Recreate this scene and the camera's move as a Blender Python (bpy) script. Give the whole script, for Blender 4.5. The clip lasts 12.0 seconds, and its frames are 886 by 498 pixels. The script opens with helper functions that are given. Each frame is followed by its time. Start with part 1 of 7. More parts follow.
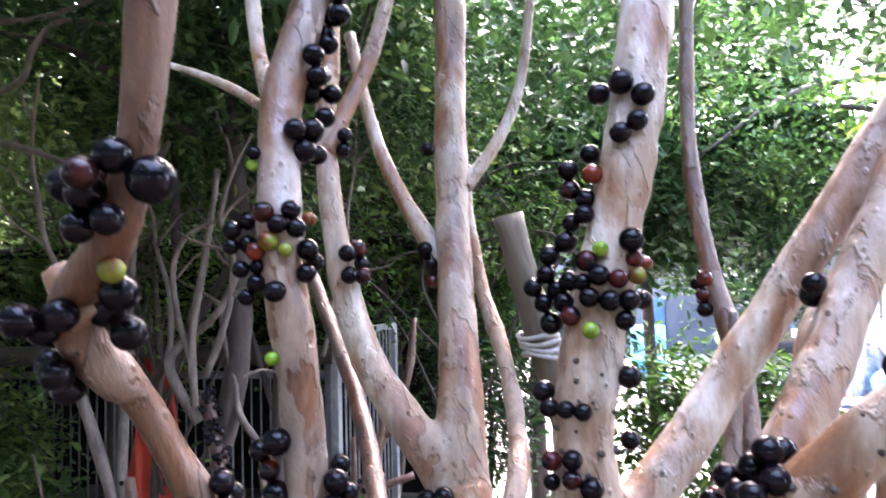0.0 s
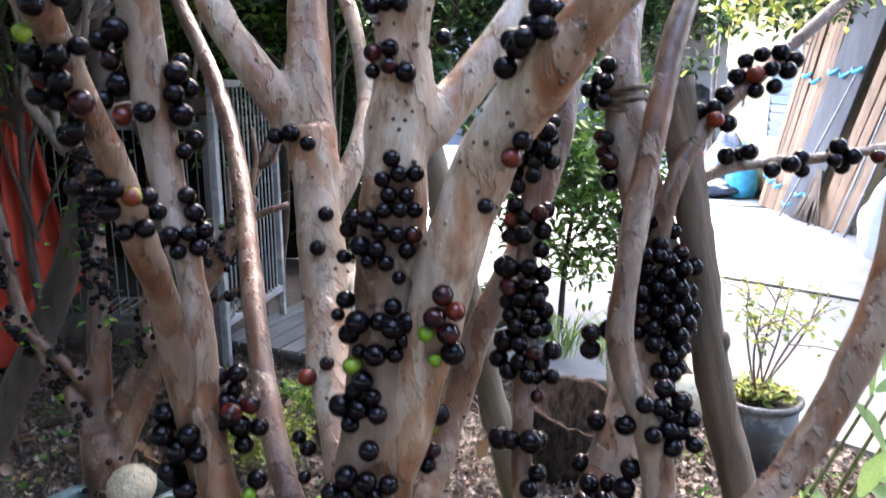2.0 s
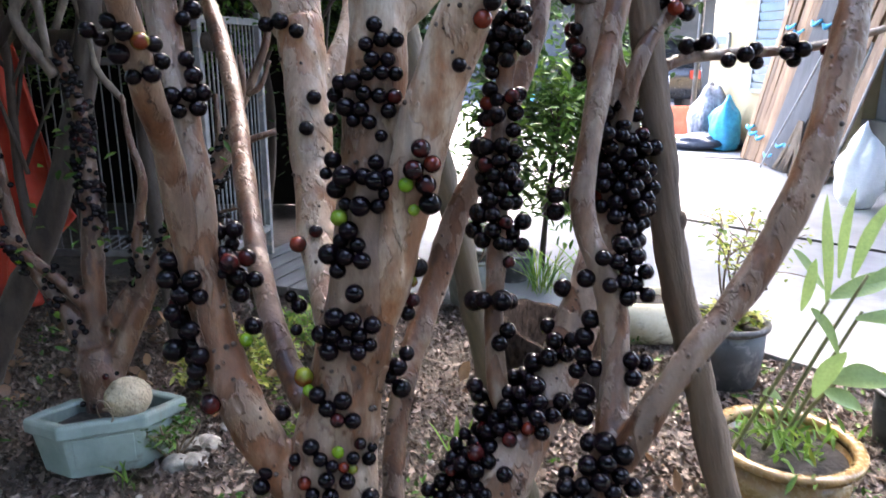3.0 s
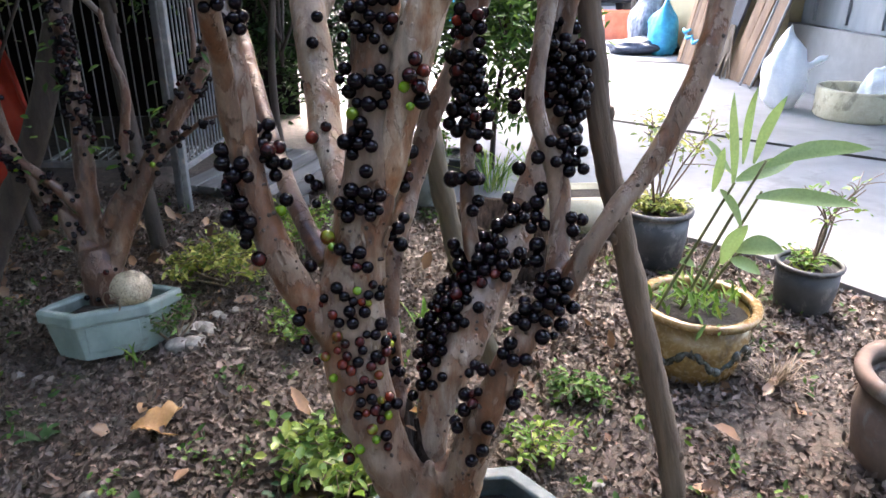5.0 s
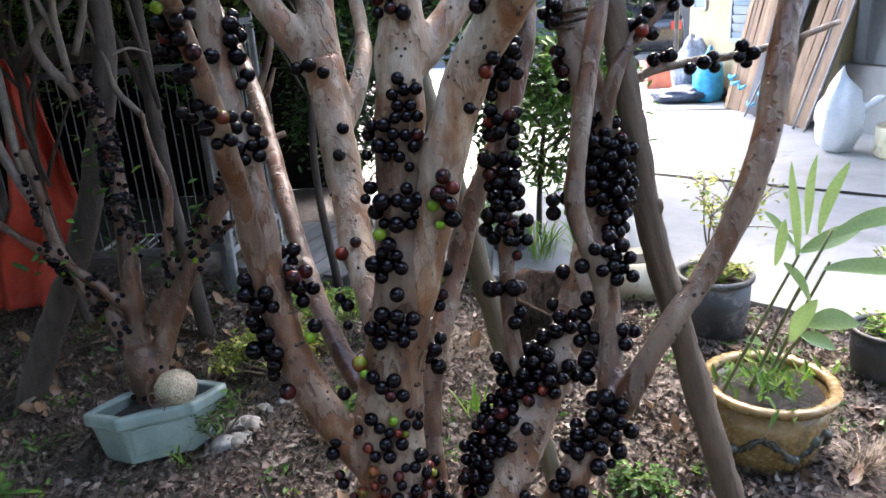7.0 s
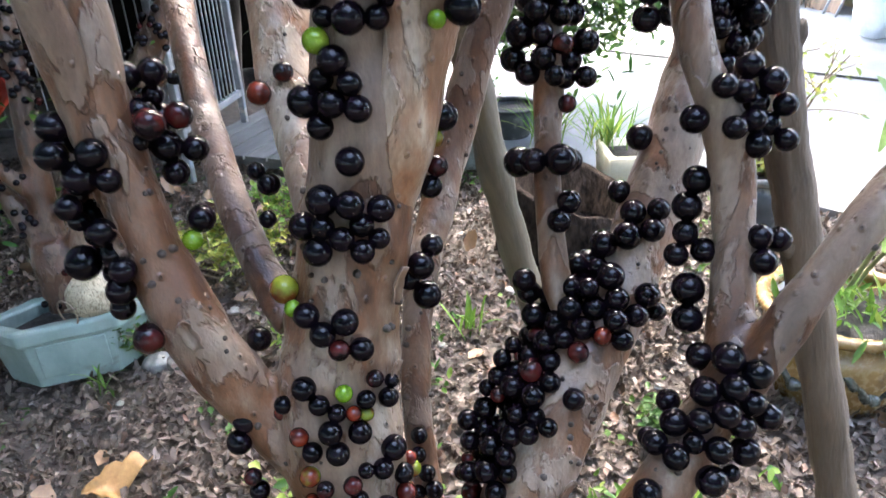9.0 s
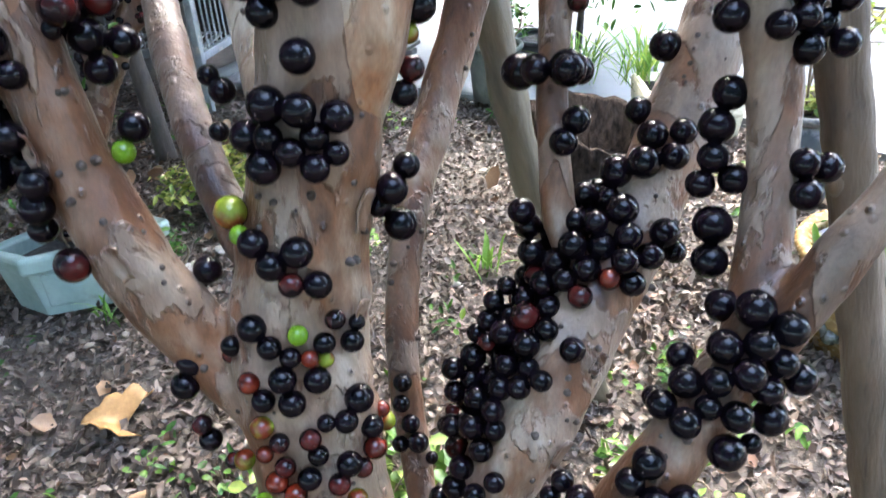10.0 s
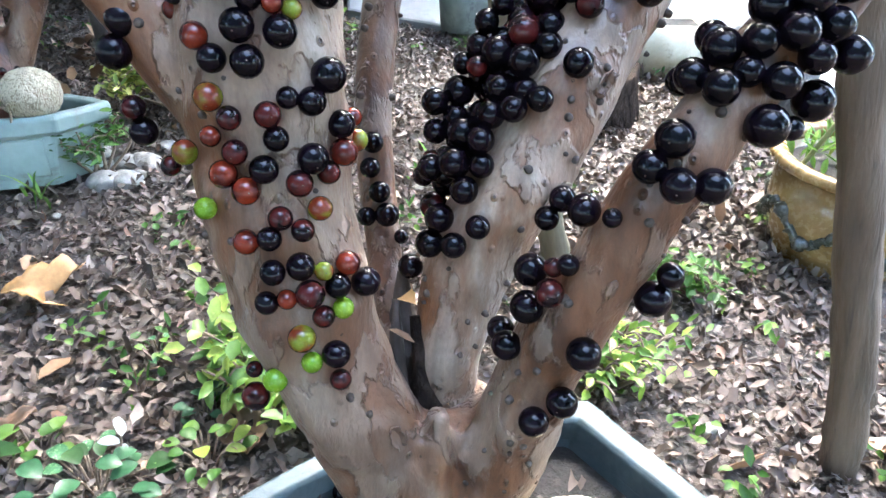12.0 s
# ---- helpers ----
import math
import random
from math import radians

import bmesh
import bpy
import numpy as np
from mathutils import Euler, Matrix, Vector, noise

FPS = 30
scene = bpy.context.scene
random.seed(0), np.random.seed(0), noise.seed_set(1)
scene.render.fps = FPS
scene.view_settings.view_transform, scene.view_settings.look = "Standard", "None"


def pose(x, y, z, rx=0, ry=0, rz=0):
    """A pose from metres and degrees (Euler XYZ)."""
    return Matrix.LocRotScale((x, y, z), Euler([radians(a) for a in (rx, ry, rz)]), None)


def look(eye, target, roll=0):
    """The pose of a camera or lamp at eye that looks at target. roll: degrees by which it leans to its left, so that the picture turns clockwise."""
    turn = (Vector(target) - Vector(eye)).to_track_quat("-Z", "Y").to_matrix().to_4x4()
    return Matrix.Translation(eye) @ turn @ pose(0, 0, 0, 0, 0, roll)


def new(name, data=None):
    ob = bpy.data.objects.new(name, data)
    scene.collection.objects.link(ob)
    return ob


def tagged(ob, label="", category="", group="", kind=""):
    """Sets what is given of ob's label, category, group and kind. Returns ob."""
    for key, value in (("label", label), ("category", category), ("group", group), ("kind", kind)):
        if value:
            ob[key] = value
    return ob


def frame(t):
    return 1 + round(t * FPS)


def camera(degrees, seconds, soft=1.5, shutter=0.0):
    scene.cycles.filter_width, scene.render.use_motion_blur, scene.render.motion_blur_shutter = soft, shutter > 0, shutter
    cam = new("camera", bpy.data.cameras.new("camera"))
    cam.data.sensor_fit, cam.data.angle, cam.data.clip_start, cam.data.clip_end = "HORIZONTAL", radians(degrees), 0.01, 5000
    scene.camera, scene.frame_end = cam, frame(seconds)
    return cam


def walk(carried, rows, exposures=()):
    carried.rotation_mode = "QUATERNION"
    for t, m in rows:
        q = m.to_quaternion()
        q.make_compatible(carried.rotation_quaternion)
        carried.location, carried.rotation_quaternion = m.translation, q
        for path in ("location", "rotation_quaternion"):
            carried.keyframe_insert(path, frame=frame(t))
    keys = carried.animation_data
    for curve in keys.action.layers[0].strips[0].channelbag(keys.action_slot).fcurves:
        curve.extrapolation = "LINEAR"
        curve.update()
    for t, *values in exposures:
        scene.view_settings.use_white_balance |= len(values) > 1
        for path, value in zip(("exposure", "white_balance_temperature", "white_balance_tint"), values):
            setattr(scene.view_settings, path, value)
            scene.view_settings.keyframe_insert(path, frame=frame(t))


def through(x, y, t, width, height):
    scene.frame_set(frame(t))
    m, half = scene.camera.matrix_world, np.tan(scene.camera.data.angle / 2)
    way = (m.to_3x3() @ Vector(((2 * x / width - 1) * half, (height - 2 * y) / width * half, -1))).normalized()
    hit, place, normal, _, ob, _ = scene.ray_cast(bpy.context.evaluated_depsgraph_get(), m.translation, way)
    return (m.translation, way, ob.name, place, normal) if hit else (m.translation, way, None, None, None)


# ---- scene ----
cam = camera(63.2, 12.0, 1.5, 0.4)
EXPOSURES = [(0.0, 5.85, 6380, 25), (1.5, 5.46, 6380, 18), (3.0, 5.05, 6500, 16), (5.5, 4.88, 6600, 16), (6.0, 4.98, 6500, 13), (6.5, 4.74, 6450, 13), (8.5, 5.45, 6500, 13), (9.0, 5.6, 6380, 11), (10.5, 5.9, 6050, 6), (12.0, 6.04, 5950, 7)]
PATH = [
    (0, (0.087, 0.054, 1.615), (-0.261, 2.02, 1.728), -1.4),
    (0.5, (0.106, 0.058, 1.571), (-0.143, 2.042, 1.582), -1.0),
    (1, (0.121, 0.045, 1.522), (-0.116, 2.029, 1.432), -0.3),
    (1.5, (0.136, 0.007, 1.476), (0.004, 1.986, 1.22), -0.8),
    (2, (0.164, -0.042, 1.41), (0.105, 1.908, 0.967), -0.0),
    (2.5, (0.175, -0.101, 1.352), (0.125, 1.841, 0.875), 0.2),
    (3, (0.178, -0.156, 1.31), (0.157, 1.768, 0.763), 0.4),
    (3.2, (0.183, -0.178, 1.300), (0.193, 1.739, 0.731), 0.8),
    (4.8, (0.106, -0.441, 1.353), (0.224, 1.400, 0.580), -0.4),
    (5, (0.106, -0.464, 1.357), (0.234, 1.373, 0.578), 0.3),
    (5.5, (0.109, -0.502, 1.353), (0.192, 1.277, 0.444), 1.8),
    (5.8, (0.106, -0.505, 1.349), (0.153, 1.24, 0.375), 1.9),
    (6, (0.105, -0.505, 1.348), (0.166, 1.243, 0.377), 1.9),
    (6.5, (0.127, -0.46, 1.415), (0.184, 1.417, 0.726), -0.8),
    (6.7, (0.132, -0.420, 1.439), (0.148, 1.479, 0.813), -3.4),
    (8.3, (0.176, 0.023, 1.282), (0.086, 1.851, 0.474), -3.3),
    (8.5, (0.161, 0.063, 1.259), (0.093, 1.886, 0.439), -3.4),
    (9, (0.127, 0.146, 1.204), (0.136, 1.931, 0.302), -2.5),
    (9.5, (0.155, 0.217, 1.18), (0.135, 1.945, 0.173), -1.9),
    (10, (0.172, 0.23, 1.143), (0.084, 1.935, 0.101), -2.6),
    (10.5, (0.152, 0.229, 1.043), (0.086, 1.918, -0.026), 0.3),
    (11, (0.141, 0.226, 0.973), (0.093, 1.904, -0.115), 1.1),
    (11.5, (0.154, 0.202, 0.912), (0.151, 1.88, -0.176), 2.1),
    (12, (0.145, 0.191, 0.901), (0.192, 1.878, -0.172), 2.6),
]
walk(cam, [(t, look(eye, target, roll)) for t, eye, target, roll in PATH], EXPOSURES)

# ---- light ----
world = bpy.data.worlds.new("sky")
scene.world = world
world.use_nodes = True
wn = world.node_tree.nodes
sky = wn.new("ShaderNodeTexSky")
sky.sky_type = "NISHITA"
sky.sun_disc = False
sky.sun_elevation = radians(52)
sky.sun_rotation = radians(10)
sky.dust_density = 4.0
sky.air_density = 1.0
wn["Background"].inputs["Strength"].default_value = 0.15
world.node_tree.links.new(sky.outputs["Color"], wn["Background"].inputs["Color"])
sun_data = bpy.data.lights.new("sun", "SUN")
sun_data.energy, sun_data.angle, sun_data.color = 0.6, radians(12), (1.0, 0.95, 0.88)
sun = new("sun", sun_data)
sun.matrix_world = look((2, 14, 18), (0, 2, 0))


# ---- materials ----
def shader(name, rough=0.6, metal=0.0):
    m = bpy.data.materials.new(name)
    m.use_nodes = True
    b = m.node_tree.nodes["Principled BSDF"]
    b.inputs["Roughness"].default_value = rough
    b.inputs["Metallic"].default_value = metal
    return m, m.node_tree.nodes, m.node_tree.links, b


def coords(n, l, scale=(1, 1, 1), source="Object"):
    tc, mp = n.new("ShaderNodeTexCoord"), n.new("ShaderNodeMapping")
    mp.inputs["Scale"].default_value = scale
    l.new(tc.outputs[source], mp.inputs["Vector"])
    return mp.outputs["Vector"]


def noise_tex(n, l, vec, scale, detail=4.0, rough=0.55, warp=0.0):
    t = n.new("ShaderNodeTexNoise")
    t.inputs["Scale"].default_value, t.inputs["Detail"].default_value = scale, detail
    t.inputs["Roughness"].default_value, t.inputs["Distortion"].default_value = rough, warp
    l.new(vec, t.inputs["Vector"])
    return t.outputs["Fac"]


def ramp(n, l, fac, stops, constant=False):
    r = n.new("ShaderNodeValToRGB")
    r.color_ramp.interpolation = "CONSTANT" if constant else "LINEAR"
    e = r.color_ramp.elements
    while len(e) < len(stops):
        e.new(0.5)
    for k, (p, c) in enumerate(stops):
        e[k].position = p
        e[k].color = (*c, 1) if len(c) == 3 else c
    l.new(fac, r.inputs["Fac"])
    return r.outputs["Color"]


def mixed(n, l, fac, a, b, kind="MIX"):
    m = n.new("ShaderNodeMix")
    m.data_type, m.blend_type = "RGBA", kind
    for sock, v in ((0, fac), (6, a), (7, b)):
        if hasattr(v, "is_output"):
            l.new(v, m.inputs[sock])
        elif sock == 0:
            m.inputs[0].default_value = v
        else:
            m.inputs[sock].default_value = (*v, 1)
    return m.outputs[2]


def bumped(n, l, b, height, strength=0.3, distance=0.002, normal=None):
    k = n.new("ShaderNodeBump")
    k.inputs["Strength"].default_value, k.inputs["Distance"].default_value = strength, distance
    l.new(height, k.inputs["Height"])
    if normal is not None:
        l.new(normal, k.inputs["Normal"])
    l.new(k.outputs["Normal"], b.inputs["Normal"])
    return k.outputs["Normal"]


def grey(v):
    return (v, v, v)


def mat_bark(name, dark=1.0, rusty=0.0, tint=(1.0, 1.0, 1.0)):
    """Smooth flaking bark: pale grey plates over tan and rust under-bark, with pits, grain and peeling edges."""
    m, n, l, b = shader(name, 0.6)
    v = coords(n, l, (1.0, 1.0, 0.45))
    big = noise_tex(n, l, v, 15.0, 6.0, 0.6, 0.25)
    mid = noise_tex(n, l, coords(n, l, (1.0, 1.0, 0.5)), 21.0, 5.0, 0.55, 0.3)
    grain = noise_tex(n, l, coords(n, l, (1.0, 1.0, 0.35)), 120.0, 4.0, 0.65, 0.1)
    fine = noise_tex(n, l, v, 330.0, 3.0, 0.6)
    streak = noise_tex(n, l, coords(n, l, (1.0, 1.0, 0.3)), 9.0, 5.0, 0.62, 0.15)

    def c(r, g, q):
        return (r * dark * tint[0], g * dark * tint[1], q * dark * tint[2])

    shift = n.new("ShaderNodeMath")
    shift.operation = "ADD"
    shift.inputs[1].default_value = -rusty
    l.new(big, shift.inputs[0])
    tone = ramp(n, l, shift.outputs[0], [(0.36, c(0.13, 0.054, 0.022)), (0.44, c(0.30, 0.138, 0.064)), (0.50, c(0.34, 0.212, 0.140)), (0.545, c(0.42, 0.30, 0.222)), (0.59, c(0.51, 0.415, 0.345)), (0.66, c(0.60, 0.535, 0.48))])
    tone = mixed(n, l, ramp(n, l, streak, [(0.38, grey(0.8)), (0.53, grey(0))]), tone, c(0.25, 0.115, 0.060))
    plates = ramp(n, l, mid, [(0.0, grey(0)), (0.505, grey(0)), (0.535, grey(1)), (1.0, grey(1))])
    col = mixed(n, l, plates, tone, mixed(n, l, 0.50, tone, c(0.50, 0.415, 0.345)))
    lip = ramp(n, l, mid, [(0.0, grey(0)), (0.49, grey(0)), (0.51, grey(0.35)), (0.535, grey(0)), (1.0, grey(0))])
    col = mixed(n, l, lip, col, c(0.15, 0.075, 0.045))
    pits = n.new("ShaderNodeTexVoronoi")
    pits.inputs["Scale"].default_value = 72.0
    pits.inputs["Randomness"].default_value = 1.0
    l.new(coords(n, l, (1.0, 1.0, 0.8)), pits.inputs["Vector"])
    spots = ramp(n, l, pits.outputs["Distance"], [(0.0, grey(1)), (0.08, grey(0.9)), (0.16, grey(0)), (1.0, grey(0))])
    pick = ramp(n, l, pits.outputs["Color"], [(0.0, grey(0)), (0.38, grey(0)), (0.75, grey(1)), (1.0, grey(1))])
    spots = mixed(n, l, 1.0, spots, pick, "MULTIPLY")
    col = mixed(n, l, spots, col, c(0.05, 0.026, 0.017))
    col = mixed(n, l, 0.32, col, ramp(n, l, grain, [(0.32, grey(0.5)), (0.68, grey(1.15))]), "MULTIPLY")
    col = mixed(n, l, 0.35, col, ramp(n, l, fine, [(0.3, grey(0.55)), (0.7, grey(1.1))]), "MULTIPLY")
    broad = noise_tex(n, l, coords(n, l, (1.0, 1.0, 0.55)), 4.5, 4.0, 0.6, 0.4)
    col = mixed(n, l, 1.0, col, ramp(n, l, broad, [(0.34, grey(0.72)), (0.5, grey(0.95)), (0.64, grey(1.22))]), "MULTIPLY")
    runs = noise_tex(n, l, coords(n, l, (1.0, 1.0, 0.09)), 46.0, 4.0, 0.6, 0.1)
    col = mixed(n, l, 0.55, col, ramp(n, l, runs, [(0.36, grey(0.5)), (0.52, grey(1.0))]), "MULTIPLY")
    l.new(col, b.inputs["Base Color"])
    l.new(ramp(n, l, mid, [(0.3, grey(0.34)), (0.7, grey(0.56))]), b.inputs["Roughness"])
    nr = bumped(n, l, b, plates, 0.8, 0.0026)
    nr = bumped(n, l, b, big, 0.6, 0.012, nr)
    nr = bumped(n, l, b, mid, 0.5, 0.005, nr)
    rise = ramp(n, l, pits.outputs["Distance"], [(0.0, grey(0.2)), (0.10, grey(1)), (0.26, grey(0)), (1.0, grey(0))])
    nr = bumped(n, l, b, mixed(n, l, 1.0, rise, pick, "MULTIPLY"), 0.8, 0.003, nr)
    nr = bumped(n, l, b, grain, 0.4, 0.0016, nr)
    bumped(n, l, b, fine, 0.35, 0.0006, nr)
    return m


def mat_fruit(name, skin, blush, rough=0.16, spec=0.3, lo=0.42, hi=0.60):
    """Glossy skin, turning from one colour to another over each fruit, with faint bloom and freckles."""
    m, n, l, b = shader(name, rough)
    v = coords(n, l)
    oi = n.new("ShaderNodeObjectInfo")
    add = n.new("ShaderNodeVectorMath")
    l.new(v, add.inputs[0])
    l.new(oi.outputs["Random"], add.inputs[1])
    t = noise_tex(n, l, add.outputs[0], 48.0, 2.0, 0.5)
    col = ramp(n, l, t, [(lo, skin), (hi, blush)])
    dust = noise_tex(n, l, add.outputs[0], 420.0, 4.0, 0.6)
    col = mixed(n, l, 0.35, col, ramp(n, l, dust, [(0.35, grey(0.5)), (0.65, grey(1.2))]), "MULTIPLY")
    l.new(col, b.inputs["Base Color"])
    l.new(ramp(n, l, dust, [(0.35, grey(rough * 0.7)), (0.7, grey(rough * 1.6))]), b.inputs["Roughness"])
    b.inputs["Specular IOR Level"].default_value = spec
    bumped(n, l, b, dust, 0.06, 0.0004)
    return m


def mat_plain(name, a, c, scale=30.0, rough=0.6, bump=0.3, dist=0.002, metal=0.0, stretch=(1, 1, 1), spots=None, by="", spec=0.5):
    """Two tones in noise at two scales, with relief; by='object' or 'island' varies the pieces."""
    m, n, l, b = shader(name, rough, metal)
    b.inputs["Specular IOR Level"].default_value = spec
    v = coords(n, l, stretch)
    t = noise_tex(n, l, v, scale, 6.0, 0.62, 0.3)
    f = noise_tex(n, l, v, scale * 7, 4.0, 0.6)
    col = ramp(n, l, t, [(0.32, a), (0.68, c)])
    col = mixed(n, l, 0.3, col, ramp(n, l, f, [(0.3, grey(0.6)), (0.7, grey(1.0))]), "MULTIPLY")
    if spots:
        s = noise_tex(n, l, v, scale * 0.6, 5.0, 0.7, 0.5)
        col = mixed(n, l, ramp(n, l, s, [(0.0, grey(0)), (0.56, grey(0)), (0.64, grey(1)), (1.0, grey(1))]), col, spots)
    if by:
        src = n.new("ShaderNodeObjectInfo").outputs["Random"] if by == "object" else n.new("ShaderNodeNewGeometry").outputs["Random Per Island"]
        col = mixed(n, l, 1.0, col, ramp(n, l, src, [(0.0, grey(0.55)), (1.0, grey(1.25))]), "MULTIPLY")
    l.new(col, b.inputs["Base Color"])
    l.new(ramp(n, l, f, [(0.3, grey(max(rough - 0.12, 0.03))), (0.7, grey(min(rough + 0.12, 1)))]), b.inputs["Roughness"])
    if bump:
        nr = bumped(n, l, b, t, bump, dist * 2)
        bumped(n, l, b, f, bump, dist * 0.4, nr)
    return m


def mat_leaf(name, stops, rough=0.45, through=0.35, spec=0.5):
    """Leaves: one colour a leaf, veined lightly, with light passing through."""
    m, n, l, b = shader(name, rough)
    gm = n.new("ShaderNodeNewGeometry")
    col = ramp(n, l, gm.outputs["Random Per Island"], stops)
    v = coords(n, l)
    f = noise_tex(n, l, v, 120.0, 3.0, 0.6)
    col = mixed(n, l, 0.5, col, ramp(n, l, f, [(0.3, grey(0.6)), (0.7, grey(1.15))]), "MULTIPLY")
    l.new(col, b.inputs["Base Color"])
    b.inputs["Specular IOR Level"].default_value = spec
    tr = n.new("ShaderNodeBsdfTranslucent")
    l.new(col, tr.inputs["Color"])
    mx = n.new("ShaderNodeMixShader")
    mx.inputs[0].default_value = through
    out = n["Material Output"]
    l.new(b.outputs[0], mx.inputs[1])
    l.new(tr.outputs[0], mx.inputs[2])
    l.new(mx.outputs[0], out.inputs["Surface"])
    return m


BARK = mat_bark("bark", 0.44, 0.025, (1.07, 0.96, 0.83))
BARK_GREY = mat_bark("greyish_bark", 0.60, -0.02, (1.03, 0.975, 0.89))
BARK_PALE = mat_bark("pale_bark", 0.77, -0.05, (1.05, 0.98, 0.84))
# Brown bark copy, its colour darkened for wood that stands in shade.
BARK_SHADE = mat_bark("shaded_brown_bark", 0.29, 0.06, (1.15, 0.90, 0.72))
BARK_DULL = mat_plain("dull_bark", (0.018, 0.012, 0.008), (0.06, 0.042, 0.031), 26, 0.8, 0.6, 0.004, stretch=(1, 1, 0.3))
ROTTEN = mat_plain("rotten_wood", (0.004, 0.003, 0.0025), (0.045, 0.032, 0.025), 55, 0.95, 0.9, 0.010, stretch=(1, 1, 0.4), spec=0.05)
SKINS = {
    "k": mat_fruit("ripe_skin", (0.0018, 0.0014, 0.0024), (0.0044, 0.0022, 0.0040), 0.09, 0.145),
    "m": mat_fruit("maroon_skin", (0.006, 0.003, 0.004), (0.045, 0.006, 0.005), 0.11, 0.2),
    "r": mat_fruit("red_skin", (0.12, 0.014, 0.005), (0.045, 0.005, 0.003), 0.16, 0.32),
    "o": mat_fruit("turning_skin", (0.11, 0.017, 0.006), (0.12, 0.14, 0.012), 0.18, 0.32, 0.40, 0.58),
    "g": mat_fruit("green_skin", (0.09, 0.17, 0.007), (0.15, 0.22, 0.016), 0.2, 0.32),
}
SCAR = mat_plain("fruit_scar", (0.03, 0.02, 0.014), (0.06, 0.04, 0.028), 300, 0.8, 0.0)
STEM = mat_plain("dry_stem", (0.09, 0.06, 0.04), (0.2, 0.15, 0.1), 200, 0.8)
POT_SOIL = mat_plain("dark_pot_soil", (0.005, 0.0038, 0.003), (0.018, 0.0135, 0.0105), 40, 0.9, 0.9, 0.008, spots=(0.03, 0.023, 0.017))
SOIL = mat_plain("soil", (0.03, 0.023, 0.018), (0.092, 0.072, 0.058), 22, 0.9, 0.8, 0.01, spots=(0.10, 0.078, 0.06))
CONCRETE = mat_plain("concrete", (0.19, 0.187, 0.183), (0.26, 0.257, 0.25), 2.2, 0.85, 0.25, 0.003, spots=(0.165, 0.162, 0.155))
TEAL = mat_plain("faded_teal_plastic", (0.12, 0.165, 0.15), (0.21, 0.255, 0.23), 8, 0.6, 0.3, 0.002, spots=(0.12, 0.13, 0.11))
RIMBLUE = mat_plain("weathered_blue_plastic", (0.028, 0.048, 0.055), (0.078, 0.105, 0.110), 11, 0.6, 0.5, 0.003, spots=(0.055, 0.05, 0.04))
ROT = mat_plain("rotten_rind", (0.004, 0.0025, 0.002), (0.24, 0.085, 0.03), 38, 0.8, 0.9, 0.006, spots=(0.004, 0.003, 0.002))
GLAZE = mat_plain("ochre_glaze", (0.17, 0.10, 0.036), (0.31, 0.205, 0.085), 9, 0.25, 0.15, 0.002, spots=(0.12, 0.085, 0.045))
GLAZE_DARK = mat_plain("dark_glaze", (0.03, 0.035, 0.03), (0.08, 0.08, 0.06), 20, 0.25)
BLACKPOT = mat_plain("black_plastic", (0.028, 0.029, 0.03), (0.06, 0.06, 0.058), 14, 0.55, 0.2, 0.002, spots=(0.14, 0.13, 0.12))
TERRA = mat_plain("terracotta", (0.08, 0.056, 0.045), (0.15, 0.10, 0.075), 14, 0.85, 0.3, 0.002, spots=(0.12, 0.11, 0.10))
WOOD_GREY = mat_plain("weathered_wood", (0.052, 0.034, 0.020), (0.135, 0.094, 0.060), 34, 0.8, 0.8, 0.005, stretch=(1, 1, 0.12), spots=(0.04, 0.025, 0.017))
BAMBOO = mat_plain("old_bamboo", (0.05, 0.039, 0.023), (0.13, 0.103, 0.062), 30, 0.65, 0.6, 0.003, stretch=(1, 1, 0.15), spots=(0.11, 0.085, 0.06))
PLANK = mat_plain("plank", (0.13, 0.07, 0.035), (0.27, 0.16, 0.085), 18, 0.7, 0.4, 0.003, stretch=(1, 1, 0.12), by="object")
BOARD = mat_plain("grey_board", (0.09, 0.088, 0.086), (0.18, 0.177, 0.173), 10, 0.8, 0.4, 0.003, stretch=(1, 0.2, 1), by="object")
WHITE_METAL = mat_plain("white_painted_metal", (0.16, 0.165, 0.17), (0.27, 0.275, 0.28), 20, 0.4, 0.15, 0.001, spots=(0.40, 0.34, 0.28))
# The gate's paint again, darkened for the shade at the fence.
SHADED_METAL = mat_plain("shaded_metal", (0.045, 0.045, 0.046), (0.10, 0.10, 0.101), 20, 0.5, 0.15, 0.001, spots=(0.10, 0.08, 0.06))
CLOTH = mat_plain("orange_red_cloth", (0.27, 0.018, 0.007), (0.42, 0.040, 0.013), 5, 0.75, 0.4, 0.003)
YELLOW = mat_plain("cream_yellow_render", (0.27, 0.215, 0.115), (0.33, 0.27, 0.155), 2, 0.85, 0.3, 0.003)
DARK = mat_plain("near_black", (0.004, 0.004, 0.0035), (0.010, 0.009, 0.008), 6, 0.9, 0.4, 0.004, spec=0.08)
TIN = mat_plain("grey_tin", (0.16, 0.18, 0.20), (0.26, 0.28, 0.3), 3, 0.6, 0.2, 0.003, stretch=(1, 1, 0.3))
STRING = mat_plain("pale_twine", (0.24, 0.225, 0.2), (0.38, 0.36, 0.325), 90, 0.85, 0.5, 0.001)
GREY_WALL = mat_plain("grey_render", (0.042, 0.048, 0.055), (0.075, 0.082, 0.09), 2, 0.85, 0.3, 0.003)
DOOR_BLUE = mat_plain("blue_paint", (0.015, 0.06, 0.13), (0.025, 0.09, 0.18), 5, 0.5, 0.2, 0.001)
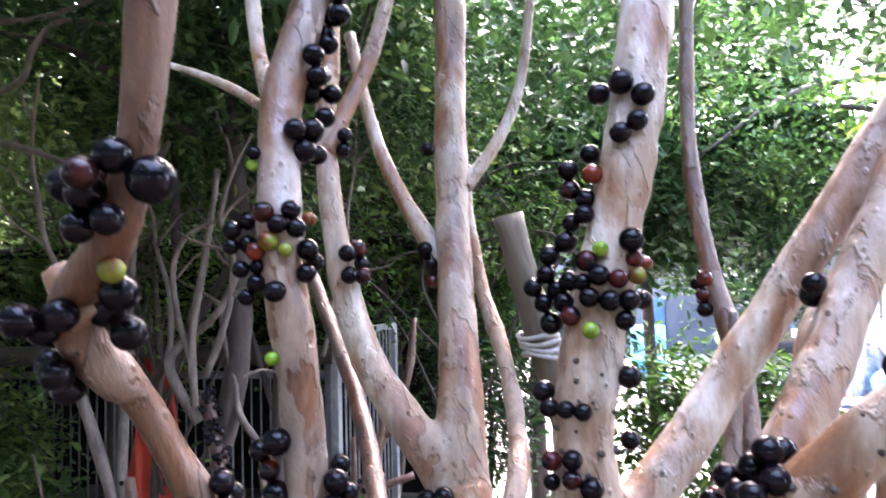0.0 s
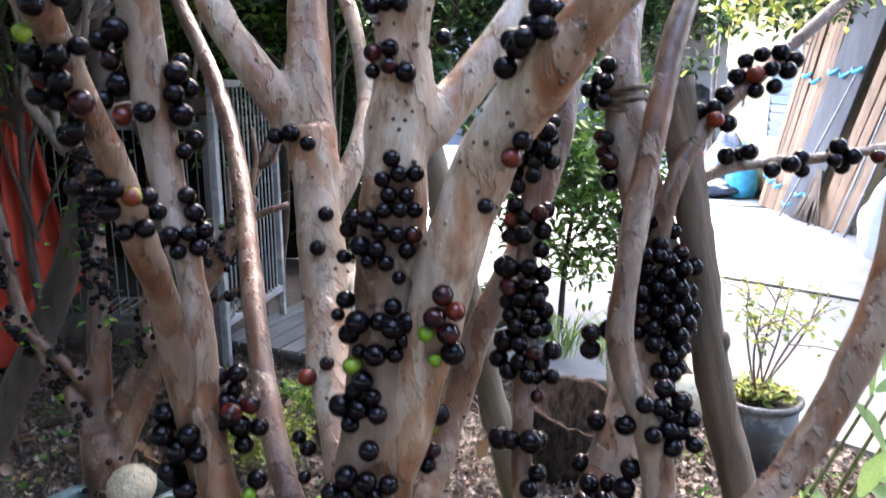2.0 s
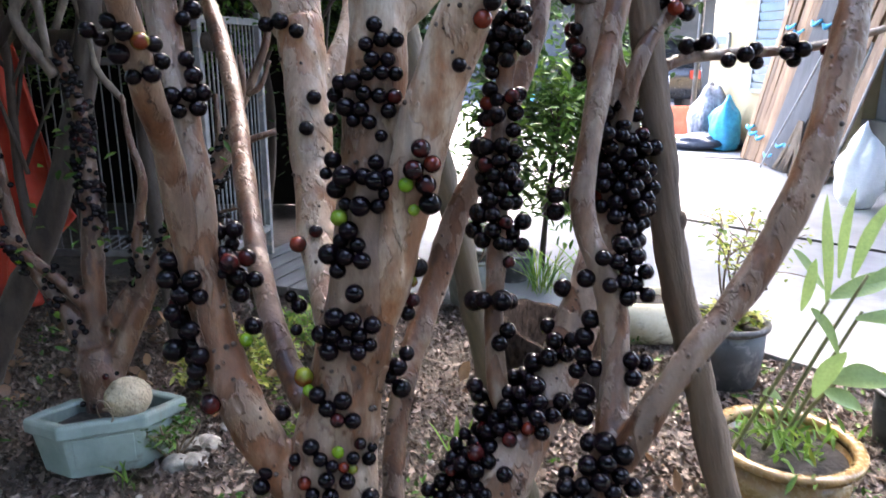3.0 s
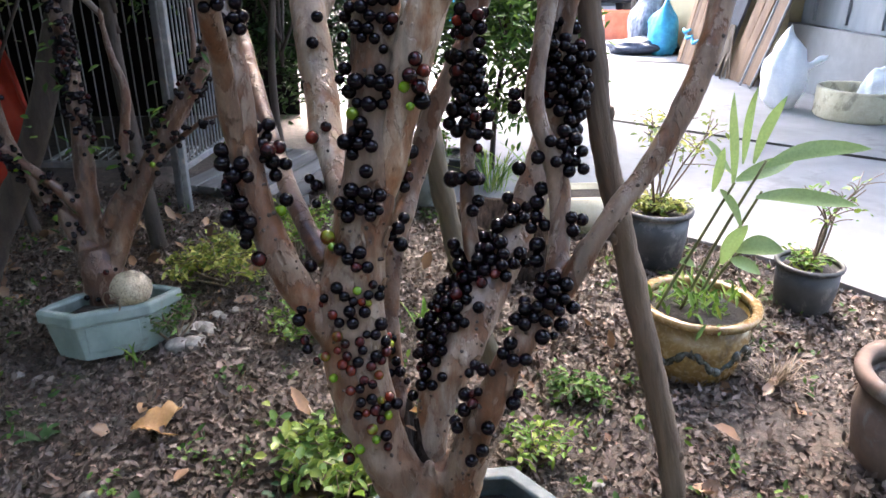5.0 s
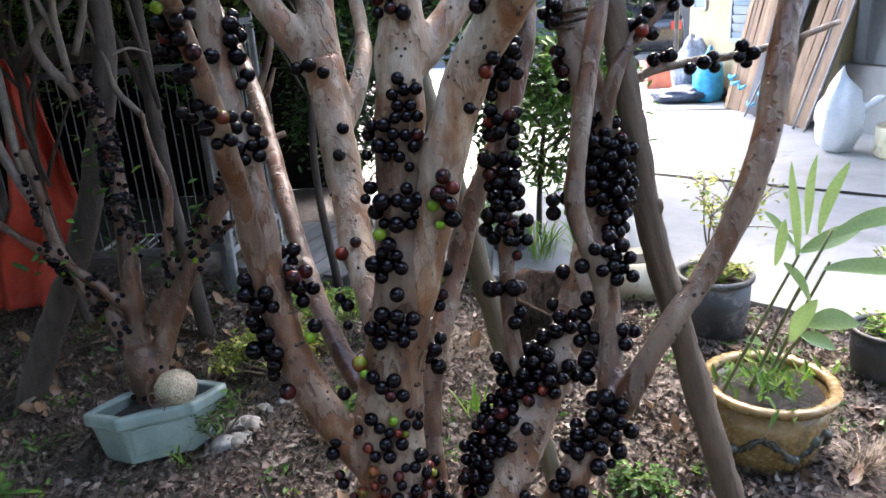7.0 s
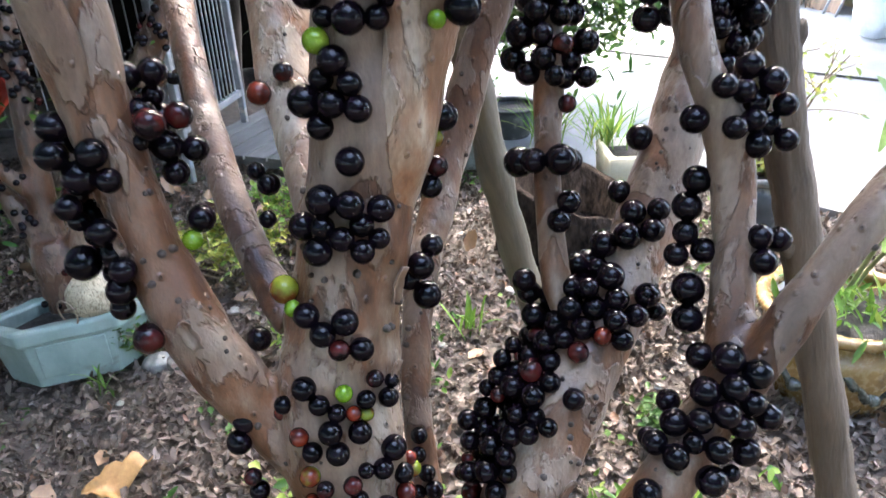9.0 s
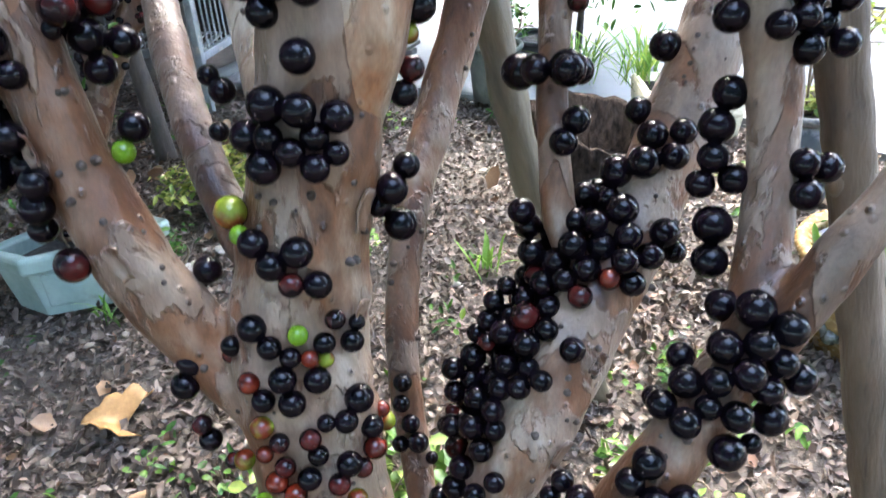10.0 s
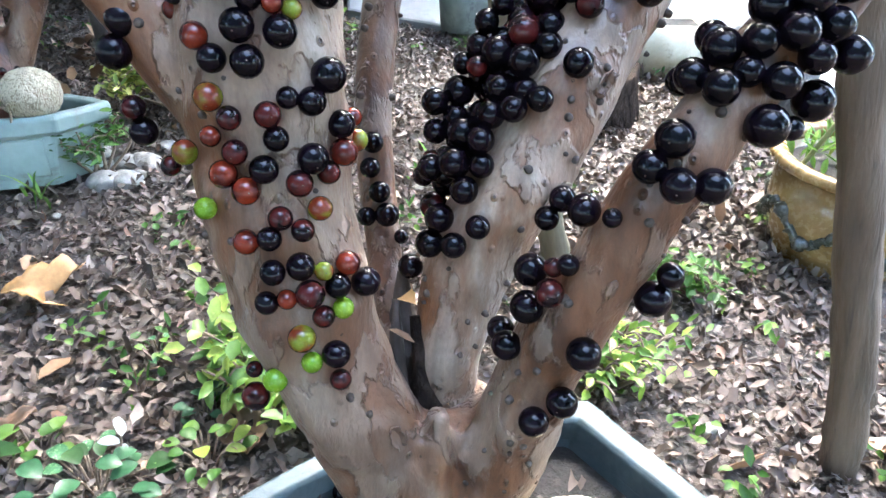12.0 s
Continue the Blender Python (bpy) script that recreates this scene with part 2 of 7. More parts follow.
BLUE = mat_plain("blue_plastic", (0.02, 0.22, 0.42), (0.05, 0.42, 0.62), 12, 0.35, 0.4, 0.006)
NAVY = mat_plain("dark_bag_plastic", (0.012, 0.018, 0.035), (0.05, 0.06, 0.09), 16, 0.35, 0.5, 0.01)
STRIPED = mat_plain("checked_bag", (0.05, 0.055, 0.08), (0.30, 0.31, 0.35), 22, 0.6, 0.3, 0.006, stretch=(1, 1, 0.4))
WHITEBAG = mat_plain("white_plastic", (0.72, 0.74, 0.76), (0.82, 0.83, 0.84), 10, 0.4, 0.5, 0.01)
PINK = mat_plain("pink_plastic", (0.42, 0.12, 0.08), (0.55, 0.2, 0.14), 9, 0.5, 0.2, 0.003)
CAR_PAINT = mat_plain("black_car_paint", (0.012, 0.013, 0.015), (0.02, 0.02, 0.022), 5, 0.2, 0.0)
GLASS_DARK = mat_plain("dark_glass", (0.01, 0.012, 0.014), (0.02, 0.022, 0.025), 4, 0.08, 0.0)
PLATE = mat_plain("white_plate", (0.7, 0.7, 0.7), (0.75, 0.75, 0.75), 10, 0.4, 0.0)
WINDOW = mat_plain("grey_window_glass", (0.12, 0.155, 0.18), (0.17, 0.205, 0.23), 3, 0.15, 0.0)
DARK_BOARD = mat_plain("dark_board", (0.035, 0.035, 0.038), (0.075, 0.075, 0.08), 6, 0.8, 0.3, 0.003, stretch=(1, 1, 0.2))
GREY_TWIG = mat_plain("grey_twig", (0.06, 0.045, 0.034), (0.165, 0.128, 0.098), 40, 0.75, 0.4, 0.002, stretch=(1, 1, 0.4))
GREY_POT = mat_plain("grey_green_clay", (0.085, 0.09, 0.075), (0.16, 0.165, 0.14), 14, 0.8, 0.3, 0.003, spots=(0.06, 0.06, 0.05))
STONE = mat_plain("stone", (0.14, 0.125, 0.11), (0.34, 0.31, 0.27), 30, 0.85, 0.6, 0.004)
CREAM = mat_plain("cream_concrete", (0.48, 0.42, 0.28), (0.6, 0.55, 0.4), 10, 0.8, 0.4, 0.004, spots=(0.3, 0.26, 0.18))
LITTER = mat_leaf("dead_leaf", [(0.0, (0.030, 0.020, 0.014)), (0.3, (0.070, 0.048, 0.036)), (0.62, (0.108, 0.078, 0.060)), (0.86, (0.150, 0.114, 0.091)), (0.95, (0.215, 0.172, 0.144)), (1.0, (0.16, 0.082, 0.047))], 0.5, 0.05, 0.28)
LEAF_DARK = mat_leaf("dark_leaf", [(0.0, (0.012, 0.035, 0.010)), (0.6, (0.030, 0.075, 0.018)), (1.0, (0.055, 0.12, 0.03))], 0.5, 0.25, 0.25)
LEAF_MID = mat_leaf("mid_leaf", [(0.0, (0.025, 0.065, 0.012)), (0.55, (0.055, 0.13, 0.02)), (1.0, (0.12, 0.20, 0.03))], 0.5, 0.4, 0.3)
LEAF_SOFT = mat_leaf("soft_green_leaf", [(0.0, (0.045, 0.10, 0.024)), (0.55, (0.10, 0.18, 0.042)), (1.0, (0.19, 0.26, 0.07))], 0.45, 0.45)
LEAF_LIGHT = mat_leaf("light_leaf", [(0.0, (0.07, 0.15, 0.02)), (0.6, (0.14, 0.26, 0.035)), (1.0, (0.30, 0.36, 0.06))], 0.45, 0.45)
LEAF_GOLD = mat_leaf("yellow_green_leaf", [(0.0, (0.07, 0.13, 0.015)), (0.45, (0.20, 0.24, 0.035)), (1.0, (0.42, 0.40, 0.09))], 0.45, 0.4)
LEAF_GLOSSY = mat_leaf("glossy_leaf", [(0.0, (0.018, 0.06, 0.024)), (0.5, (0.03, 0.085, 0.035)), (1.0, (0.05, 0.12, 0.05))], 0.38, 0.15, 0.28)
LEAF_GINGER = mat_leaf("ginger_leaf", [(0.0, (0.15, 0.25, 0.08)), (1.0, (0.25, 0.35, 0.14))], 0.4, 0.5)
STRAW = mat_leaf("dry_straw", [(0.0, (0.15, 0.105, 0.07)), (1.0, (0.25, 0.19, 0.13))], 0.6, 0.1)
LEAF_SPRING = mat_leaf("fresh_leaf", [(0.0, (0.05, 0.12, 0.018)), (0.5, (0.12, 0.21, 0.03)), (1.0, (0.26, 0.32, 0.06))], 0.45, 0.4)
CANE = mat_plain("green_brown_cane", (0.06, 0.07, 0.02), (0.14, 0.15, 0.05), 40, 0.5, 0.2)
LEAF_DRY = mat_leaf("fallen_yellow_leaf", [(0.0, (0.33, 0.17, 0.055)), (0.6, (0.42, 0.235, 0.085)), (1.0, (0.47, 0.29, 0.12))], 0.5, 0.15)
LEAF_BROWN = mat_leaf("fallen_brown_leaf", [(0.0, (0.09, 0.048, 0.026)), (0.6, (0.20, 0.11, 0.055)), (1.0, (0.28, 0.16, 0.08))], 0.5, 0.1)
LEAF_WHITE = mat_leaf("white_petal", [(0.0, (0.75, 0.76, 0.7)), (1.0, (0.82, 0.82, 0.78))], 0.5, 0.3)


def mat_mottled():
    """Dark green leaf flecked with cream."""
    m, n, l, b = shader("mottled_leaf", 0.5)
    b.inputs["Specular IOR Level"].default_value = 0.25
    f = noise_tex(n, l, coords(n, l), 260.0, 4.0, 0.7)
    l.new(ramp(n, l, f, [(0.50, (0.026, 0.08, 0.03)), (0.60, (0.08, 0.15, 0.06)), (0.70, (0.34, 0.40, 0.27))]), b.inputs["Base Color"])
    return m


LEAF_MOTTLED = mat_mottled()


# ---- building blocks ----
def part(name, bm, material, parent=None, label="", smooth=True):
    me = bpy.data.meshes.new(name)
    bm.to_mesh(me)
    bm.free()
    me.materials.append(material)
    if smooth:
        me.polygons.foreach_set("use_smooth", [True] * len(me.polygons))
    ob = new(name, me)
    if parent is not None:
        ob.parent = parent
    if label:
        ob["label"] = label
    return ob


def from_arrays(name, verts, faces, material, parent=None, smooth=True):
    me = bpy.data.meshes.new(name)
    me.from_pydata(np.asarray(verts).tolist(), [], np.asarray(faces).tolist() if not isinstance(faces, list) else faces)
    me.materials.append(material)
    if smooth:
        me.polygons.foreach_set("use_smooth", [True] * len(me.polygons))
    ob = new(name, me)
    if parent is not None:
        ob.parent = parent
    return ob


def thing(name, at, label, category, group="", kind=""):
    ob = new(name)
    ob.location = at
    ob.empty_display_size = 0.05
    return tagged(ob, label, category, group, kind)


def spline(rows, per=8):
    """Points and radii along a smooth curve; index / per is the place along it in rows."""
    p = np.asarray(rows, float)
    q = np.vstack([2 * p[0] - p[1], p, 2 * p[-1] - p[-2]])
    out = []
    for i in range(1, len(q) - 2):
        a, b, c, d = q[i - 1:i + 3]
        for k in range(per):
            u = k / per
            out.append(0.5 * (2 * b + (c - a) * u + (2 * a - 5 * b + 4 * c - d) * u * u + (3 * b - a - 3 * c + d) * u ** 3))
    out.append(p[-1])
    return np.array(out)


def axes_at(d, i):
    a, b = max(i - 1, 0), min(i + 1, len(d) - 1)
    t = d[b, :3] - d[a, :3]
    t = t / np.linalg.norm(t)
    n = np.array([0.0, -1.0, 0.0])
    n = n - (n @ t) * t
    if np.linalg.norm(n) < 0.05:
        n = np.array([1.0, 0, 0]) - t[0] * t
    n = n / np.linalg.norm(n)
    return t, n, np.cross(t, n)


def tube(bm, rows, seg=16, per=8, lumps=0.06, seed=0.0, ripple=0.0):
    """A closed, slightly uneven round body along rows of (x, y, z, radius)."""
    d = spline(rows, per)
    d[:, 3] = np.maximum(d[:, 3], 0.002)
    rings = []
    for i in range(len(d)):
        t, n, s = axes_at(d, i)
        ring = []
        for k in range(seg):
            a = 2 * math.pi * k / seg
            way = math.cos(a) * n + math.sin(a) * s
            at = d[i, :3] + way * d[i, 3]
            f = 1 + lumps * (2 * noise.noise(Vector(at * 14 + seed)) + noise.noise(Vector(at * 45 + seed)))
            if ripple:
                f += ripple * math.sin(5 * a + 3 * noise.noise(Vector((0, 0, i * 0.07 + seed))))
            ring.append(bm.verts.new(d[i, :3] + way * d[i, 3] * f))
        rings.append(ring)
    for r0, r1 in zip(rings, rings[1:]):
        for k in range(seg):
            bm.faces.new((r0[k], r0[(k + 1) % seg], r1[(k + 1) % seg], r1[k]))
    bm.faces.new(list(reversed(rings[0])))
    bm.faces.new(rings[-1])
    return d


def lathe(bm, profile, seg=40, at=(0, 0, 0), squash=None):
    """A body of revolution from (radius, height) rows, closed where the radius is 0."""
    rings = []
    for r, z in profile:
        if r < 1e-5:
            rings.append([bm.verts.new((at[0], at[1], at[2] + z))])
        else:
            rings.append([bm.verts.new((at[0] + r * math.cos(2 * math.pi * k / seg), at[1] + r * math.sin(2 * math.pi * k / seg), at[2] + z)) for k in range(seg)])
    for a, b in zip(rings, rings[1:]):
        for k in range(seg):
            k2 = (k + 1) % seg
            if len(a) == 1 and len(b) > 1:
                bm.faces.new((a[0], b[k2], b[k]))
            elif len(b) == 1 and len(a) > 1:
                bm.faces.new((a[k], a[k2], b[0]))
            elif len(a) > 1:
                bm.faces.new((a[k], a[k2], b[k2], b[k]))


def box(bm, size, m=Matrix(), bevel=0.0, cuts=0):
    geo = bmesh.ops.create_cube(bm, size=1.0, matrix=m @ Matrix.Diagonal((*size, 1)))
    if bevel:
        edges = list({e for v in geo["verts"] for e in v.link_edges})
        bmesh.ops.bevel(bm, geom=edges, offset=bevel, segments=2, profile=0.7, affect="EDGES")


def prism(bm, sections):
    """Skins a closed body over rings of equal count: [[(x, y, z), ...], ...]."""
    rings = [[bm.verts.new(p) for p in ring] for ring in sections]
    n = len(rings[0])
    for a, b in zip(rings, rings[1:]):
        for k in range(n):
            bm.faces.new((a[k], a[(k + 1) % n], b[(k + 1) % n], b[k]))
    bm.faces.new(list(reversed(rings[0])))
    bm.faces.new(rings[-1])


def leaf_mesh(name, centres, length, width, material, parent=None, droop=0.5, seed=1, fold=0.25, upright=0.0, curl=0.0, vary=(0.6, 1.3), tumble=0.5, rag=0.0):
    """Many leaves in one mesh: a pointed blade of six corners folded along its rib."""
    g = np.random.default_rng(seed)
    c = np.asarray(centres, float)
    n = len(c)
    yaw = g.uniform(0, 2 * np.pi, n)
    tilt = g.normal(-droop, 0.45, n) if not upright else g.normal(upright, 0.3, n)
    along = np.stack([np.cos(yaw) * np.cos(tilt), np.sin(yaw) * np.cos(tilt), np.sin(tilt)], 1)
    side = np.stack([-np.sin(yaw), np.cos(yaw), 0 * yaw], 1)
    roll = g.normal(0, tumble, n)
    up = np.cross(side, along)
    up *= -1
    side, up = side * np.cos(roll)[:, None] + up * np.sin(roll)[:, None], up * np.cos(roll)[:, None] - side * np.sin(roll)[:, None]
    ln = (length * g.uniform(*vary, n))[:, None]
    wd = (width * g.uniform(0.7, 1.25, n))[:, None]
    bend = (curl * g.uniform(-0.3, 1.0, n))[:, None]
    f = fold * wd
    v = np.stack([c, c + along * ln * 0.35 + side * wd * 0.5 + up * f, c + along * ln * 0.75 + side * wd * 0.38 + up * (f + bend * ln * 0.5), c + along * ln + up * bend * ln, c + along * ln * 0.75 - side * wd * 0.38 + up * (f + bend * ln * 0.5), c + along * ln * 0.35 - side * wd * 0.5 + up * f, c + along * ln * 0.45], 1).reshape(-1, 3)
    if rag:
        v = v + g.normal(0, 1, v.shape) * np.repeat(ln, 7, 0) * rag
    k = np.arange(n)[:, None] * 7
    faces = []
    for tri in ((0, 1, 6), (1, 2, 6), (2, 3, 6), (3, 4, 6), (4, 5, 6), (5, 0, 6)):
        faces.append(k + np.array(tri))
    faces = np.stack(faces, 1).reshape(-1, 3)
    return from_arrays(name, v, faces, material, parent)


def clumps(seed, n, lo, hi, radius, each, keep=None):
    """Leaf places: clumps strewn in a box, so that crowns get gaps and an uneven edge."""
    g = np.random.default_rng(seed)
    mid = g.uniform(lo, hi, (n, 3))
    if keep is not None:
        mid = mid[[bool(keep(*p)) for p in mid]]
    at = np.repeat(mid, each, 0)
    return at + g.normal(0, 1, at.shape) * radius * g.uniform(0.5, 1.2, (len(at), 1))


# ---- ground ----
def ground_height(x, y):
    h = 0.02 * noise.noise(Vector((x * 1.3, y * 1.3, 0))) + 0.008 * noise.noise(Vector((x * 6, y * 6, 3)))
    return h * max(0.0, min(1.0, (9 - abs(x) - abs(y - 1)) / 4))


def build_ground():
    g = np.concatenate([[-400, -120, -40, -15, -8], np.arange(-4, 4.01, 0.06), [8, 15, 40, 120, 400]])
    xs, ys = g, g + 1.5
    verts = [(x, y, ground_height(x, y) - 0.004) for y in ys for x in xs]
    n = len(xs)
    faces = [(j * n + i, j * n + i + 1, j * n + n + i + 1, j * n + n + i) for j in range(len(ys) - 1) for i in range(n - 1)]
    ob = from_arrays("ground", verts, faces, SOIL)
    tagged(ob, "dark damp garden soil under the trees", "ground", kind="structure")


build_ground()

YARD_EDGE = [(3.4, 0.4), (2.3, 1.75), (1.85, 2.45), (1.15, 3.15), (0.35, 3.3), (-0.25, 3.6), (-0.45, 5.2), (-0.6, 30)]


def in_yard(x, y):
    for (xa, ya), (xb, yb) in zip(YARD_EDGE, YARD_EDGE[1:]):
        if ya <= y < yb:
            return x > xa + (xb - xa) * (y - ya) / (yb - ya)
    return False


def build_yard():
    bm = bmesh.new()
    outline = YARD_EDGE + [(40, 30), (40, 0.4)]
    prism(bm, [[(x, y, -0.05) for x, y in reversed(outline)], [(x, y, 0.028) for x, y in reversed(outline)], [(x + 0.01, y + 0.01, 0.034) for x, y in reversed(outline)]])
    bmesh.ops.recalc_face_normals(bm, faces=bm.faces)
    slab = part("pavement", bm, CONCRETE, smooth=False)
    tagged(slab, "pale sunlit concrete yard with drain seams", "pavement", kind="structure")
    for a, b in (((0.5, 6.45), (3.55, 3.87)), ((-0.4, 9.6), (7.0, 7.2)), ((3.55, 3.87), (6.5, 1.4))):
        bm = bmesh.new()
        wobble = [Vector((a[0] + (b[0] - a[0]) * k / 40, a[1] + (b[1] - a[1]) * k / 40 + 0.02 * noise.noise(Vector((k * 0.3, 0, 0))), 0.0355)) for k in range(41)]
        left = [bm.verts.new(p + Vector((0, 0.05, 0.0015))) for p in wobble]
        right = [bm.verts.new(p - Vector((0, 0.05, -0.0015))) for p in wobble]
        for k in range(40):
            bm.faces.new((right[k], right[k + 1], left[k + 1], left[k]))
        part("seam", bm, DARK, slab, "dark seam in the concrete")


build_yard()

# ---- the fruiting tree ----
BOUGHS = {}
FRUIT_ROWS = []
tree = thing("fruit_tree", (0.16, 0.69, 0.13), "multi-stemmed tree with smooth flaking bark and black fruit on its limbs", "tree")
TREE_AT = Vector((0.16, 0.69, 0.13))


def limb(key, rows):
    BOUGHS[key] = rows


def fruits(key, rows):
    """Single fruit: place along the limb, angle round it (0 faces south, 90 east), radius and stand-off in mm, ripeness."""
    for s, a, r, lift, ripe in rows:
        FRUIT_ROWS.append((key, s, a, r / 1000, lift / 1000, ripe))


def bunch(key, s, a, count, spread):
    """A bunch of fruit round one place of a limb."""
    g = random.Random(f"{key}{s}{a}")
    d = spline(BOUGHS[key])
    step = np.linalg.norm(np.diff(d[:, :3], axis=0), axis=1).mean() * 8
    done = []
    tries = 0
    radius = d[min(int(s * 8), len(d) - 1), 3] + 0.008
    count = int(count * 1.35 + 0.5) if count > 3 else count
    while len(done) < count and tries < 500:
        tries += 1
        u, w = g.gauss(0, 0.6) * spread, g.gauss(0, 0.6) * spread
        if any((u - p) ** 2 + (w - q) ** 2 < (0.0145 if key == "A1b" else 0.0172) ** 2 for p, q in done) and tries < 400:
            continue
        done.append((u, w))
        pick = g.random()
        ripe = "k" if pick < 0.86 or count < 5 else "m" if pick < 0.95 else "r" if pick < 0.98 else "m"
        size = g.uniform(0.0112, 0.0140) * (0.78 if key == "A1b" else 1.0)
        FRUIT_ROWS.append((key, min(max(s + u / step, 0.1), len(BOUGHS[key]) - 1.1), a + math.degrees(w / radius), size, size * g.choice((0.7, 0.7, 0.75, 1.5)), ripe))


limb("trunk", [(0.156, 0.675, 0.235, 0.036), (0.14, 0.66, 0.315, 0.052), (0.096, 0.658, 0.418, 0.053), (0.064, 0.661, 0.503, 0.054), (0.04, 0.675, 0.583, 0.058), (0.022, 0.696, 0.677, 0.06), (0.023, 0.715, 0.774, 0.057), (0.037, 0.73, 0.861, 0.052), (0.055, 0.744, 0.949, 0.049), (0.069, 0.756, 1.061, 0.044), (0.076, 0.771, 1.197, 0.04), (0.084, 0.788, 1.312, 0.039), (0.092, 0.798, 1.402, 0.035), (0.096, 0.8, 1.484, 0.032), (0.106, 0.802, 1.559, 0.032), (0.126, 0.81, 1.643, 0.031), (0.149, 0.825, 1.747, 0.03), (0.169, 0.85, 1.856, 0.03), (0.187, 0.883, 1.974, 0.03), (0.206, 0.92, 2.122, 0.029)])
limb("c", [(0.056, 0.746, 0.89, 0.026), (0.08, 0.746, 0.962, 0.033), (0.104, 0.742, 1.047, 0.033), (0.133, 0.74, 1.162, 0.034), (0.164, 0.74, 1.272, 0.035), (0.196, 0.732, 1.349, 0.033), (0.225, 0.705, 1.397, 0.03), (0.26, 0.668, 1.445, 0.027), (0.31, 0.64, 1.505, 0.023), (0.359, 0.62, 1.549, 0.02), (0.397, 0.605, 1.579, 0.017), (0.443, 0.6, 1.613, 0.014)])
limb("b", [(0.091, 0.8, 1.316, 0.016), (0.122, 0.81, 1.358, 0.026), (0.172, 0.835, 1.418, 0.026), (0.231, 0.855, 1.494, 0.023), (0.284, 0.86, 1.571, 0.023), (0.339, 0.86, 1.657, 0.023), (0.404, 0.86, 1.756, 0.022), (0.472, 0.86, 1.863, 0.022)])
limb("c2", [(0.217, 0.7, 1.396, 0.027), (0.282, 0.75, 1.486, 0.024), (0.344, 0.792, 1.591, 0.023), (0.401, 0.82, 1.7, 0.023), (0.45, 0.84, 1.804, 0.022), (0.495, 0.86, 1.914, 0.021)])
limb("A1", [(-0., 0.7, 0.683, 0.032), (-0.058, 0.7, 0.773, 0.03), (-0.097, 0.702, 0.849, 0.03), (-0.123, 0.712, 0.928, 0.028), (-0.14, 0.728, 1.006, 0.026), (-0.149, 0.74, 1.072, 0.024)])
limb("A1a", [(-0.142, 0.722, 1.02, 0.017), (-0.137, 0.734, 1.093, 0.017), (-0.144, 0.744, 1.168, 0.017), (-0.163, 0.754, 1.269, 0.019), (-0.182, 0.766, 1.368, 0.022), (-0.188, 0.77, 1.449, 0.023), (-0.192, 0.759, 1.542, 0.023), (-0.203, 0.75, 1.644, 0.022), (-0.211, 0.76, 1.732, 0.022), (-0.215, 0.775, 1.789, 0.023), (-0.213, 0.785, 1.835, 0.023), (-0.202, 0.802, 1.895, 0.022), (-0.192, 0.83, 1.984, 0.021), (-0.186, 0.86, 2.103, 0.02)])
limb("A1aL", [(-0.22, 0.78, 1.816, 0.015), (-0.247, 0.8, 1.875, 0.009), (-0.265, 0.82, 1.955, 0.009), (-0.279, 0.85, 2.074, 0.009)])
limb("A1b", [(-0.134, 0.712, 0.96, 0.014), (-0.156, 0.72, 1.063, 0.019), (-0.158, 0.69, 1.182, 0.017), (-0.157, 0.65, 1.251, 0.017), (-0.153, 0.6, 1.339, 0.015), (-0.151, 0.57, 1.377, 0.014), (-0.155, 0.53, 1.449, 0.012), (-0.152, 0.49, 1.483, 0.014), (-0.176, 0.46, 1.552, 0.011), (-0.18, 0.44, 1.569, 0.014), (-0.195, 0.43, 1.592, 0.014), (-0.191, 0.42, 1.615, 0.014), (-0.153, 0.4, 1.647, 0.014), (-0.133, 0.39, 1.687, 0.012), (-0.12, 0.38, 1.736, 0.013), (-0.114, 0.38, 1.794, 0.013)])
limb("A3", [(0.016, 0.79, 0.917, 0.025), (-0.01, 0.862, 0.987, 0.03), (-0.027, 0.92, 1.056, 0.032), (-0.04, 0.968, 1.13, 0.033), (-0.054, 1.01, 1.227, 0.035), (-0.071, 1.05, 1.343, 0.038)])
limb("A3r", [(-0.067, 1.05, 1.326, 0.036), (-0.077, 1.102, 1.487, 0.032), (-0.091, 1.16, 1.637, 0.029), (-0.101, 1.212, 1.794, 0.027), (-0.105, 1.255, 1.974, 0.027), (-0.11, 1.295, 2.188, 0.025), (-0.115, 1.33, 2.413, 0.024)])
limb("A3l", [(-0.081, 1.06, 1.341, 0.034), (-0.144, 1.06, 1.422, 0.029), (-0.194, 1.061, 1.496, 0.026), (-0.23, 1.068, 1.587, 0.023), (-0.26, 1.081, 1.714, 0.02), (-0.276, 1.1, 1.842, 0.018), (-0.277, 1.122, 1.963, 0.016), (-0.276, 1.15, 2.107, 0.013)])
limb("A3t", [(-0.27, 1.09, 1.827, 0.015), (-0.25, 1.125, 1.903, 0.013), (-0.22, 1.152, 1.986, 0.013), (-0.194, 1.177, 2.1, 0.012), (-0.178, 1.2, 2.244, 0.011)])
limb("e4", [(-0.114, 1.18, 1.66, 0.018), (-0.17, 1.182, 1.752, 0.014), (-0.213, 1.19, 1.842, 0.012), (-0.244, 1.203, 1.937, 0.011), (-0.273, 1.22, 2.055, 0.01)])
limb("tw", [(-0.08, 1.21, 1.781, 0.013), (-0.026, 1.243, 1.862, 0.01), (0.01, 1.275, 1.958, 0.009), (0.028, 1.308, 2.091, 0.008), (0.044, 1.35, 2.278, 0.006)])
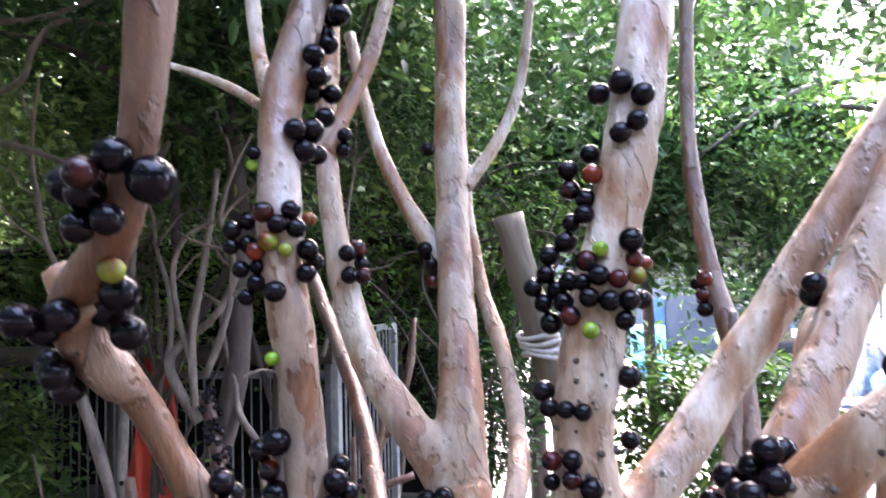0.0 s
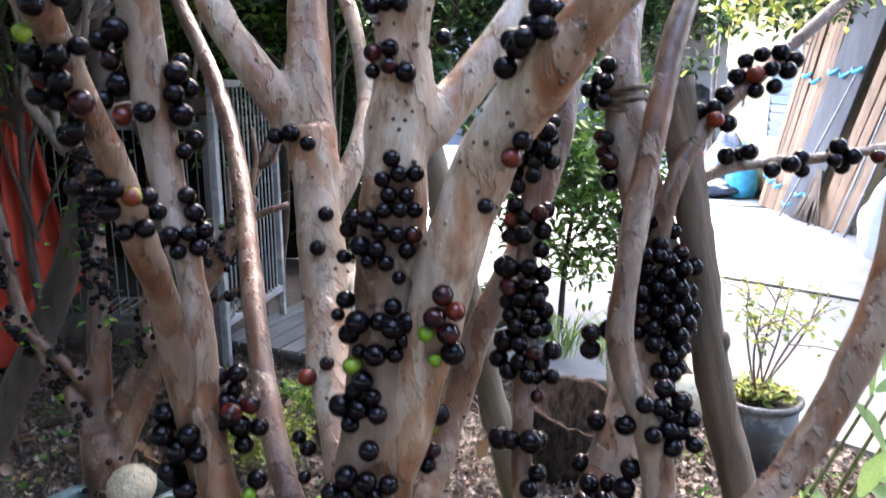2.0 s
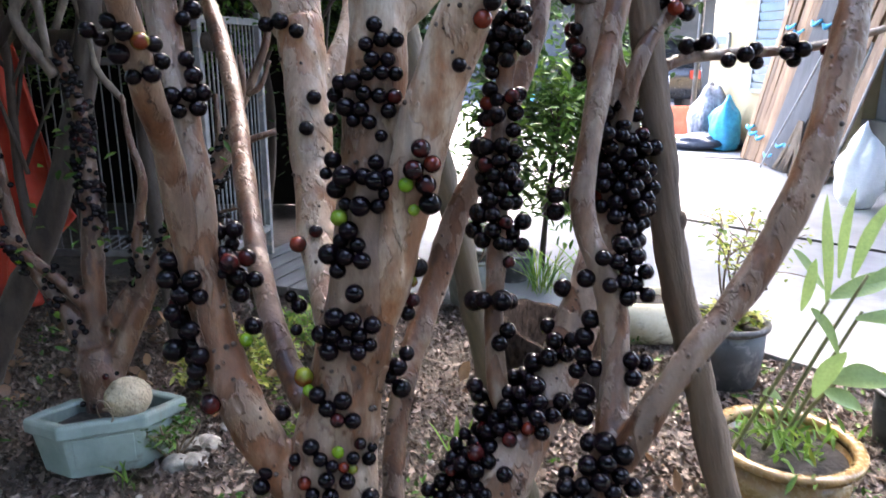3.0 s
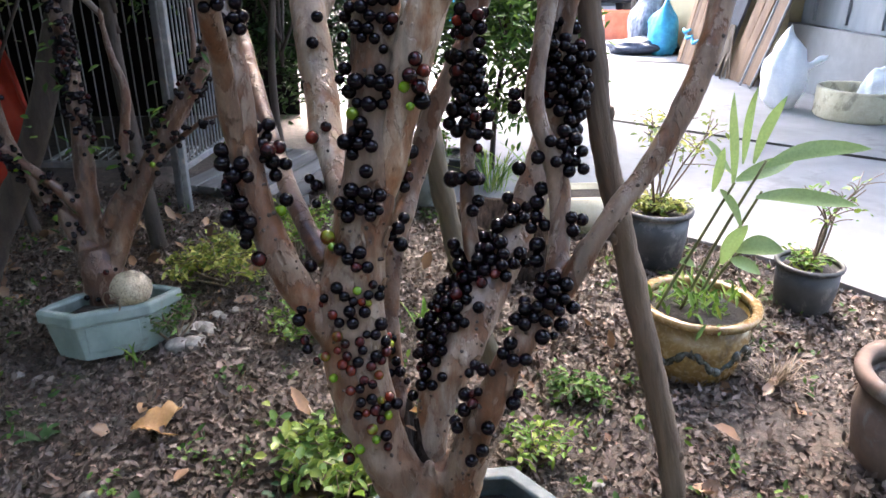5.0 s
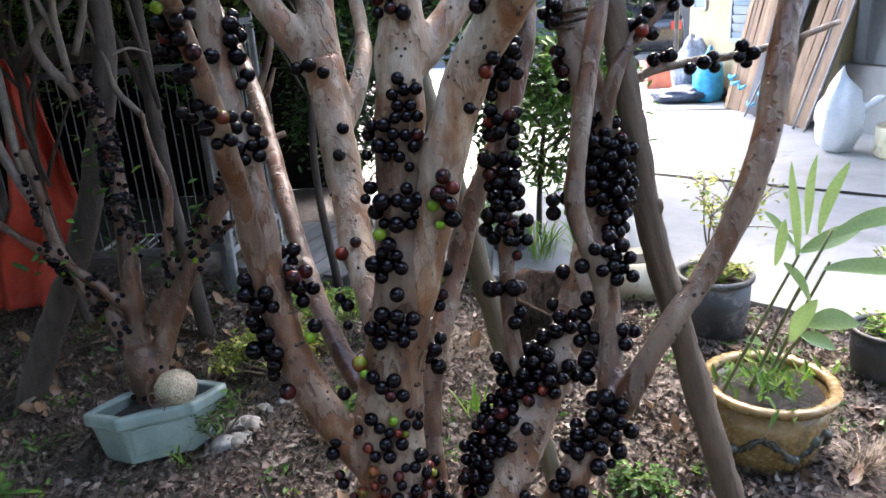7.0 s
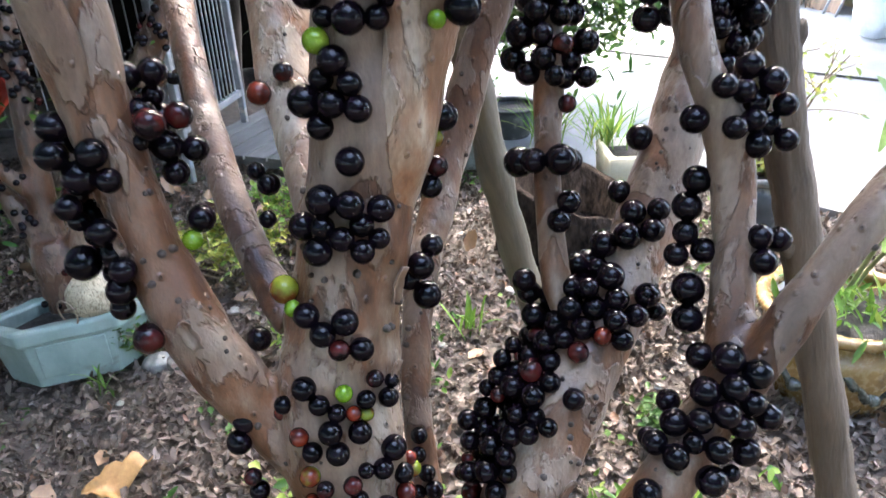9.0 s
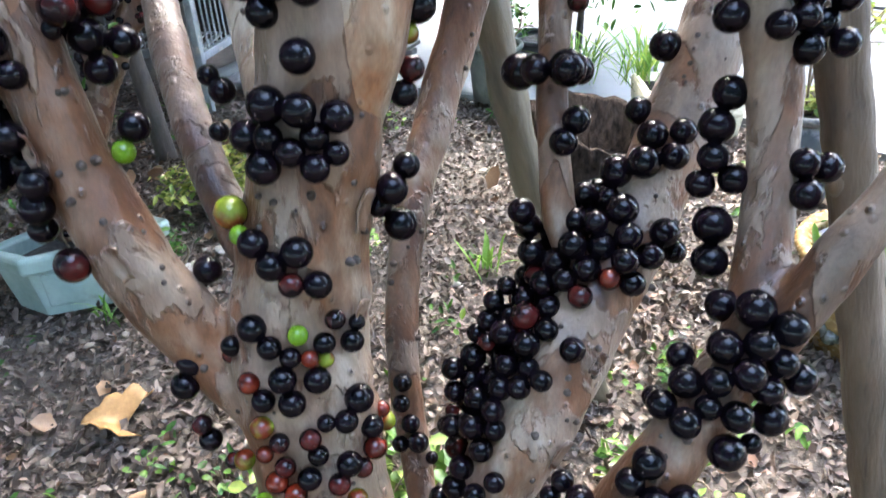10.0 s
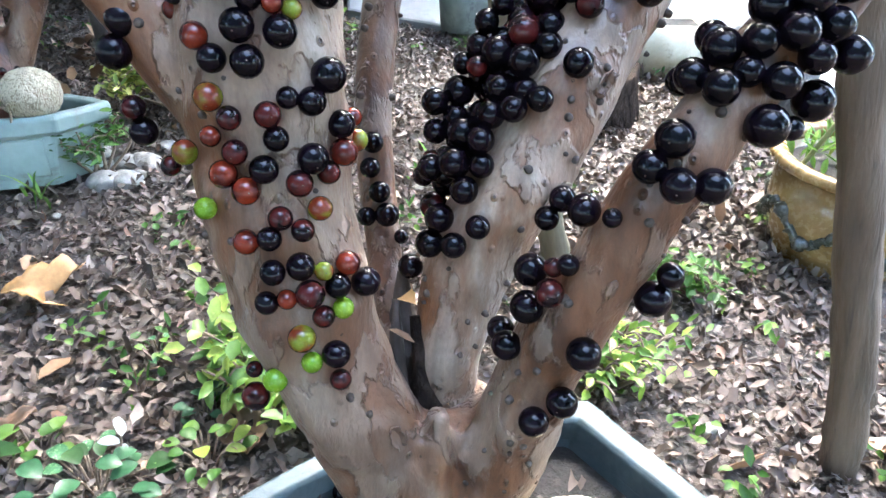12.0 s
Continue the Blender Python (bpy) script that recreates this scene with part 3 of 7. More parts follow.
limb("A4", [(-0.021, 0.76, 0.816, 0.02), (-0.075, 0.83, 0.887, 0.019), (-0.128, 0.94, 0.972, 0.019), (-0.19, 1.105, 1.086, 0.019), (-0.258, 1.3, 1.228, 0.019), (-0.363, 1.512, 1.402, 0.018), (-0.508, 1.7, 1.611, 0.017), (-0.623, 1.8, 1.815, 0.016)])
limb("A5", [(0.135, 0.7, 0.385, 0.016), (0.108, 0.774, 0.493, 0.017), (0.09, 0.852, 0.65, 0.019), (0.105, 0.934, 0.778, 0.021), (0.136, 1.005, 0.865, 0.023), (0.165, 1.045, 0.954, 0.024), (0.197, 1.062, 1.043, 0.022), (0.234, 1.085, 1.121, 0.02), (0.282, 1.118, 1.217, 0.019), (0.325, 1.155, 1.342, 0.019), (0.334, 1.212, 1.481, 0.018), (0.31, 1.283, 1.639, 0.016), (0.294, 1.33, 1.823, 0.014), (0.301, 1.362, 2.043, 0.013), (0.318, 1.4, 2.29, 0.011)])
limb("B", [(0.292, 0.8, 0.725, 0.018), (0.252, 0.815, 0.815, 0.016), (0.244, 0.855, 0.927, 0.015), (0.25, 0.9, 1.033, 0.015), (0.252, 0.941, 1.126, 0.016), (0.257, 0.98, 1.236, 0.015), (0.272, 1.014, 1.342, 0.013), (0.289, 1.053, 1.445, 0.011), (0.304, 1.1, 1.577, 0.008)])
limb("M", [(0.182, 0.7, 0.298, 0.024), (0.167, 0.701, 0.375, 0.028), (0.166, 0.706, 0.442, 0.032), (0.176, 0.718, 0.509, 0.037), (0.201, 0.734, 0.589, 0.042), (0.24, 0.756, 0.668, 0.044), (0.286, 0.792, 0.738, 0.041), (0.333, 0.837, 0.81, 0.036), (0.372, 0.883, 0.888, 0.033), (0.409, 0.928, 0.975, 0.034), (0.441, 0.968, 1.076, 0.035), (0.44, 1.005, 1.192, 0.034), (0.412, 1.042, 1.319, 0.033), (0.4, 1.078, 1.413, 0.03), (0.406, 1.115, 1.48, 0.026), (0.428, 1.155, 1.554, 0.023), (0.496, 1.2, 1.646, 0.02), (0.596, 1.25, 1.796, 0.018)])
limb("R", [(0.191, 0.665, 0.272, 0.043), (0.213, 0.663, 0.345, 0.043), (0.232, 0.653, 0.442, 0.039), (0.258, 0.636, 0.552, 0.033), (0.288, 0.624, 0.646, 0.028), (0.322, 0.63, 0.712, 0.026), (0.36, 0.655, 0.756, 0.026), (0.395, 0.68, 0.796, 0.024)])
limb("R1", [(0.381, 0.67, 0.774, 0.023), (0.396, 0.71, 0.824, 0.021), (0.404, 0.746, 0.887, 0.02), (0.402, 0.77, 0.955, 0.02), (0.386, 0.781, 1.014, 0.019), (0.364, 0.79, 1.065, 0.018), (0.354, 0.802, 1.115, 0.017), (0.362, 0.82, 1.172, 0.016), (0.377, 0.842, 1.248, 0.017), (0.401, 0.875, 1.362, 0.017), (0.43, 0.913, 1.479, 0.016), (0.456, 0.938, 1.538, 0.016), (0.481, 0.952, 1.597, 0.015), (0.508, 0.972, 1.74, 0.013), (0.536, 1., 1.941, 0.012)])
limb("R2", [(0.391, 0.67, 0.774, 0.021), (0.425, 0.678, 0.831, 0.021), (0.453, 0.683, 0.883, 0.019), (0.49, 0.692, 0.939, 0.018), (0.539, 0.708, 0.998, 0.02), (0.59, 0.722, 1.083, 0.021), (0.632, 0.742, 1.19, 0.021), (0.664, 0.775, 1.307, 0.021), (0.698, 0.822, 1.446, 0.019), (0.738, 0.88, 1.607, 0.017)])
limb("A6", [(-0.046, 1.03, 1.203, 0.017), (-0.015, 1.068, 1.28, 0.018), (0.001, 1.12, 1.34, 0.018), (-0.002, 1.182, 1.378, 0.016), (-0.015, 1.25, 1.44, 0.015), (-0.04, 1.315, 1.524, 0.015), (-0.073, 1.365, 1.61, 0.014), (-0.097, 1.405, 1.713, 0.013), (-0.113, 1.45, 1.846, 0.011)])
limb("PS1", [(-0.18, 0.42, 1.602, 0.011), (-0.191, 0.42, 1.616, 0.011), (-0.201, 0.42, 1.632, 0.009)])
limb("PS2", [(-0.186, 0.44, 1.564, 0.007), (-0.178, 0.44, 1.571, 0.006), (-0.172, 0.44, 1.578, 0.005)])
limb("P1", [(-0.245, 0.8, 1.823, 0.006), (-0.286, 0.82, 1.85, 0.006), (-0.338, 0.845, 1.878, 0.005), (-0.408, 0.88, 1.909, 0.004), (-0.488, 0.92, 1.939, 0.003)])
limb("T1", [(0.432, 1., 1.19, 0.014), (0.471, 1.005, 1.248, 0.013), (0.528, 1.022, 1.286, 0.01), (0.619, 1.05, 1.298, 0.009), (0.726, 1.078, 1.304, 0.008), (0.826, 1.1, 1.32, 0.007), (0.935, 1.12, 1.35, 0.006)])
limb("T2", [(0.44, 0.985, 1.11, 0.015), (0.446, 0.966, 1.232, 0.014), (0.476, 0.982, 1.318, 0.013), (0.537, 1.02, 1.383, 0.012), (0.617, 1.06, 1.446, 0.011), (0.713, 1.102, 1.523, 0.009), (0.832, 1.15, 1.621, 0.007)])

fruits("trunk", [(5.75, -69, 12.5, 33, "k"), (5.62, -71, 10.9, 14, "k"), (5.62, -69, 12.3, 37, "k"), (5.75, -28, 9.4, 6, "r"), (5.88, -54, 7.0, 4, "r"), (5.62, -16, 9.8, 6, "k"), (5.62, 5, 11.2, 7, "k"), (5.88, 22, 11.2, 8, "k"), (6.00, 20, 7.4, 5, "r"), (5.38, -19, 10.0, 6, "o"), (5.25, -7, 8.5, 5, "m"), (5.25, 16, 9.3, 7, "m"), (5.12, 19, 9.0, 6, "k"), (5.38, 30, 7.8, 5, "k"), (5.38, 42, 10.3, 7, "k"), (5.50, 51, 12.7, 9, "k"), (5.12, 66, 10.5, 7, "k"), (5.12, 89, 7.9, 6, "r"), (4.88, 100, 9.1, 7, "o"), (4.88, 65, 10.6, 8, "r")])
fruits("trunk", [(5.12, -20, 7.5, 5, "r"), (5.00, -6, 9.0, 5, "m"), (5.00, -44, 9.4, 6, "o"), (4.88, -67, 7.7, 11, "m"), (5.25, -66, 9.0, 29, "m"), (5.12, -67, 10.4, 25, "k"), (4.88, -12, 10.0, 6, "r"), (4.75, -2, 10.0, 6, "r"), (4.88, 11, 10.3, 6, "k"), (4.88, 39, 11.3, 8, "k"), (4.75, 52, 8.8, 5, "m"), (4.75, 32, 9.8, 6, "m"), (4.62, -35, 8.3, 5, "g"), (4.50, 15, 9.0, 5, "m"), (4.38, 27, 8.7, 6, "m"), (4.50, 41, 9.2, 6, "o"), (4.38, -9, 9.4, 6, "r"), (4.38, 6, 9.0, 6, "k"), (4.12, 2, 9.6, 6, "k"), (4.12, 20, 10.5, 7, "k")])
fruits("trunk", [(4.00, 35, 7.3, 5, "o"), (4.00, 52, 9.6, 6, "r"), (3.75, 63, 11.7, 8, "k"), (3.88, 40, 10.0, 6, "k"), (3.88, 19, 11.1, 7, "m"), (3.88, -7, 9.0, 5, "k"), (3.88, 6, 7.7, 5, "r"), (3.62, 40, 8.4, 6, "g"), (3.62, 26, 8.8, 5, "m"), (3.50, 7, 10.9, 7, "o"), (3.25, 7, 8.4, 6, "g"), (3.25, 25, 11.1, 7, "k"), (3.00, 21, 8.6, 5, "m"), (3.12, -28, 10.0, 7, "g"), (2.88, -61, 12.1, 16, "m"), (3.12, -60, 7.0, 7, "m")])
fruits("trunk", [(6.12, -71, 11.0, 35, "k"), (6.25, -24, 11.6, 7, "k"), (6.00, -47, 9.0, 6, "k"), (6.12, -11, 9.8, 7, "k"), (6.25, 9, 8.2, 5, "g"), (6.12, 27, 9.1, 6, "k"), (6.38, 36, 8.4, 5, "m"), (6.12, 51, 9.8, 7, "k"), (6.25, 58, 7.0, 4, "k"), (6.00, 10, 8.7, 5, "k"), (5.88, 1, 11.3, 8, "k"), (6.00, 22, 7.0, 5, "o")])
fruits("A5", [(1.75, 3, 10.4, 7, "k"), (1.62, -6, 9.9, 6, "k"), (1.50, 11, 10.5, 6, "k"), (1.38, -24, 9.5, 6, "k"), (1.38, 22, 11.7, 7, "k"), (1.25, 61, 7.4, 5, "k")])
fruits("M", [(5.50, -103, 10.6, 34, "k"), (5.62, -104, 12.1, 15, "k"), (5.50, -105, 11.2, 22, "k"), (5.25, -103, 11.1, 31, "k"), (5.50, -67, 11.5, 7, "k"), (5.12, -101, 9.2, 29, "m"), (5.38, -92, 9.6, 7, "m"), (5.12, -103, 9.7, 31, "k"), (5.25, -104, 9.7, 15, "k"), (5.00, -103, 8.8, 20, "k"), (5.12, -89, 9.6, 7, "k"), (5.12, -54, 10.5, 6, "k"), (5.12, -38, 10.4, 7, "k"), (5.50, -23, 12.1, 8, "k"), (4.88, -104, 13.3, 22, "k"), (4.75, -101, 11.8, 38, "k"), (4.62, -104, 11.4, 16, "k"), (4.50, -100, 10.9, 32, "k"), (4.50, -91, 9.3, 6, "k"), (4.50, -61, 10.9, 7, "k")])
fruits("M", [(4.25, -102, 10.1, 12, "k"), (4.12, -101, 9.6, 25, "k"), (4.25, -57, 12.0, 8, "k"), (4.00, -24, 10.4, 7, "k"), (3.88, -69, 12.9, 8, "k"), (3.75, -39, 11.1, 7, "k"), (3.62, -70, 12.6, 8, "k"), (3.25, -97, 11.6, 13, "k"), (4.25, -101, 7.5, 24, "m"), (5.62, -102, 9.6, 31, "k")])
fruits("R", [(5.38, -116, 10.1, 7, "k"), (5.62, -43, 10.1, 6, "k"), (5.75, -6, 12.2, 9, "k"), (6.00, 54, 14.0, 15, "k"), (5.38, 17, 14.2, 10, "k"), (5.62, 52, 8.3, 15, "k"), (4.88, -50, 12.9, 8, "k"), (4.62, -52, 11.6, 7, "k"), (4.62, -17, 12.1, 9, "k"), (4.75, 16, 12.2, 8, "k"), (3.88, -117, 10.1, 24, "k"), (3.75, -112, 9.4, 25, "k"), (4.00, -93, 12.2, 9, "k"), (4.12, -55, 7.0, 4, "k"), (3.62, 58, 13.9, 11, "k"), (3.88, 57, 9.8, 12, "k"), (3.25, -115, 13.6, 14, "k"), (3.38, -63, 11.0, 8, "m"), (3.50, -84, 7.7, 6, "m"), (3.12, -79, 13.3, 9, "k")])
fruits("R", [(3.62, -67, 8.3, 5, "k"), (2.62, -117, 11.7, 10, "k"), (2.75, -76, 12.5, 8, "k"), (3.12, 3, 13.3, 10, "k"), (2.62, 11, 12.8, 9, "k"), (2.38, -6, 12.6, 8, "k")])
fruits("trunk", [(7.00, -30, 11.9, 7, "k"), (6.88, -10, 11.8, 7, "k"), (7.00, 1, 12.4, 7, "k"), (6.75, 18, 11.2, 7, "k"), (6.75, 1, 9.9, 6, "m"), (7.12, -66, 13.6, 8, "o"), (7.00, -51, 8.1, 5, "g"), (7.88, -46, 13.0, 8, "k"), (8.12, -22, 14.0, 8, "k"), (8.12, -5, 12.6, 8, "k"), (8.12, 20, 12.1, 7, "k"), (7.75, -25, 12.9, 8, "k"), (7.88, -7, 10.9, 7, "k"), (8.00, 5, 10.8, 6, "k"), (7.88, 17, 9.6, 6, "k"), (7.88, -15, 10.8, 7, "k"), (7.88, 1, 10.8, 7, "k"), (7.62, 90, 11.1, 18, "k"), (7.50, 87, 13.2, 14, "k"), (7.25, 89, 14.0, 19, "k")])
fruits("trunk", [(7.38, 88, 10.5, 12, "k"), (8.50, -6, 12.5, 7, "k"), (8.75, 92, 13.9, 23, "k"), (8.38, 91, 10.1, 20, "m"), (8.25, 90, 10.9, 16, "k"), (8.62, 90, 8.0, 18, "o"), (8.88, -44, 14.4, 9, "k"), (8.88, -24, 12.3, 7, "k"), (8.75, -38, 11.3, 7, "k"), (8.88, -5, 11.6, 7, "k"), (9.12, -24, 12.7, 8, "k"), (9.00, -39, 10.5, 6, "k"), (9.00, -9, 10.3, 6, "k"), (9.25, -43, 11.0, 7, "g"), (9.38, -1, 13.7, 8, "k"), (9.38, 11, 10.1, 6, "k"), (9.50, -53, 12.8, 8, "k"), (9.38, -34, 9.0, 5, "k"), (9.62, -19, 14.6, 9, "k"), (9.62, 4, 12.8, 8, "k")])
fruits("trunk", [(9.62, 0, 11.7, 7, "k"), (9.62, 24, 12.9, 8, "k"), (9.50, 29, 9.5, 6, "k"), (9.75, 13, 10.5, 6, "k"), (9.75, -79, 11.7, 8, "k"), (9.62, -79, 8.6, 16, "k")])
fruits("c", [(3.00, -2, 13.0, 8, "m"), (3.12, 27, 11.3, 7, "r"), (2.88, 27, 13.2, 8, "m"), (2.75, 39, 14.6, 9, "k"), (2.88, -7, 9.8, 6, "g"), (2.62, 17, 7.6, 5, "g"), (3.25, 1, 12.2, 7, "m")])
fruits("A3", [(1.38, -40, 12.9, 8, "r"), (1.50, 8, 10.5, 6, "m"), (0.50, -67, 11.9, 17, "k"), (0.62, -69, 9.7, 23, "k"), (0.12, -66, 8.8, 27, "k")])
fruits("A1", [(5.00, 117, 13.4, 8, "k"), (5.00, 112, 12.3, 14, "k"), (4.00, -27, 15.1, 9, "k"), (3.88, 2, 10.7, 6, "k"), (4.38, 114, 12.6, 24, "m"), (4.62, 113, 9.8, 13, "k"), (4.12, 115, 14.0, 13, "k"), (4.00, 114, 12.0, 27, "k"), (3.75, 115, 12.1, 15, "k"), (4.25, 76, 7.7, 5, "k"), (4.62, -61, 7.0, 5, "g"), (4.25, -61, 8.9, 15, "g"), (4.38, -63, 10.2, 9, "k"), (3.12, -62, 15.7, 17, "k"), (3.00, -42, 11.7, 7, "k"), (3.50, -62, 9.1, 12, "k"), (3.75, -62, 11.0, 14, "m"), (3.38, -59, 11.1, 8, "k"), (2.88, -43, 13.0, 8, "k"), (2.62, -61, 11.3, 12, "k")])
fruits("A1", [(2.25, -40, 13.9, 8, "m"), (3.12, 116, 12.9, 18, "k"), (3.00, 116, 9.5, 9, "g"), (1.50, 118, 12.1, 11, "k")])
fruits("B", [(3.50, -29, 13.6, 8, "k"), (3.50, 13, 12.1, 7, "k"), (3.50, 74, 13.1, 8, "k"), (3.62, -66, 11.5, 7, "k"), (3.25, -71, 16.9, 11, "k"), (4.25, -95, 17.1, 12, "k"), (4.00, 32, 13.6, 8, "k"), (3.75, 51, 13.7, 9, "k"), (3.00, 68, 13.1, 8, "k"), (2.88, 38, 11.4, 7, "k"), (3.12, -98, 14.1, 19, "k"), (2.62, 54, 10.0, 6, "m"), (2.12, -80, 17.0, 10, "k"), (2.12, 3, 16.6, 10, "k"), (2.12, -29, 13.7, 8, "k"), (2.12, 54, 13.0, 8, "k"), (1.75, 52, 13.0, 8, "k"), (1.62, 19, 12.9, 8, "k"), (1.12, -92, 13.4, 18, "k")])
fruits("M", [(7.25, -71, 15.7, 10, "k"), (7.38, -48, 15.5, 9, "k"), (7.62, -50, 14.1, 8, "k"), (7.88, -100, 13.8, 8, "k"), (7.50, -24, 13.1, 8, "k"), (7.75, -17, 12.4, 7, "k"), (8.50, -87, 15.3, 9, "k"), (6.75, -113, 15.5, 24, "k"), (6.88, -113, 15.4, 12, "k"), (6.62, -93, 15.9, 10, "k"), (6.38, -112, 16.2, 21, "k"), (6.75, -52, 15.4, 9, "k"), (6.50, -56, 13.8, 9, "k"), (6.38, -93, 14.3, 9, "k"), (6.62, -36, 13.0, 8, "k"), (6.12, -113, 15.3, 20, "k"), (6.25, -59, 13.1, 8, "k"), (6.50, -16, 12.9, 8, "k"), (6.25, -27, 10.6, 6, "r"), (6.62, -3, 12.9, 8, "k")])
fruits("M", [(6.75, 3, 13.7, 8, "k"), (6.38, -11, 12.1, 7, "k"), (6.00, -55, 11.5, 7, "m"), (6.38, -112, 13.8, 38, "k"), (6.12, -113, 12.9, 11, "k"), (6.75, 41, 10.9, 7, "k")])
fruits("R1", [(2.88, -103, 14.1, 13, "k"), (2.50, -104, 14.8, 21, "k"), (2.00, -106, 12.7, 12, "k"), (2.25, -104, 12.8, 23, "k"), (2.00, -106, 12.1, 26, "k"), (1.38, -108, 16.2, 19, "k"), (1.12, -110, 14.8, 18, "k"), (2.12, 49, 12.3, 7, "k"), (2.12, 70, 12.3, 16, "k"), (1.88, 42, 12.9, 8, "k"), (4.38, 80, 13.3, 17, "k"), (4.38, 11, 11.7, 7, "k"), (4.12, 63, 12.0, 7, "k"), (4.12, 77, 13.2, 28, "k"), (3.75, 78, 11.3, 34, "k"), (3.75, 38, 11.9, 7, "k"), (3.50, 77, 12.1, 18, "k"), (3.75, 16, 11.2, 7, "k"), (3.38, 57, 12.8, 8, "k"), (3.38, 75, 11.4, 24, "k")])
fruits("R1", [(3.88, 77, 12.1, 11, "k"), (4.00, -70, 13.5, 8, "k")])
fruits("R", [(6.88, -126, 13.8, 9, "k"), (7.00, -59, 15.1, 9, "k"), (7.00, -14, 13.6, 8, "k"), (6.00, -126, 11.6, 10, "k"), (6.38, -56, 13.7, 8, "k"), (6.62, -25, 12.9, 8, "k"), (6.62, 2, 11.7, 7, "k"), (6.62, 51, 13.2, 17, "k"), (6.25, -28, 12.9, 8, "k"), (5.75, -74, 13.1, 8, "k"), (5.88, -44, 11.6, 7, "k"), (6.25, 13, 11.7, 7, "k"), (5.38, -92, 11.9, 8, "k"), (5.50, -45, 12.2, 7, "k")])
fruits("trunk", [(14.88, -86, 11.0, 29, "k"), (15.12, -87, 12.2, 15, "k"), (15.25, -86, 10.4, 13, "k"), (14.88, -32, 11.1, 7, "m"), (14.62, -86, 10.3, 29, "k"), (14.50, -86, 10.3, 33, "k"), (14.50, -86, 10.9, 16, "k"), (14.62, -65, 10.7, 7, "k"), (14.62, -34, 9.3, 6, "k"), (14.75, -10, 10.9, 7, "k"), (14.75, 12, 9.8, 6, "m"), (14.38, -66, 10.7, 7, "k"), (14.38, -86, 10.3, 24, "k"), (14.12, -87, 12.1, 12, "k"), (14.25, -44, 10.5, 7, "m"), (14.50, -16, 10.4, 7, "k"), (14.50, 8, 10.9, 7, "k"), (14.50, 38, 11.0, 8, "k"), (14.62, 87, 10.2, 9, "k"), (14.38, 41, 10.4, 7, "k")])
fruits("trunk", [(14.88, 46, 9.3, 6, "o"), (15.00, 38, 8.7, 5, "r"), (15.00, -21, 8.1, 5, "g"), (14.12, -8, 8.6, 5, "g"), (15.12, 26, 12.7, 8, "k"), (15.00, 77, 8.4, 5, "o"), (15.75, -85, 11.1, 27, "k"), (15.62, -87, 11.1, 22, "m"), (15.50, -78, 11.0, 7, "k"), (16.00, -92, 11.2, 9, "k"), (15.75, -62, 10.9, 7, "r"), (15.38, -71, 10.9, 7, "k"), (13.25, -86, 12.1, 10, "k"), (13.12, -72, 10.1, 7, "k"), (13.12, -31, 9.2, 6, "k"), (13.12, -5, 9.1, 6, "k"), (12.50, -53, 10.5, 7, "m"), (12.50, -17, 10.3, 7, "k"), (12.38, -16, 9.7, 7, "m"), (12.25, 7, 11.9, 7, "k")])
fruits("trunk", [(12.25, -52, 8.8, 6, "k"), (13.62, 71, 12.3, 9, "k"), (12.75, 86, 10.1, 12, "k"), (16.62, -88, 12.6, 10, "k"), (16.62, -31, 13.9, 8, "k"), (16.50, 6, 12.5, 8, "k"), (16.12, -20, 11.3, 7, "k"), (16.25, 3, 11.2, 7, "k")])
fruits("A1a", [(7.38, -63, 9.9, 25, "k"), (7.50, -67, 10.0, 10, "k"), (7.25, -66, 9.9, 14, "k"), (7.25, -63, 8.7, 24, "k"), (7.50, -4, 11.4, 8, "m"), (7.38, 20, 10.3, 7, "k"), (7.50, 46, 10.4, 6, "k"), (7.38, 46, 10.4, 7, "k"), (7.12, -44, 9.8, 6, "r"), (7.25, 1, 10.3, 6, "o"), (7.12, 31, 7.4, 5, "o"), (7.00, -63, 9.3, 19, "k"), (6.88, -54, 9.9, 7, "k"), (6.75, -64, 9.3, 16, "k"), (6.75, 1, 11.4, 7, "k"), (7.12, 83, 11.7, 8, "k"), (7.00, 111, 9.6, 11, "k"), (6.88, 73, 10.5, 6, "k"), (7.50, 110, 7.8, 8, "o"), (7.00, -52, 8.1, 5, "k")])
fruits("A1a", [(5.25, -35, 14.6, 10, "k"), (5.12, -66, 11.9, 22, "k"), (4.88, -67, 11.9, 15, "m"), (4.50, -67, 14.9, 13, "k"), (4.38, -64, 11.8, 24, "k"), (4.12, -66, 11.3, 11, "r"), (4.12, 4, 12.1, 8, "k"), (4.75, 110, 11.0, 10, "k"), (4.50, 112, 12.3, 15, "k"), (4.38, 78, 11.9, 8, "k"), (4.12, 86, 14.3, 9, "k"), (3.75, 113, 12.1, 16, "k"), (9.12, 114, 12.5, 14, "k"), (8.62, 112, 11.1, 13, "k"), (10.25, 114, 11.4, 22, "k"), (8.38, -43, 7.7, 5, "k"), (8.25, -60, 7.0, 4, "g"), (6.12, -36, 7.6, 5, "g")])
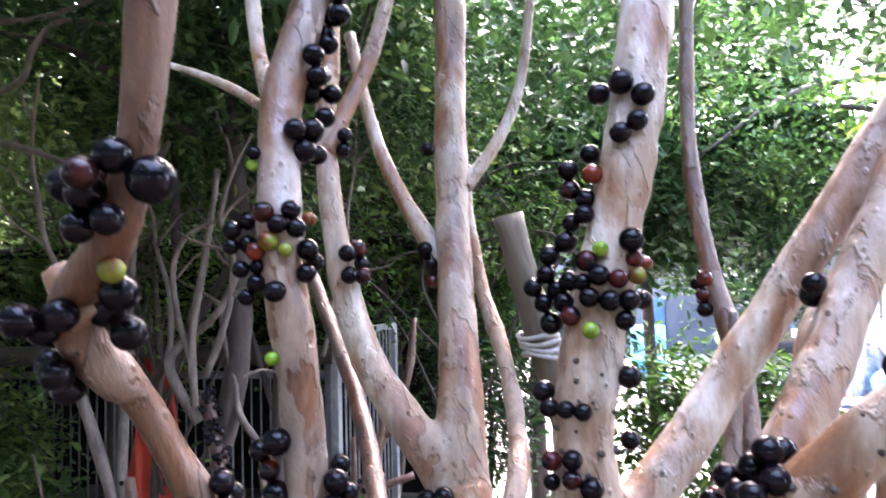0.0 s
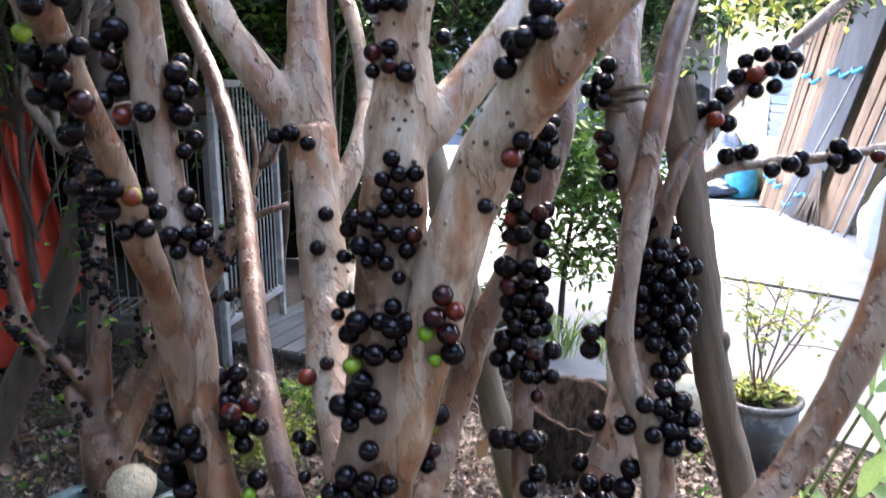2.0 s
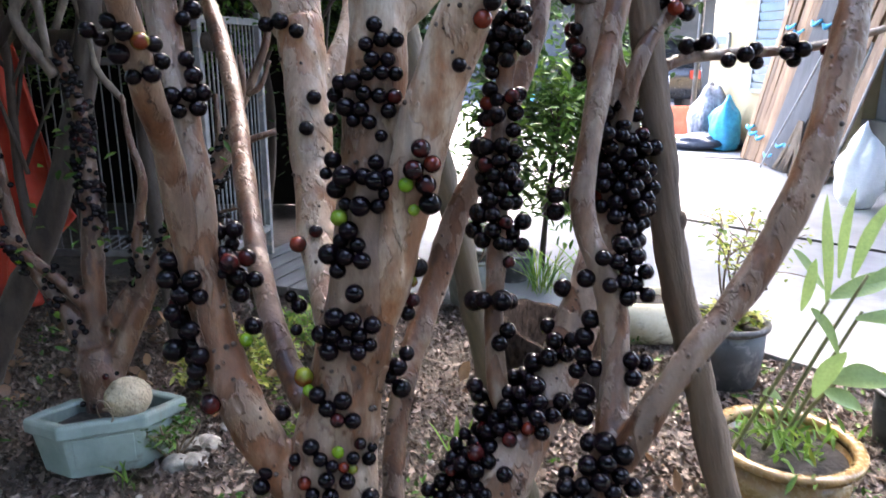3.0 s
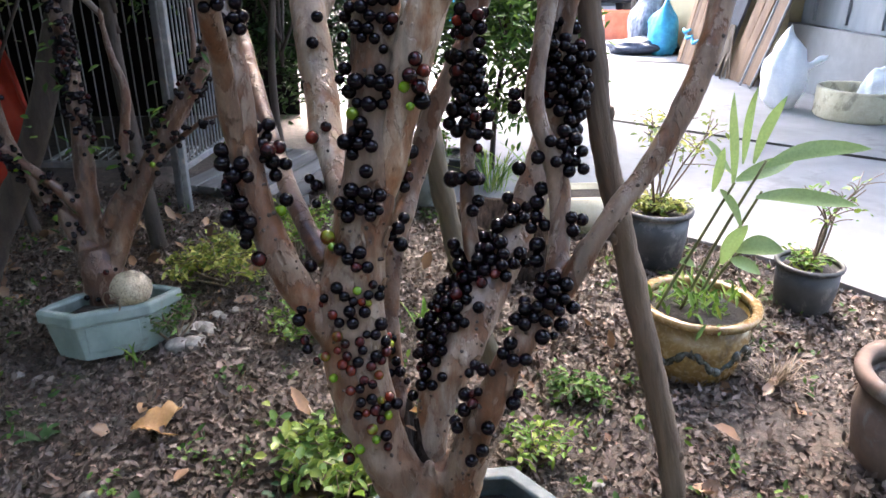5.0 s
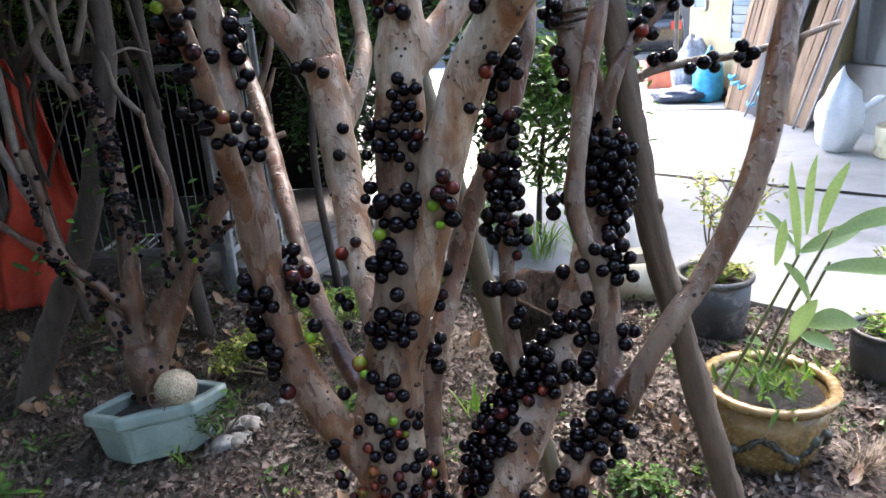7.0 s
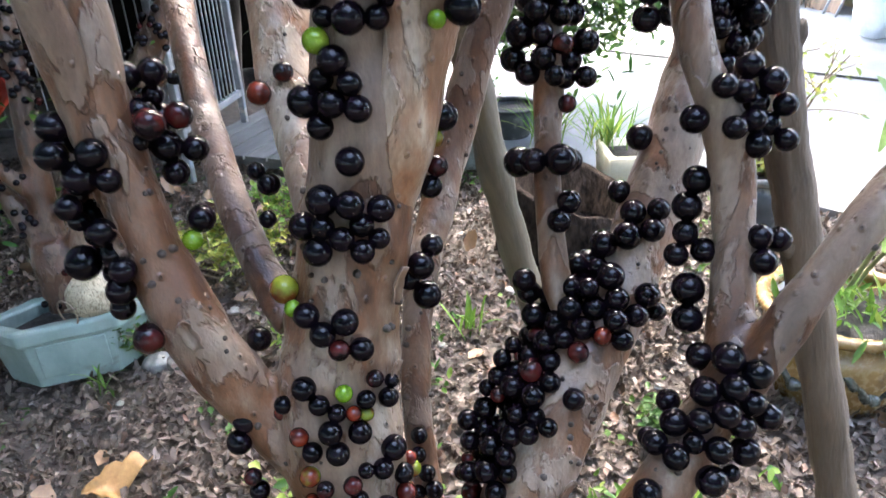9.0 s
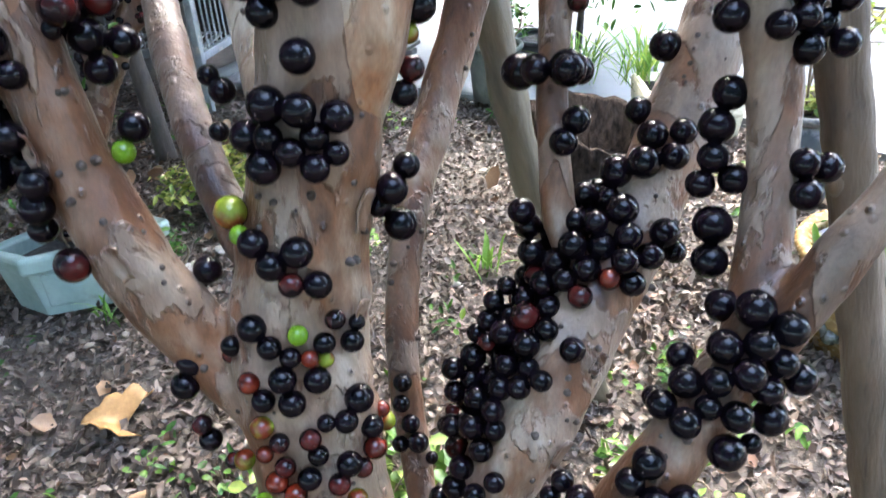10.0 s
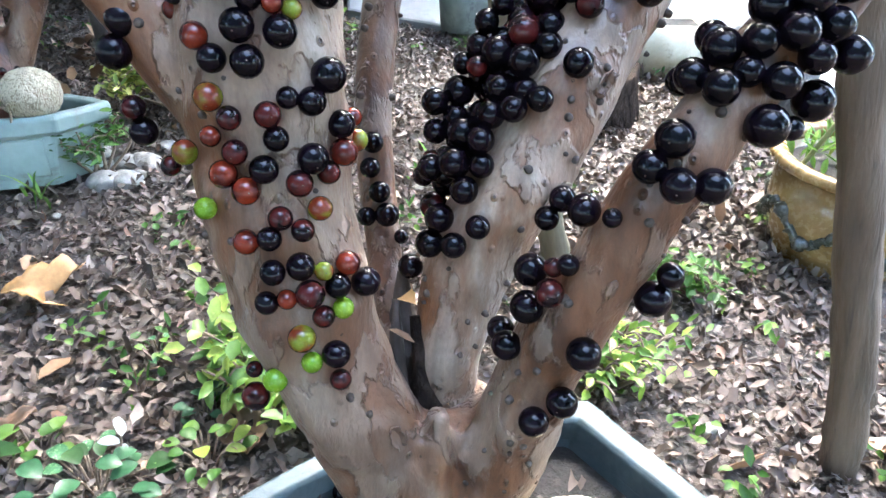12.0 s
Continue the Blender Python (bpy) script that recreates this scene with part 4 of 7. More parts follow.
fruits("A1b", [(7.12, 87, 8.5, 6, "k"), (6.88, 111, 8.0, 5, "k"), (7.00, 67, 9.2, 6, "k"), (7.12, 11, 9.0, 6, "k"), (6.88, 26, 9.2, 6, "k"), (5.88, 18, 9.2, 6, "k"), (5.88, 74, 8.2, 6, "k"), (5.88, -47, 9.3, 11, "k"), (6.38, -17, 7.4, 9, "g"), (5.50, -55, 8.3, 16, "k"), (6.75, 104, 7.7, 5, "k"), (12.88, 62, 12.9, 8, "k"), (11.62, 93, 10.9, 7, "k"), (10.75, 119, 11.6, 8, "k"), (11.88, 58, 7.4, 4, "o"), (13.00, -4, 9.8, 6, "k")])
fruits("trunk", [(11.12, -1, 10.2, 6, "k"), (11.00, 33, 10.2, 6, "k"), (11.00, 9, 10.2, 6, "k"), (10.88, -11, 9.5, 7, "k"), (10.75, -4, 10.2, 6, "k"), (10.75, 22, 9.5, 6, "k"), (10.62, 13, 9.5, 6, "k"), (10.62, -2, 9.5, 7, "k"), (10.62, 34, 9.6, 6, "k"), (10.50, -28, 11.6, 8, "k"), (10.50, -64, 10.5, 7, "k"), (10.38, -10, 10.2, 7, "k"), (10.38, -82, 10.7, 10, "k"), (10.38, 11, 10.2, 7, "k"), (10.25, 29, 10.3, 7, "k"), (10.25, -40, 12.4, 8, "k"), (10.25, -12, 10.3, 7, "k"), (10.12, -82, 9.3, 13, "k"), (10.12, -26, 8.9, 6, "k"), (10.12, 0, 9.6, 6, "k")])
fruits("trunk", [(10.38, 37, 10.3, 6, "m"), (10.00, 20, 8.3, 5, "k")])
fruits("c", [(5.12, 29, 11.4, 7, "r"), (5.62, 31, 10.6, 7, "k"), (4.25, 23, 9.1, 5, "k")])
fruits("A1b", [(3.88, -55, 9.0, 22, "k"), (4.00, -29, 8.3, 5, "k"), (3.88, 13, 10.1, 6, "k"), (3.62, -18, 11.5, 7, "k"), (3.75, 44, 9.7, 6, "o"), (3.62, 93, 9.3, 6, "k"), (3.38, 121, 9.7, 7, "k"), (3.38, 52, 10.0, 6, "k"), (3.38, 2, 8.8, 5, "k"), (3.75, -53, 8.0, 13, "k")])
fruits("A1a", [(2.75, -54, 10.4, 7, "k"), (2.75, 0, 11.6, 7, "k"), (2.62, 4, 9.6, 6, "k"), (3.12, 60, 10.3, 7, "k"), (3.00, 66, 11.7, 8, "k"), (2.75, 81, 11.9, 8, "k"), (2.75, 46, 9.7, 6, "k"), (2.62, 61, 11.1, 7, "k"), (3.62, 82, 9.7, 6, "k"), (4.62, 97, 13.7, 9, "k")])

bunch("M", 6.50, -116, 14, 0.038)
bunch("M", 5.25, -115, 14, 0.028)
bunch("M", 4.50, -112, 12, 0.026)
bunch("M", 5.88, -117, 7, 0.022)
bunch("A1", 3.38, -75, 7, 0.020)
bunch("A1", 4.25, -31, 3, 0.015)
bunch("A1b", 5.38, -30, 6, 0.022)
bunch("A1", 4.25, 109, 4, 0.021)
bunch("A1b", 12.38, -52, 5, 0.020)
bunch("A1b", 10.88, -5, 3, 0.012)
bunch("A1b", 9.62, -55, 3, 0.010)
bunch("A1b", 10.38, 126, 3, 0.010)
bunch("A1a", 11.38, 117, 6, 0.029)
bunch("A1a", 10.38, 111, 4, 0.019)
bunch("A1a", 8.88, 114, 4, 0.018)
bunch("M", 10.62, -18, 20, 0.039)
bunch("M", 10.12, 4, 20, 0.039)
bunch("M", 9.75, 44, 8, 0.026)
bunch("M", 12.88, -63, 5, 0.025)
bunch("M", 11.88, -99, 5, 0.022)
bunch("B", 5.62, -58, 7, 0.029)
bunch("B", 4.75, -31, 8, 0.033)
bunch("B", 4.00, -42, 8, 0.025)
bunch("B", 5.88, -25, 8, 0.028)
bunch("B", 3.00, 3, 5, 0.025)
bunch("R1", 5.88, -98, 3, 0.018)
bunch("c", 7.00, -97, 1, 0.005)
bunch("c", 7.00, -81, 1, 0.005)
bunch("c", 6.50, -101, 1, 0.005)
bunch("c", 8.88, -22, 5, 0.013)
bunch("c", 7.00, -102, 2, 0.007)
bunch("c", 7.00, -54, 1, 0.007)
bunch("c", 6.50, -80, 2, 0.007)
bunch("c2", 2.00, -102, 2, 0.008)
bunch("A3", 4.75, 8, 1, 0.008)
bunch("A3", 3.50, 7, 1, 0.008)
bunch("A3", 3.75, 30, 1, 0.008)
bunch("A3", 5.00, -34, 2, 0.010)
bunch("A3r", 3.25, -45, 1, 0.009)
bunch("A3r", 2.12, -81, 4, 0.022)
bunch("A3l", 4.88, 57, 2, 0.010)
bunch("A3l", 3.50, 72, 4, 0.016)
bunch("A5", 10.75, -82, 4, 0.023)
bunch("T1", 2.50, -45, 3, 0.018)
bunch("T1", 3.12, -28, 3, 0.018)
bunch("T1", 4.00, 1, 5, 0.027)
bunch("T2", 2.62, -33, 4, 0.021)
bunch("T2", 3.62, -9, 5, 0.021)
bunch("T2", 4.00, 19, 3, 0.017)

# Two bark tones: these stems darker, the next set paler.
DARK_WOOD = {"trunk": (0, 12), "R": (0, 20), "A5": (0, 20), "R1": (0, 20), "R2": (0, 20), "A1": (0, 20), "A1b": (0, 20), "B": (0, 20)}
PALE_WOOD = {"trunk": (10, 30), "c": (0, 20), "b": (0, 20), "c2": (0, 20), "A3": (0, 20), "A3r": (0, 20), "A3l": (0, 20), "A6": (0, 20)}


def fused(name, keys, material, label, roots=False):
    """Limbs grown together into one skin."""
    bm = bmesh.new()
    for k, (key, (lo, hi)) in enumerate(keys.items()):
        tube(bm, BOUGHS[key][lo:hi], 20, 10, 0.085, k * 3.7)
    if roots:
        feet = (
            [(0.150, 0.672, 0.42, 0.045), (0.148, 0.666, 0.34, 0.050), (0.146, 0.658, 0.275, 0.037), (0.144, 0.650, 0.220, 0.021), (0.143, 0.641, 0.168, 0.015), (0.141, 0.628, 0.13, 0.013)],
            [(0.175, 0.675, 0.42, 0.040), (0.200, 0.680, 0.355, 0.046), (0.192, 0.700, 0.29, 0.044), (0.178, 0.712, 0.21, 0.042), (0.176, 0.715, 0.13, 0.046)],
            [(0.115, 0.690, 0.37, 0.036), (0.128, 0.708, 0.27, 0.033), (0.120, 0.725, 0.13, 0.036)],
            [(0.085, 0.640, 0.44, 0.014), (0.108, 0.626, 0.36, 0.019), (0.132, 0.632, 0.28, 0.017), (0.143, 0.640, 0.21, 0.011)],
            [(0.222, 0.632, 0.40, 0.012), (0.196, 0.632, 0.335, 0.018), (0.168, 0.636, 0.285, 0.015), (0.148, 0.642, 0.225, 0.010)],
            [(0.160, 0.640, 0.45, 0.010), (0.158, 0.628, 0.38, 0.016), (0.156, 0.632, 0.31, 0.014), (0.150, 0.640, 0.25, 0.010)],
            [(0.236, 0.655, 0.42, 0.024), (0.226, 0.660, 0.35, 0.028), (0.205, 0.680, 0.29, 0.022)],
        )
        for k, rows in enumerate(feet):
            tube(bm, rows, 14, 8, 0.10, k * 4.4, 0.05)
    bmesh.ops.translate(bm, verts=bm.verts, vec=-TREE_AT)
    wood = part(name, bm, material, tree, label)
    rm = wood.modifiers.new("skin", "REMESH")
    rm.mode, rm.voxel_size, rm.use_smooth_shade = "VOXEL", 0.0048, True
    sm = wood.modifiers.new("ease", "SMOOTH")
    sm.factor, sm.iterations = 0.5, 3
    return wood


def build_tree():
    fused("trunk", DARK_WOOD, BARK, "brown flaking bark", True)
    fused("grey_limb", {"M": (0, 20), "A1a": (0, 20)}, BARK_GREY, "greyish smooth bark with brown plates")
    # A4 takes the darkened copy so that it reads as shaded.
    fused("shaded_limb", {"A4": (0, 20)}, BARK_SHADE, "brown bark darkened as if shaded")
    fused("pale_bole", PALE_WOOD, BARK_PALE, "paler smooth bark")
    for k, key in enumerate(BOUGHS):
        if key not in ("M", "A1a", "A4") and key not in DARK_WOOD and key not in PALE_WOOD:
            bm = bmesh.new()
            tube(bm, BOUGHS[key], 12, 8, 0.06, 50 + k * 2.3)
            bmesh.ops.translate(bm, verts=bm.verts, vec=-TREE_AT)
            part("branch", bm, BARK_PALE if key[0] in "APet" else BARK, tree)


build_tree()


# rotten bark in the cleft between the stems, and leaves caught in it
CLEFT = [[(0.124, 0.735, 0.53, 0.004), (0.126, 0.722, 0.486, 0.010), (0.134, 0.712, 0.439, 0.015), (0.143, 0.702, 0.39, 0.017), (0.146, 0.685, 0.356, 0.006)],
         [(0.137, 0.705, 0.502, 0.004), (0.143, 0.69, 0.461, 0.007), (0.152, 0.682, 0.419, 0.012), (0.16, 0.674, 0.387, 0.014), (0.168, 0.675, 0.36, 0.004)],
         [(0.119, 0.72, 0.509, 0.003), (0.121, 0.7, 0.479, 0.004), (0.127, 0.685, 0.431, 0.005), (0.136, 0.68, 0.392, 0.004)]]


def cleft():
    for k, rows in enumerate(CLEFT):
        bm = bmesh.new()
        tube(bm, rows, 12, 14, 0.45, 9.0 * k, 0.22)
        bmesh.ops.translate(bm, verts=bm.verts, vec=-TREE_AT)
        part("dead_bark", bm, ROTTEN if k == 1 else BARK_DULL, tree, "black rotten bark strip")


cleft()
for k, (spot, size) in enumerate((((0.171, 0.672, 0.425), 0.036), ((0.149, 0.674, 0.402), 0.03), ((0.126, 0.682, 0.54), 0.034), ((0.138, 0.685, 0.487), 0.022))):
    leaf_mesh("dead_leaf", [Vector(spot) - TREE_AT], size, size * 0.42, LEAF_BROWN if k % 2 else LEAF_DRY, tree, 0.4, 70 + k, 0.35, 0.3)


def on_bark(key, s, a):
    """A place on a limb's skin and the way out of it."""
    d = spline(BOUGHS[key])
    i = min(int(s * 8), len(d) - 1)
    t, n, e = axes_at(d, i)
    way = math.cos(radians(a)) * n + math.sin(radians(a)) * e
    return Vector(d[i, :3] + way * d[i, 3]), Vector(way), Vector(t)


def bark_details():
    g = random.Random(61)
    bm = bmesh.new()
    lathe(bm, [(0.0034, -0.003), (0.003, 0.0), (0.0024, 0.0018), (0.0013, 0.0026), (0, 0.0022)], 9)
    me = bpy.data.meshes.new("knob")
    bm.to_mesh(me)
    bm.free()
    me.materials.append(SCAR)
    me.polygons.foreach_set("use_smooth", [True] * len(me.polygons))
    for key, lo, hi, count in (("trunk", 1.2, 14.0, 90), ("M", 2.0, 9.0, 55), ("R", 1.0, 5.5, 40), ("A1", 0.5, 5.0, 22), ("c", 3.0, 9.0, 22), ("A3", 1.0, 5.0, 10), ("A5", 2.0, 7.0, 14), ("R2", 1.0, 7.0, 12)):
        for _ in range(count):
            p, way, _t = on_bark(key, g.uniform(lo, hi), g.uniform(-80, 80))
            k = g.uniform(0.6, 1.25)
            ob = new("knob", me)
            ob.parent = tree
            ob.matrix_basis = Matrix.LocRotScale(p + way * 0.0005 - TREE_AT, way.to_track_quat("Z", "Y"), Vector((k, k, k)))
    # loose curls of bark
    for key, s, a, w, h in (("M", 4.6, 35, 0.013, 0.034), ("M", 5.5, 10, 0.010, 0.022), ("trunk", 2.2, 40, 0.012, 0.026), ("trunk", 6.3, 62, 0.014, 0.04), ("trunk", 7.4, 55, 0.012, 0.035), ("trunk", 8.2, 20, 0.010, 0.024), ("trunk", 10.5, -20, 0.012, 0.03), ("R", 2.4, 20, 0.010, 0.022), ("A1", 2.2, 20, 0.012, 0.03), ("A1", 3.3, -15, 0.010, 0.026), ("c", 5.0, 25, 0.010, 0.026), ("trunk", 12.2, 15, 0.010, 0.026)):
        p, way, t = on_bark(key, s, a)
        e = t.cross(way)
        bm = bmesh.new()
        rows = []
        for j in range(7):
            v = j / 6 - 0.5
            half = w * 0.5 * (1 - 1.6 * v * v) * (1 + 0.2 * math.sin(j * 2.3 + s))
            rows.append([bm.verts.new(p - TREE_AT + t * (v * h) + e * (u * half) + way * (0.0015 + 0.0045 * u * u + 0.004 * max(0, v) ** 2 * 4)) for u in (-1, -0.5, 0, 0.5, 1)])
        for r0, r1 in zip(rows, rows[1:]):
            for k in range(4):
                bm.faces.new((r0[k], r0[k + 1], r1[k + 1], r1[k]))
        flake = part("bark_flake", bm, BARK_PALE if key == "c" or s > 11 else BARK, tree, "loose curl of bark")
        md = flake.modifiers.new("thickness", "SOLIDIFY")
        md.thickness = 0.0012


bark_details()


def fruit_data(ripe, seg=18, rows=11):
    bm = bmesh.new()
    prof = []
    for k in range(rows + 1):
        a = math.pi * k / rows
        prof.append((math.sin(a), -math.cos(a) * 0.97))
    prof[0], prof[-1] = (0, -0.97), (0, 0.955)
    prof[-1] = (0.055, 0.972)
    prof.append((0, 0.955))
    lathe(bm, prof, seg)
    for f in bm.faces:
        if len(f.verts) == 3 and f.calc_center_median().z > 0.9:
            f.material_index = 1
    bmesh.ops.scale(bm, verts=bm.verts, vec=(0.0125, 0.0125, 0.0125))
    me = bpy.data.meshes.new("fruit")
    bm.to_mesh(me)
    bm.free()
    me.materials.append(SKINS[ripe])
    me.materials.append(SCAR)
    me.polygons.foreach_set("use_smooth", [True] * len(me.polygons))
    return me


FRUIT_MESH = {k: fruit_data(k) for k in SKINS}


def build_fruit():
    curves = {k: spline(v) for k, v in BOUGHS.items()}
    spots = []
    g = random.Random(5)
    for key, s, a, r, lift, ripe in FRUIT_ROWS:
        d = curves[key]
        i = min(max(int(round(s * 8)), 0), len(d) - 1)
        t, n, e = axes_at(d, i)
        f = s * 8 - i
        base = d[i, :3] + (d[min(i + 1, len(d) - 1), :3] - d[i, :3]) * max(f, 0)
        way = math.cos(radians(a)) * n + math.sin(radians(a)) * e
        spots.append([base + way * (d[i, 3] + lift), way, r, ripe])
    # crowded fruit push one another apart
    p = np.array([q[0] for q in spots])
    rad = np.array([q[2] for q in spots])
    for _ in range(12):
        off = p[:, None] - p[None]
        far = np.linalg.norm(off, axis=2) + 1e-9
        need = (rad[:, None] + rad[None]) * 0.93 - far
        np.fill_diagonal(need, 0)
        need = np.clip(need, 0, None)
        p = p + (off / far[:, :, None] * need[:, :, None]).sum(1) * 0.35
    order = sorted(range(len(spots)), key=lambda i: p[i][2] + 0.35 * p[i][1])
    for rank, i in enumerate(order[:300]):
        _, way, r, ripe = spots[i]
        ob = new("fruit", FRUIT_MESH[ripe])
        ob.parent = tree
        q = Vector(way + np.array([g.uniform(-0.7, 0.7), g.uniform(-0.7, 0.7), g.uniform(-1.0, 0.3)])).to_track_quat("Z", "Y")
        ob.matrix_basis = Matrix.LocRotScale(Vector(p[i]) - TREE_AT, q, Vector((r, r, r)) / 0.0125)
    for ripe in SKINS:
        rest = [i for i in order[300:] if spots[i][3] == ripe]
        if not rest:
            continue
        vs, fs = [], []
        src = FRUIT_MESH[ripe]
        base = np.array([v.co for v in src.vertices])
        polys = [list(f.vertices) for f in src.polygons]
        for i in rest:
            vs.append(base * (spots[i][2] / 0.0125) + p[i] - np.array(TREE_AT))
            o = (len(vs) - 1) * len(base)
            fs += [[o + k for k in f] for f in polys]
        ob = from_arrays("fruit_mass", np.concatenate(vs), fs, SKINS[ripe], tree)
        tagged(ob, kind="stuff")


build_fruit()

# ---- planters and what stands in them ----
def hex_ring(w, d, z, point=0.64, soft=0.035, skew=0.0):
    """Outline of a long hexagonal trough with worn corners: two pointed ends, two flat sides, drawn askew by skew."""
    c = [Vector((x * w / 2, y * d / 2, z)) for x, y in ((-1, -0.02), (-point - skew * 0.6, -1), (point - skew, -1), (1, 0.06), (point, 1), (-point + skew * 1.5, 1))]
    out = []
    for k in range(6):
        a, b, e = c[k - 1], c[k], c[(k + 1) % 6]
        p, q = b.lerp(a, soft), b.lerp(e, soft)
        out += [tuple(p), tuple((p + 2 * b + q) / 4), tuple(q)]
    return out


def hex_planter(at, w, d, h, turn, label, material, rim_material, tip=0, point=0.64, skew=0.0):
    ob = thing("planter", at, label, "planter")
    ob.rotation_euler = (radians(tip), 0, radians(turn))
    lip = 0.035
    hexed = lambda a, b, z: hex_ring(a, b, z, point, 0.035, skew)
    bm = bmesh.new()
    prism(bm, [hexed(w * 0.80, d * 0.80, 0.0), hexed(w * 0.92, d * 0.92, h - 0.045), hexed(w * 0.86, d * 0.84, h - 0.044), hexed(w * 0.76, d * 0.74, 0.03)])
    bmesh.ops.recalc_face_normals(bm, faces=bm.faces)
    part("body", bm, material, ob, smooth=False)
    bm = bmesh.new()
    outer = [hexed(w * 0.95, d * 0.95, h - 0.05), hexed(w, d, h - 0.042), hexed(w + 0.002, d + 0.002, h - 0.012), hexed(w - 0.006, d - 0.006, h - 0.003), hexed(w - 0.018, d - 0.018, h), hexed(w - 2 * lip, d - 2 * lip, h - 0.003), hexed(w - 2 * lip - 0.010, d - 2 * lip - 0.010, h - 0.009), hexed(w * 0.86, d * 0.84, h - 0.05)]
    rings_v = [[bm.verts.new(p) for p in r] for r in outer]
    n = len(rings_v[0])
    for a, b in zip(rings_v, rings_v[1:] + rings_v[:1]):
        for k in range(n):
            bm.faces.new((a[k], a[(k + 1) % n], b[(k + 1) % n], b[k]))
    bmesh.ops.recalc_face_normals(bm, faces=bm.faces)
    bmesh.ops.subdivide_edges(bm, edges=[e for e in bm.edges if e.calc_length() > 0.06], cuts=5, use_grid_fill=True)
    for v in bm.verts:
        v.co += Vector((0.0, 0.003 * noise.noise(v.co * 12), 0.005 * noise.noise(v.co * 9) + 0.002 * noise.noise(v.co * 40)))
    rim = part("rim", bm, rim_material, ob, smooth=False)
    md = rim.modifiers.new("worn", "BEVEL")
    md.width, md.segments, md.angle_limit = 0.003, 2, radians(25)
    # raised panels on the flat sides
    for side in (-1, 1):
        bm = bmesh.new()
        box(bm, (w * 0.36, 0.008, h * 0.55), pose(side * skew * w * 0.36, side * d * 0.435, h * 0.42, side * -7), 0.003)
        part("panel", bm, material, ob)
    bm = bmesh.new()
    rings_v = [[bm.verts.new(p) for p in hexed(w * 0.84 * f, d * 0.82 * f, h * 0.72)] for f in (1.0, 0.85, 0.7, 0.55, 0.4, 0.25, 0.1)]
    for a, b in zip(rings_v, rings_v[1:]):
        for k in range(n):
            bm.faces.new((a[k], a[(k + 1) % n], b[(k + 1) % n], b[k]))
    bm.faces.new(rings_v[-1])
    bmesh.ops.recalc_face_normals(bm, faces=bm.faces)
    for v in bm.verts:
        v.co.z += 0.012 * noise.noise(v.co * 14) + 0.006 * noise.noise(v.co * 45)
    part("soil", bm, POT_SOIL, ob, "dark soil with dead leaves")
    return ob


hex_planter((0.195, 0.71, 0.0), 0.63, 0.40, 0.205, 2, "weathered blue-grey six-sided trough round the tree's base", RIMBLUE, RIMBLUE, 0, 0.60, 0.29)
hex_planter((-0.91, 1.885, 0.012), 0.48, 0.27, 0.178, 19, "pale teal plastic six-sided trough holding a small tree", TEAL, TEAL, -8, 0.52)


def netted_melon(at, r, label, rot=None, squash=0.94, cord=False):
    ob = thing("melon", at, label, "melon")
    bm = bmesh.new()
    bmesh.ops.create_uvsphere(bm, u_segments=96, v_segments=64, radius=r)
    for v in bm.verts:
        u = v.co.normalized()
        f = noise.voronoi(Vector((u.x * 9, u.y * 9, u.z * 4.2)) + 0.35 * noise.noise_vector(u * 6))[0]
        ridge = max(0.0, 0.10 - abs(f[1] - f[0])) / 0.10
        v.co = u * (r + 0.0016 * ridge + 0.002 * noise.noise(u * 3))
        v.co.z *= squash
        if rot is not None:
            near = (u - Vector(rot)).length
            if near < 0.5:
                v.co -= u * 0.006 * max(0, noise.noise(u * 9) + 0.45 - near)
    part("rind", bm, MELON_NET, ob)
    if rot is not None:
        bm = bmesh.new()
        bmesh.ops.create_uvsphere(bm, u_segments=64, v_segments=48, radius=r + 0.0022)
        gone = []
        for v in bm.verts:
            u = v.co.normalized()
            d = (u - Vector(rot)).length + 0.30 * noise.noise(u * 5) + 0.15 * noise.noise(u * 14)
            v.co.z *= squash
            if d > 0.44:
                gone.append(v)
        bmesh.ops.delete(bm, geom=gone, context="VERTS")
        part("rotten_patch", bm, ROT, ob, "dark brown rotten patch")
    if cord:
        bm = bmesh.new()
        rows = [(r * 0.52 * math.cos(a) - r * 0.72, r * 0.34 * math.cos(a) * -1 - r * 0.82, r * 0.5 * math.sin(a) - r * 0.3) for a in np.linspace(0.6, 6.5, 14)]
        tube(bm, [(x, y, z, 0.0028) for x, y, z in rows], 6, 6)
        tube(bm, [(-r * 0.5, -r * 0.75, -r * 0.2, 0.006), (-r * 0.7, -r * 0.95, -r * 0.12, 0.004), (-r * 0.2, -r * 1.05, r * 0.02, 0.003)], 6, 6)
        part("stalk", bm, STEM, ob, "dry curling stalk")
    return ob


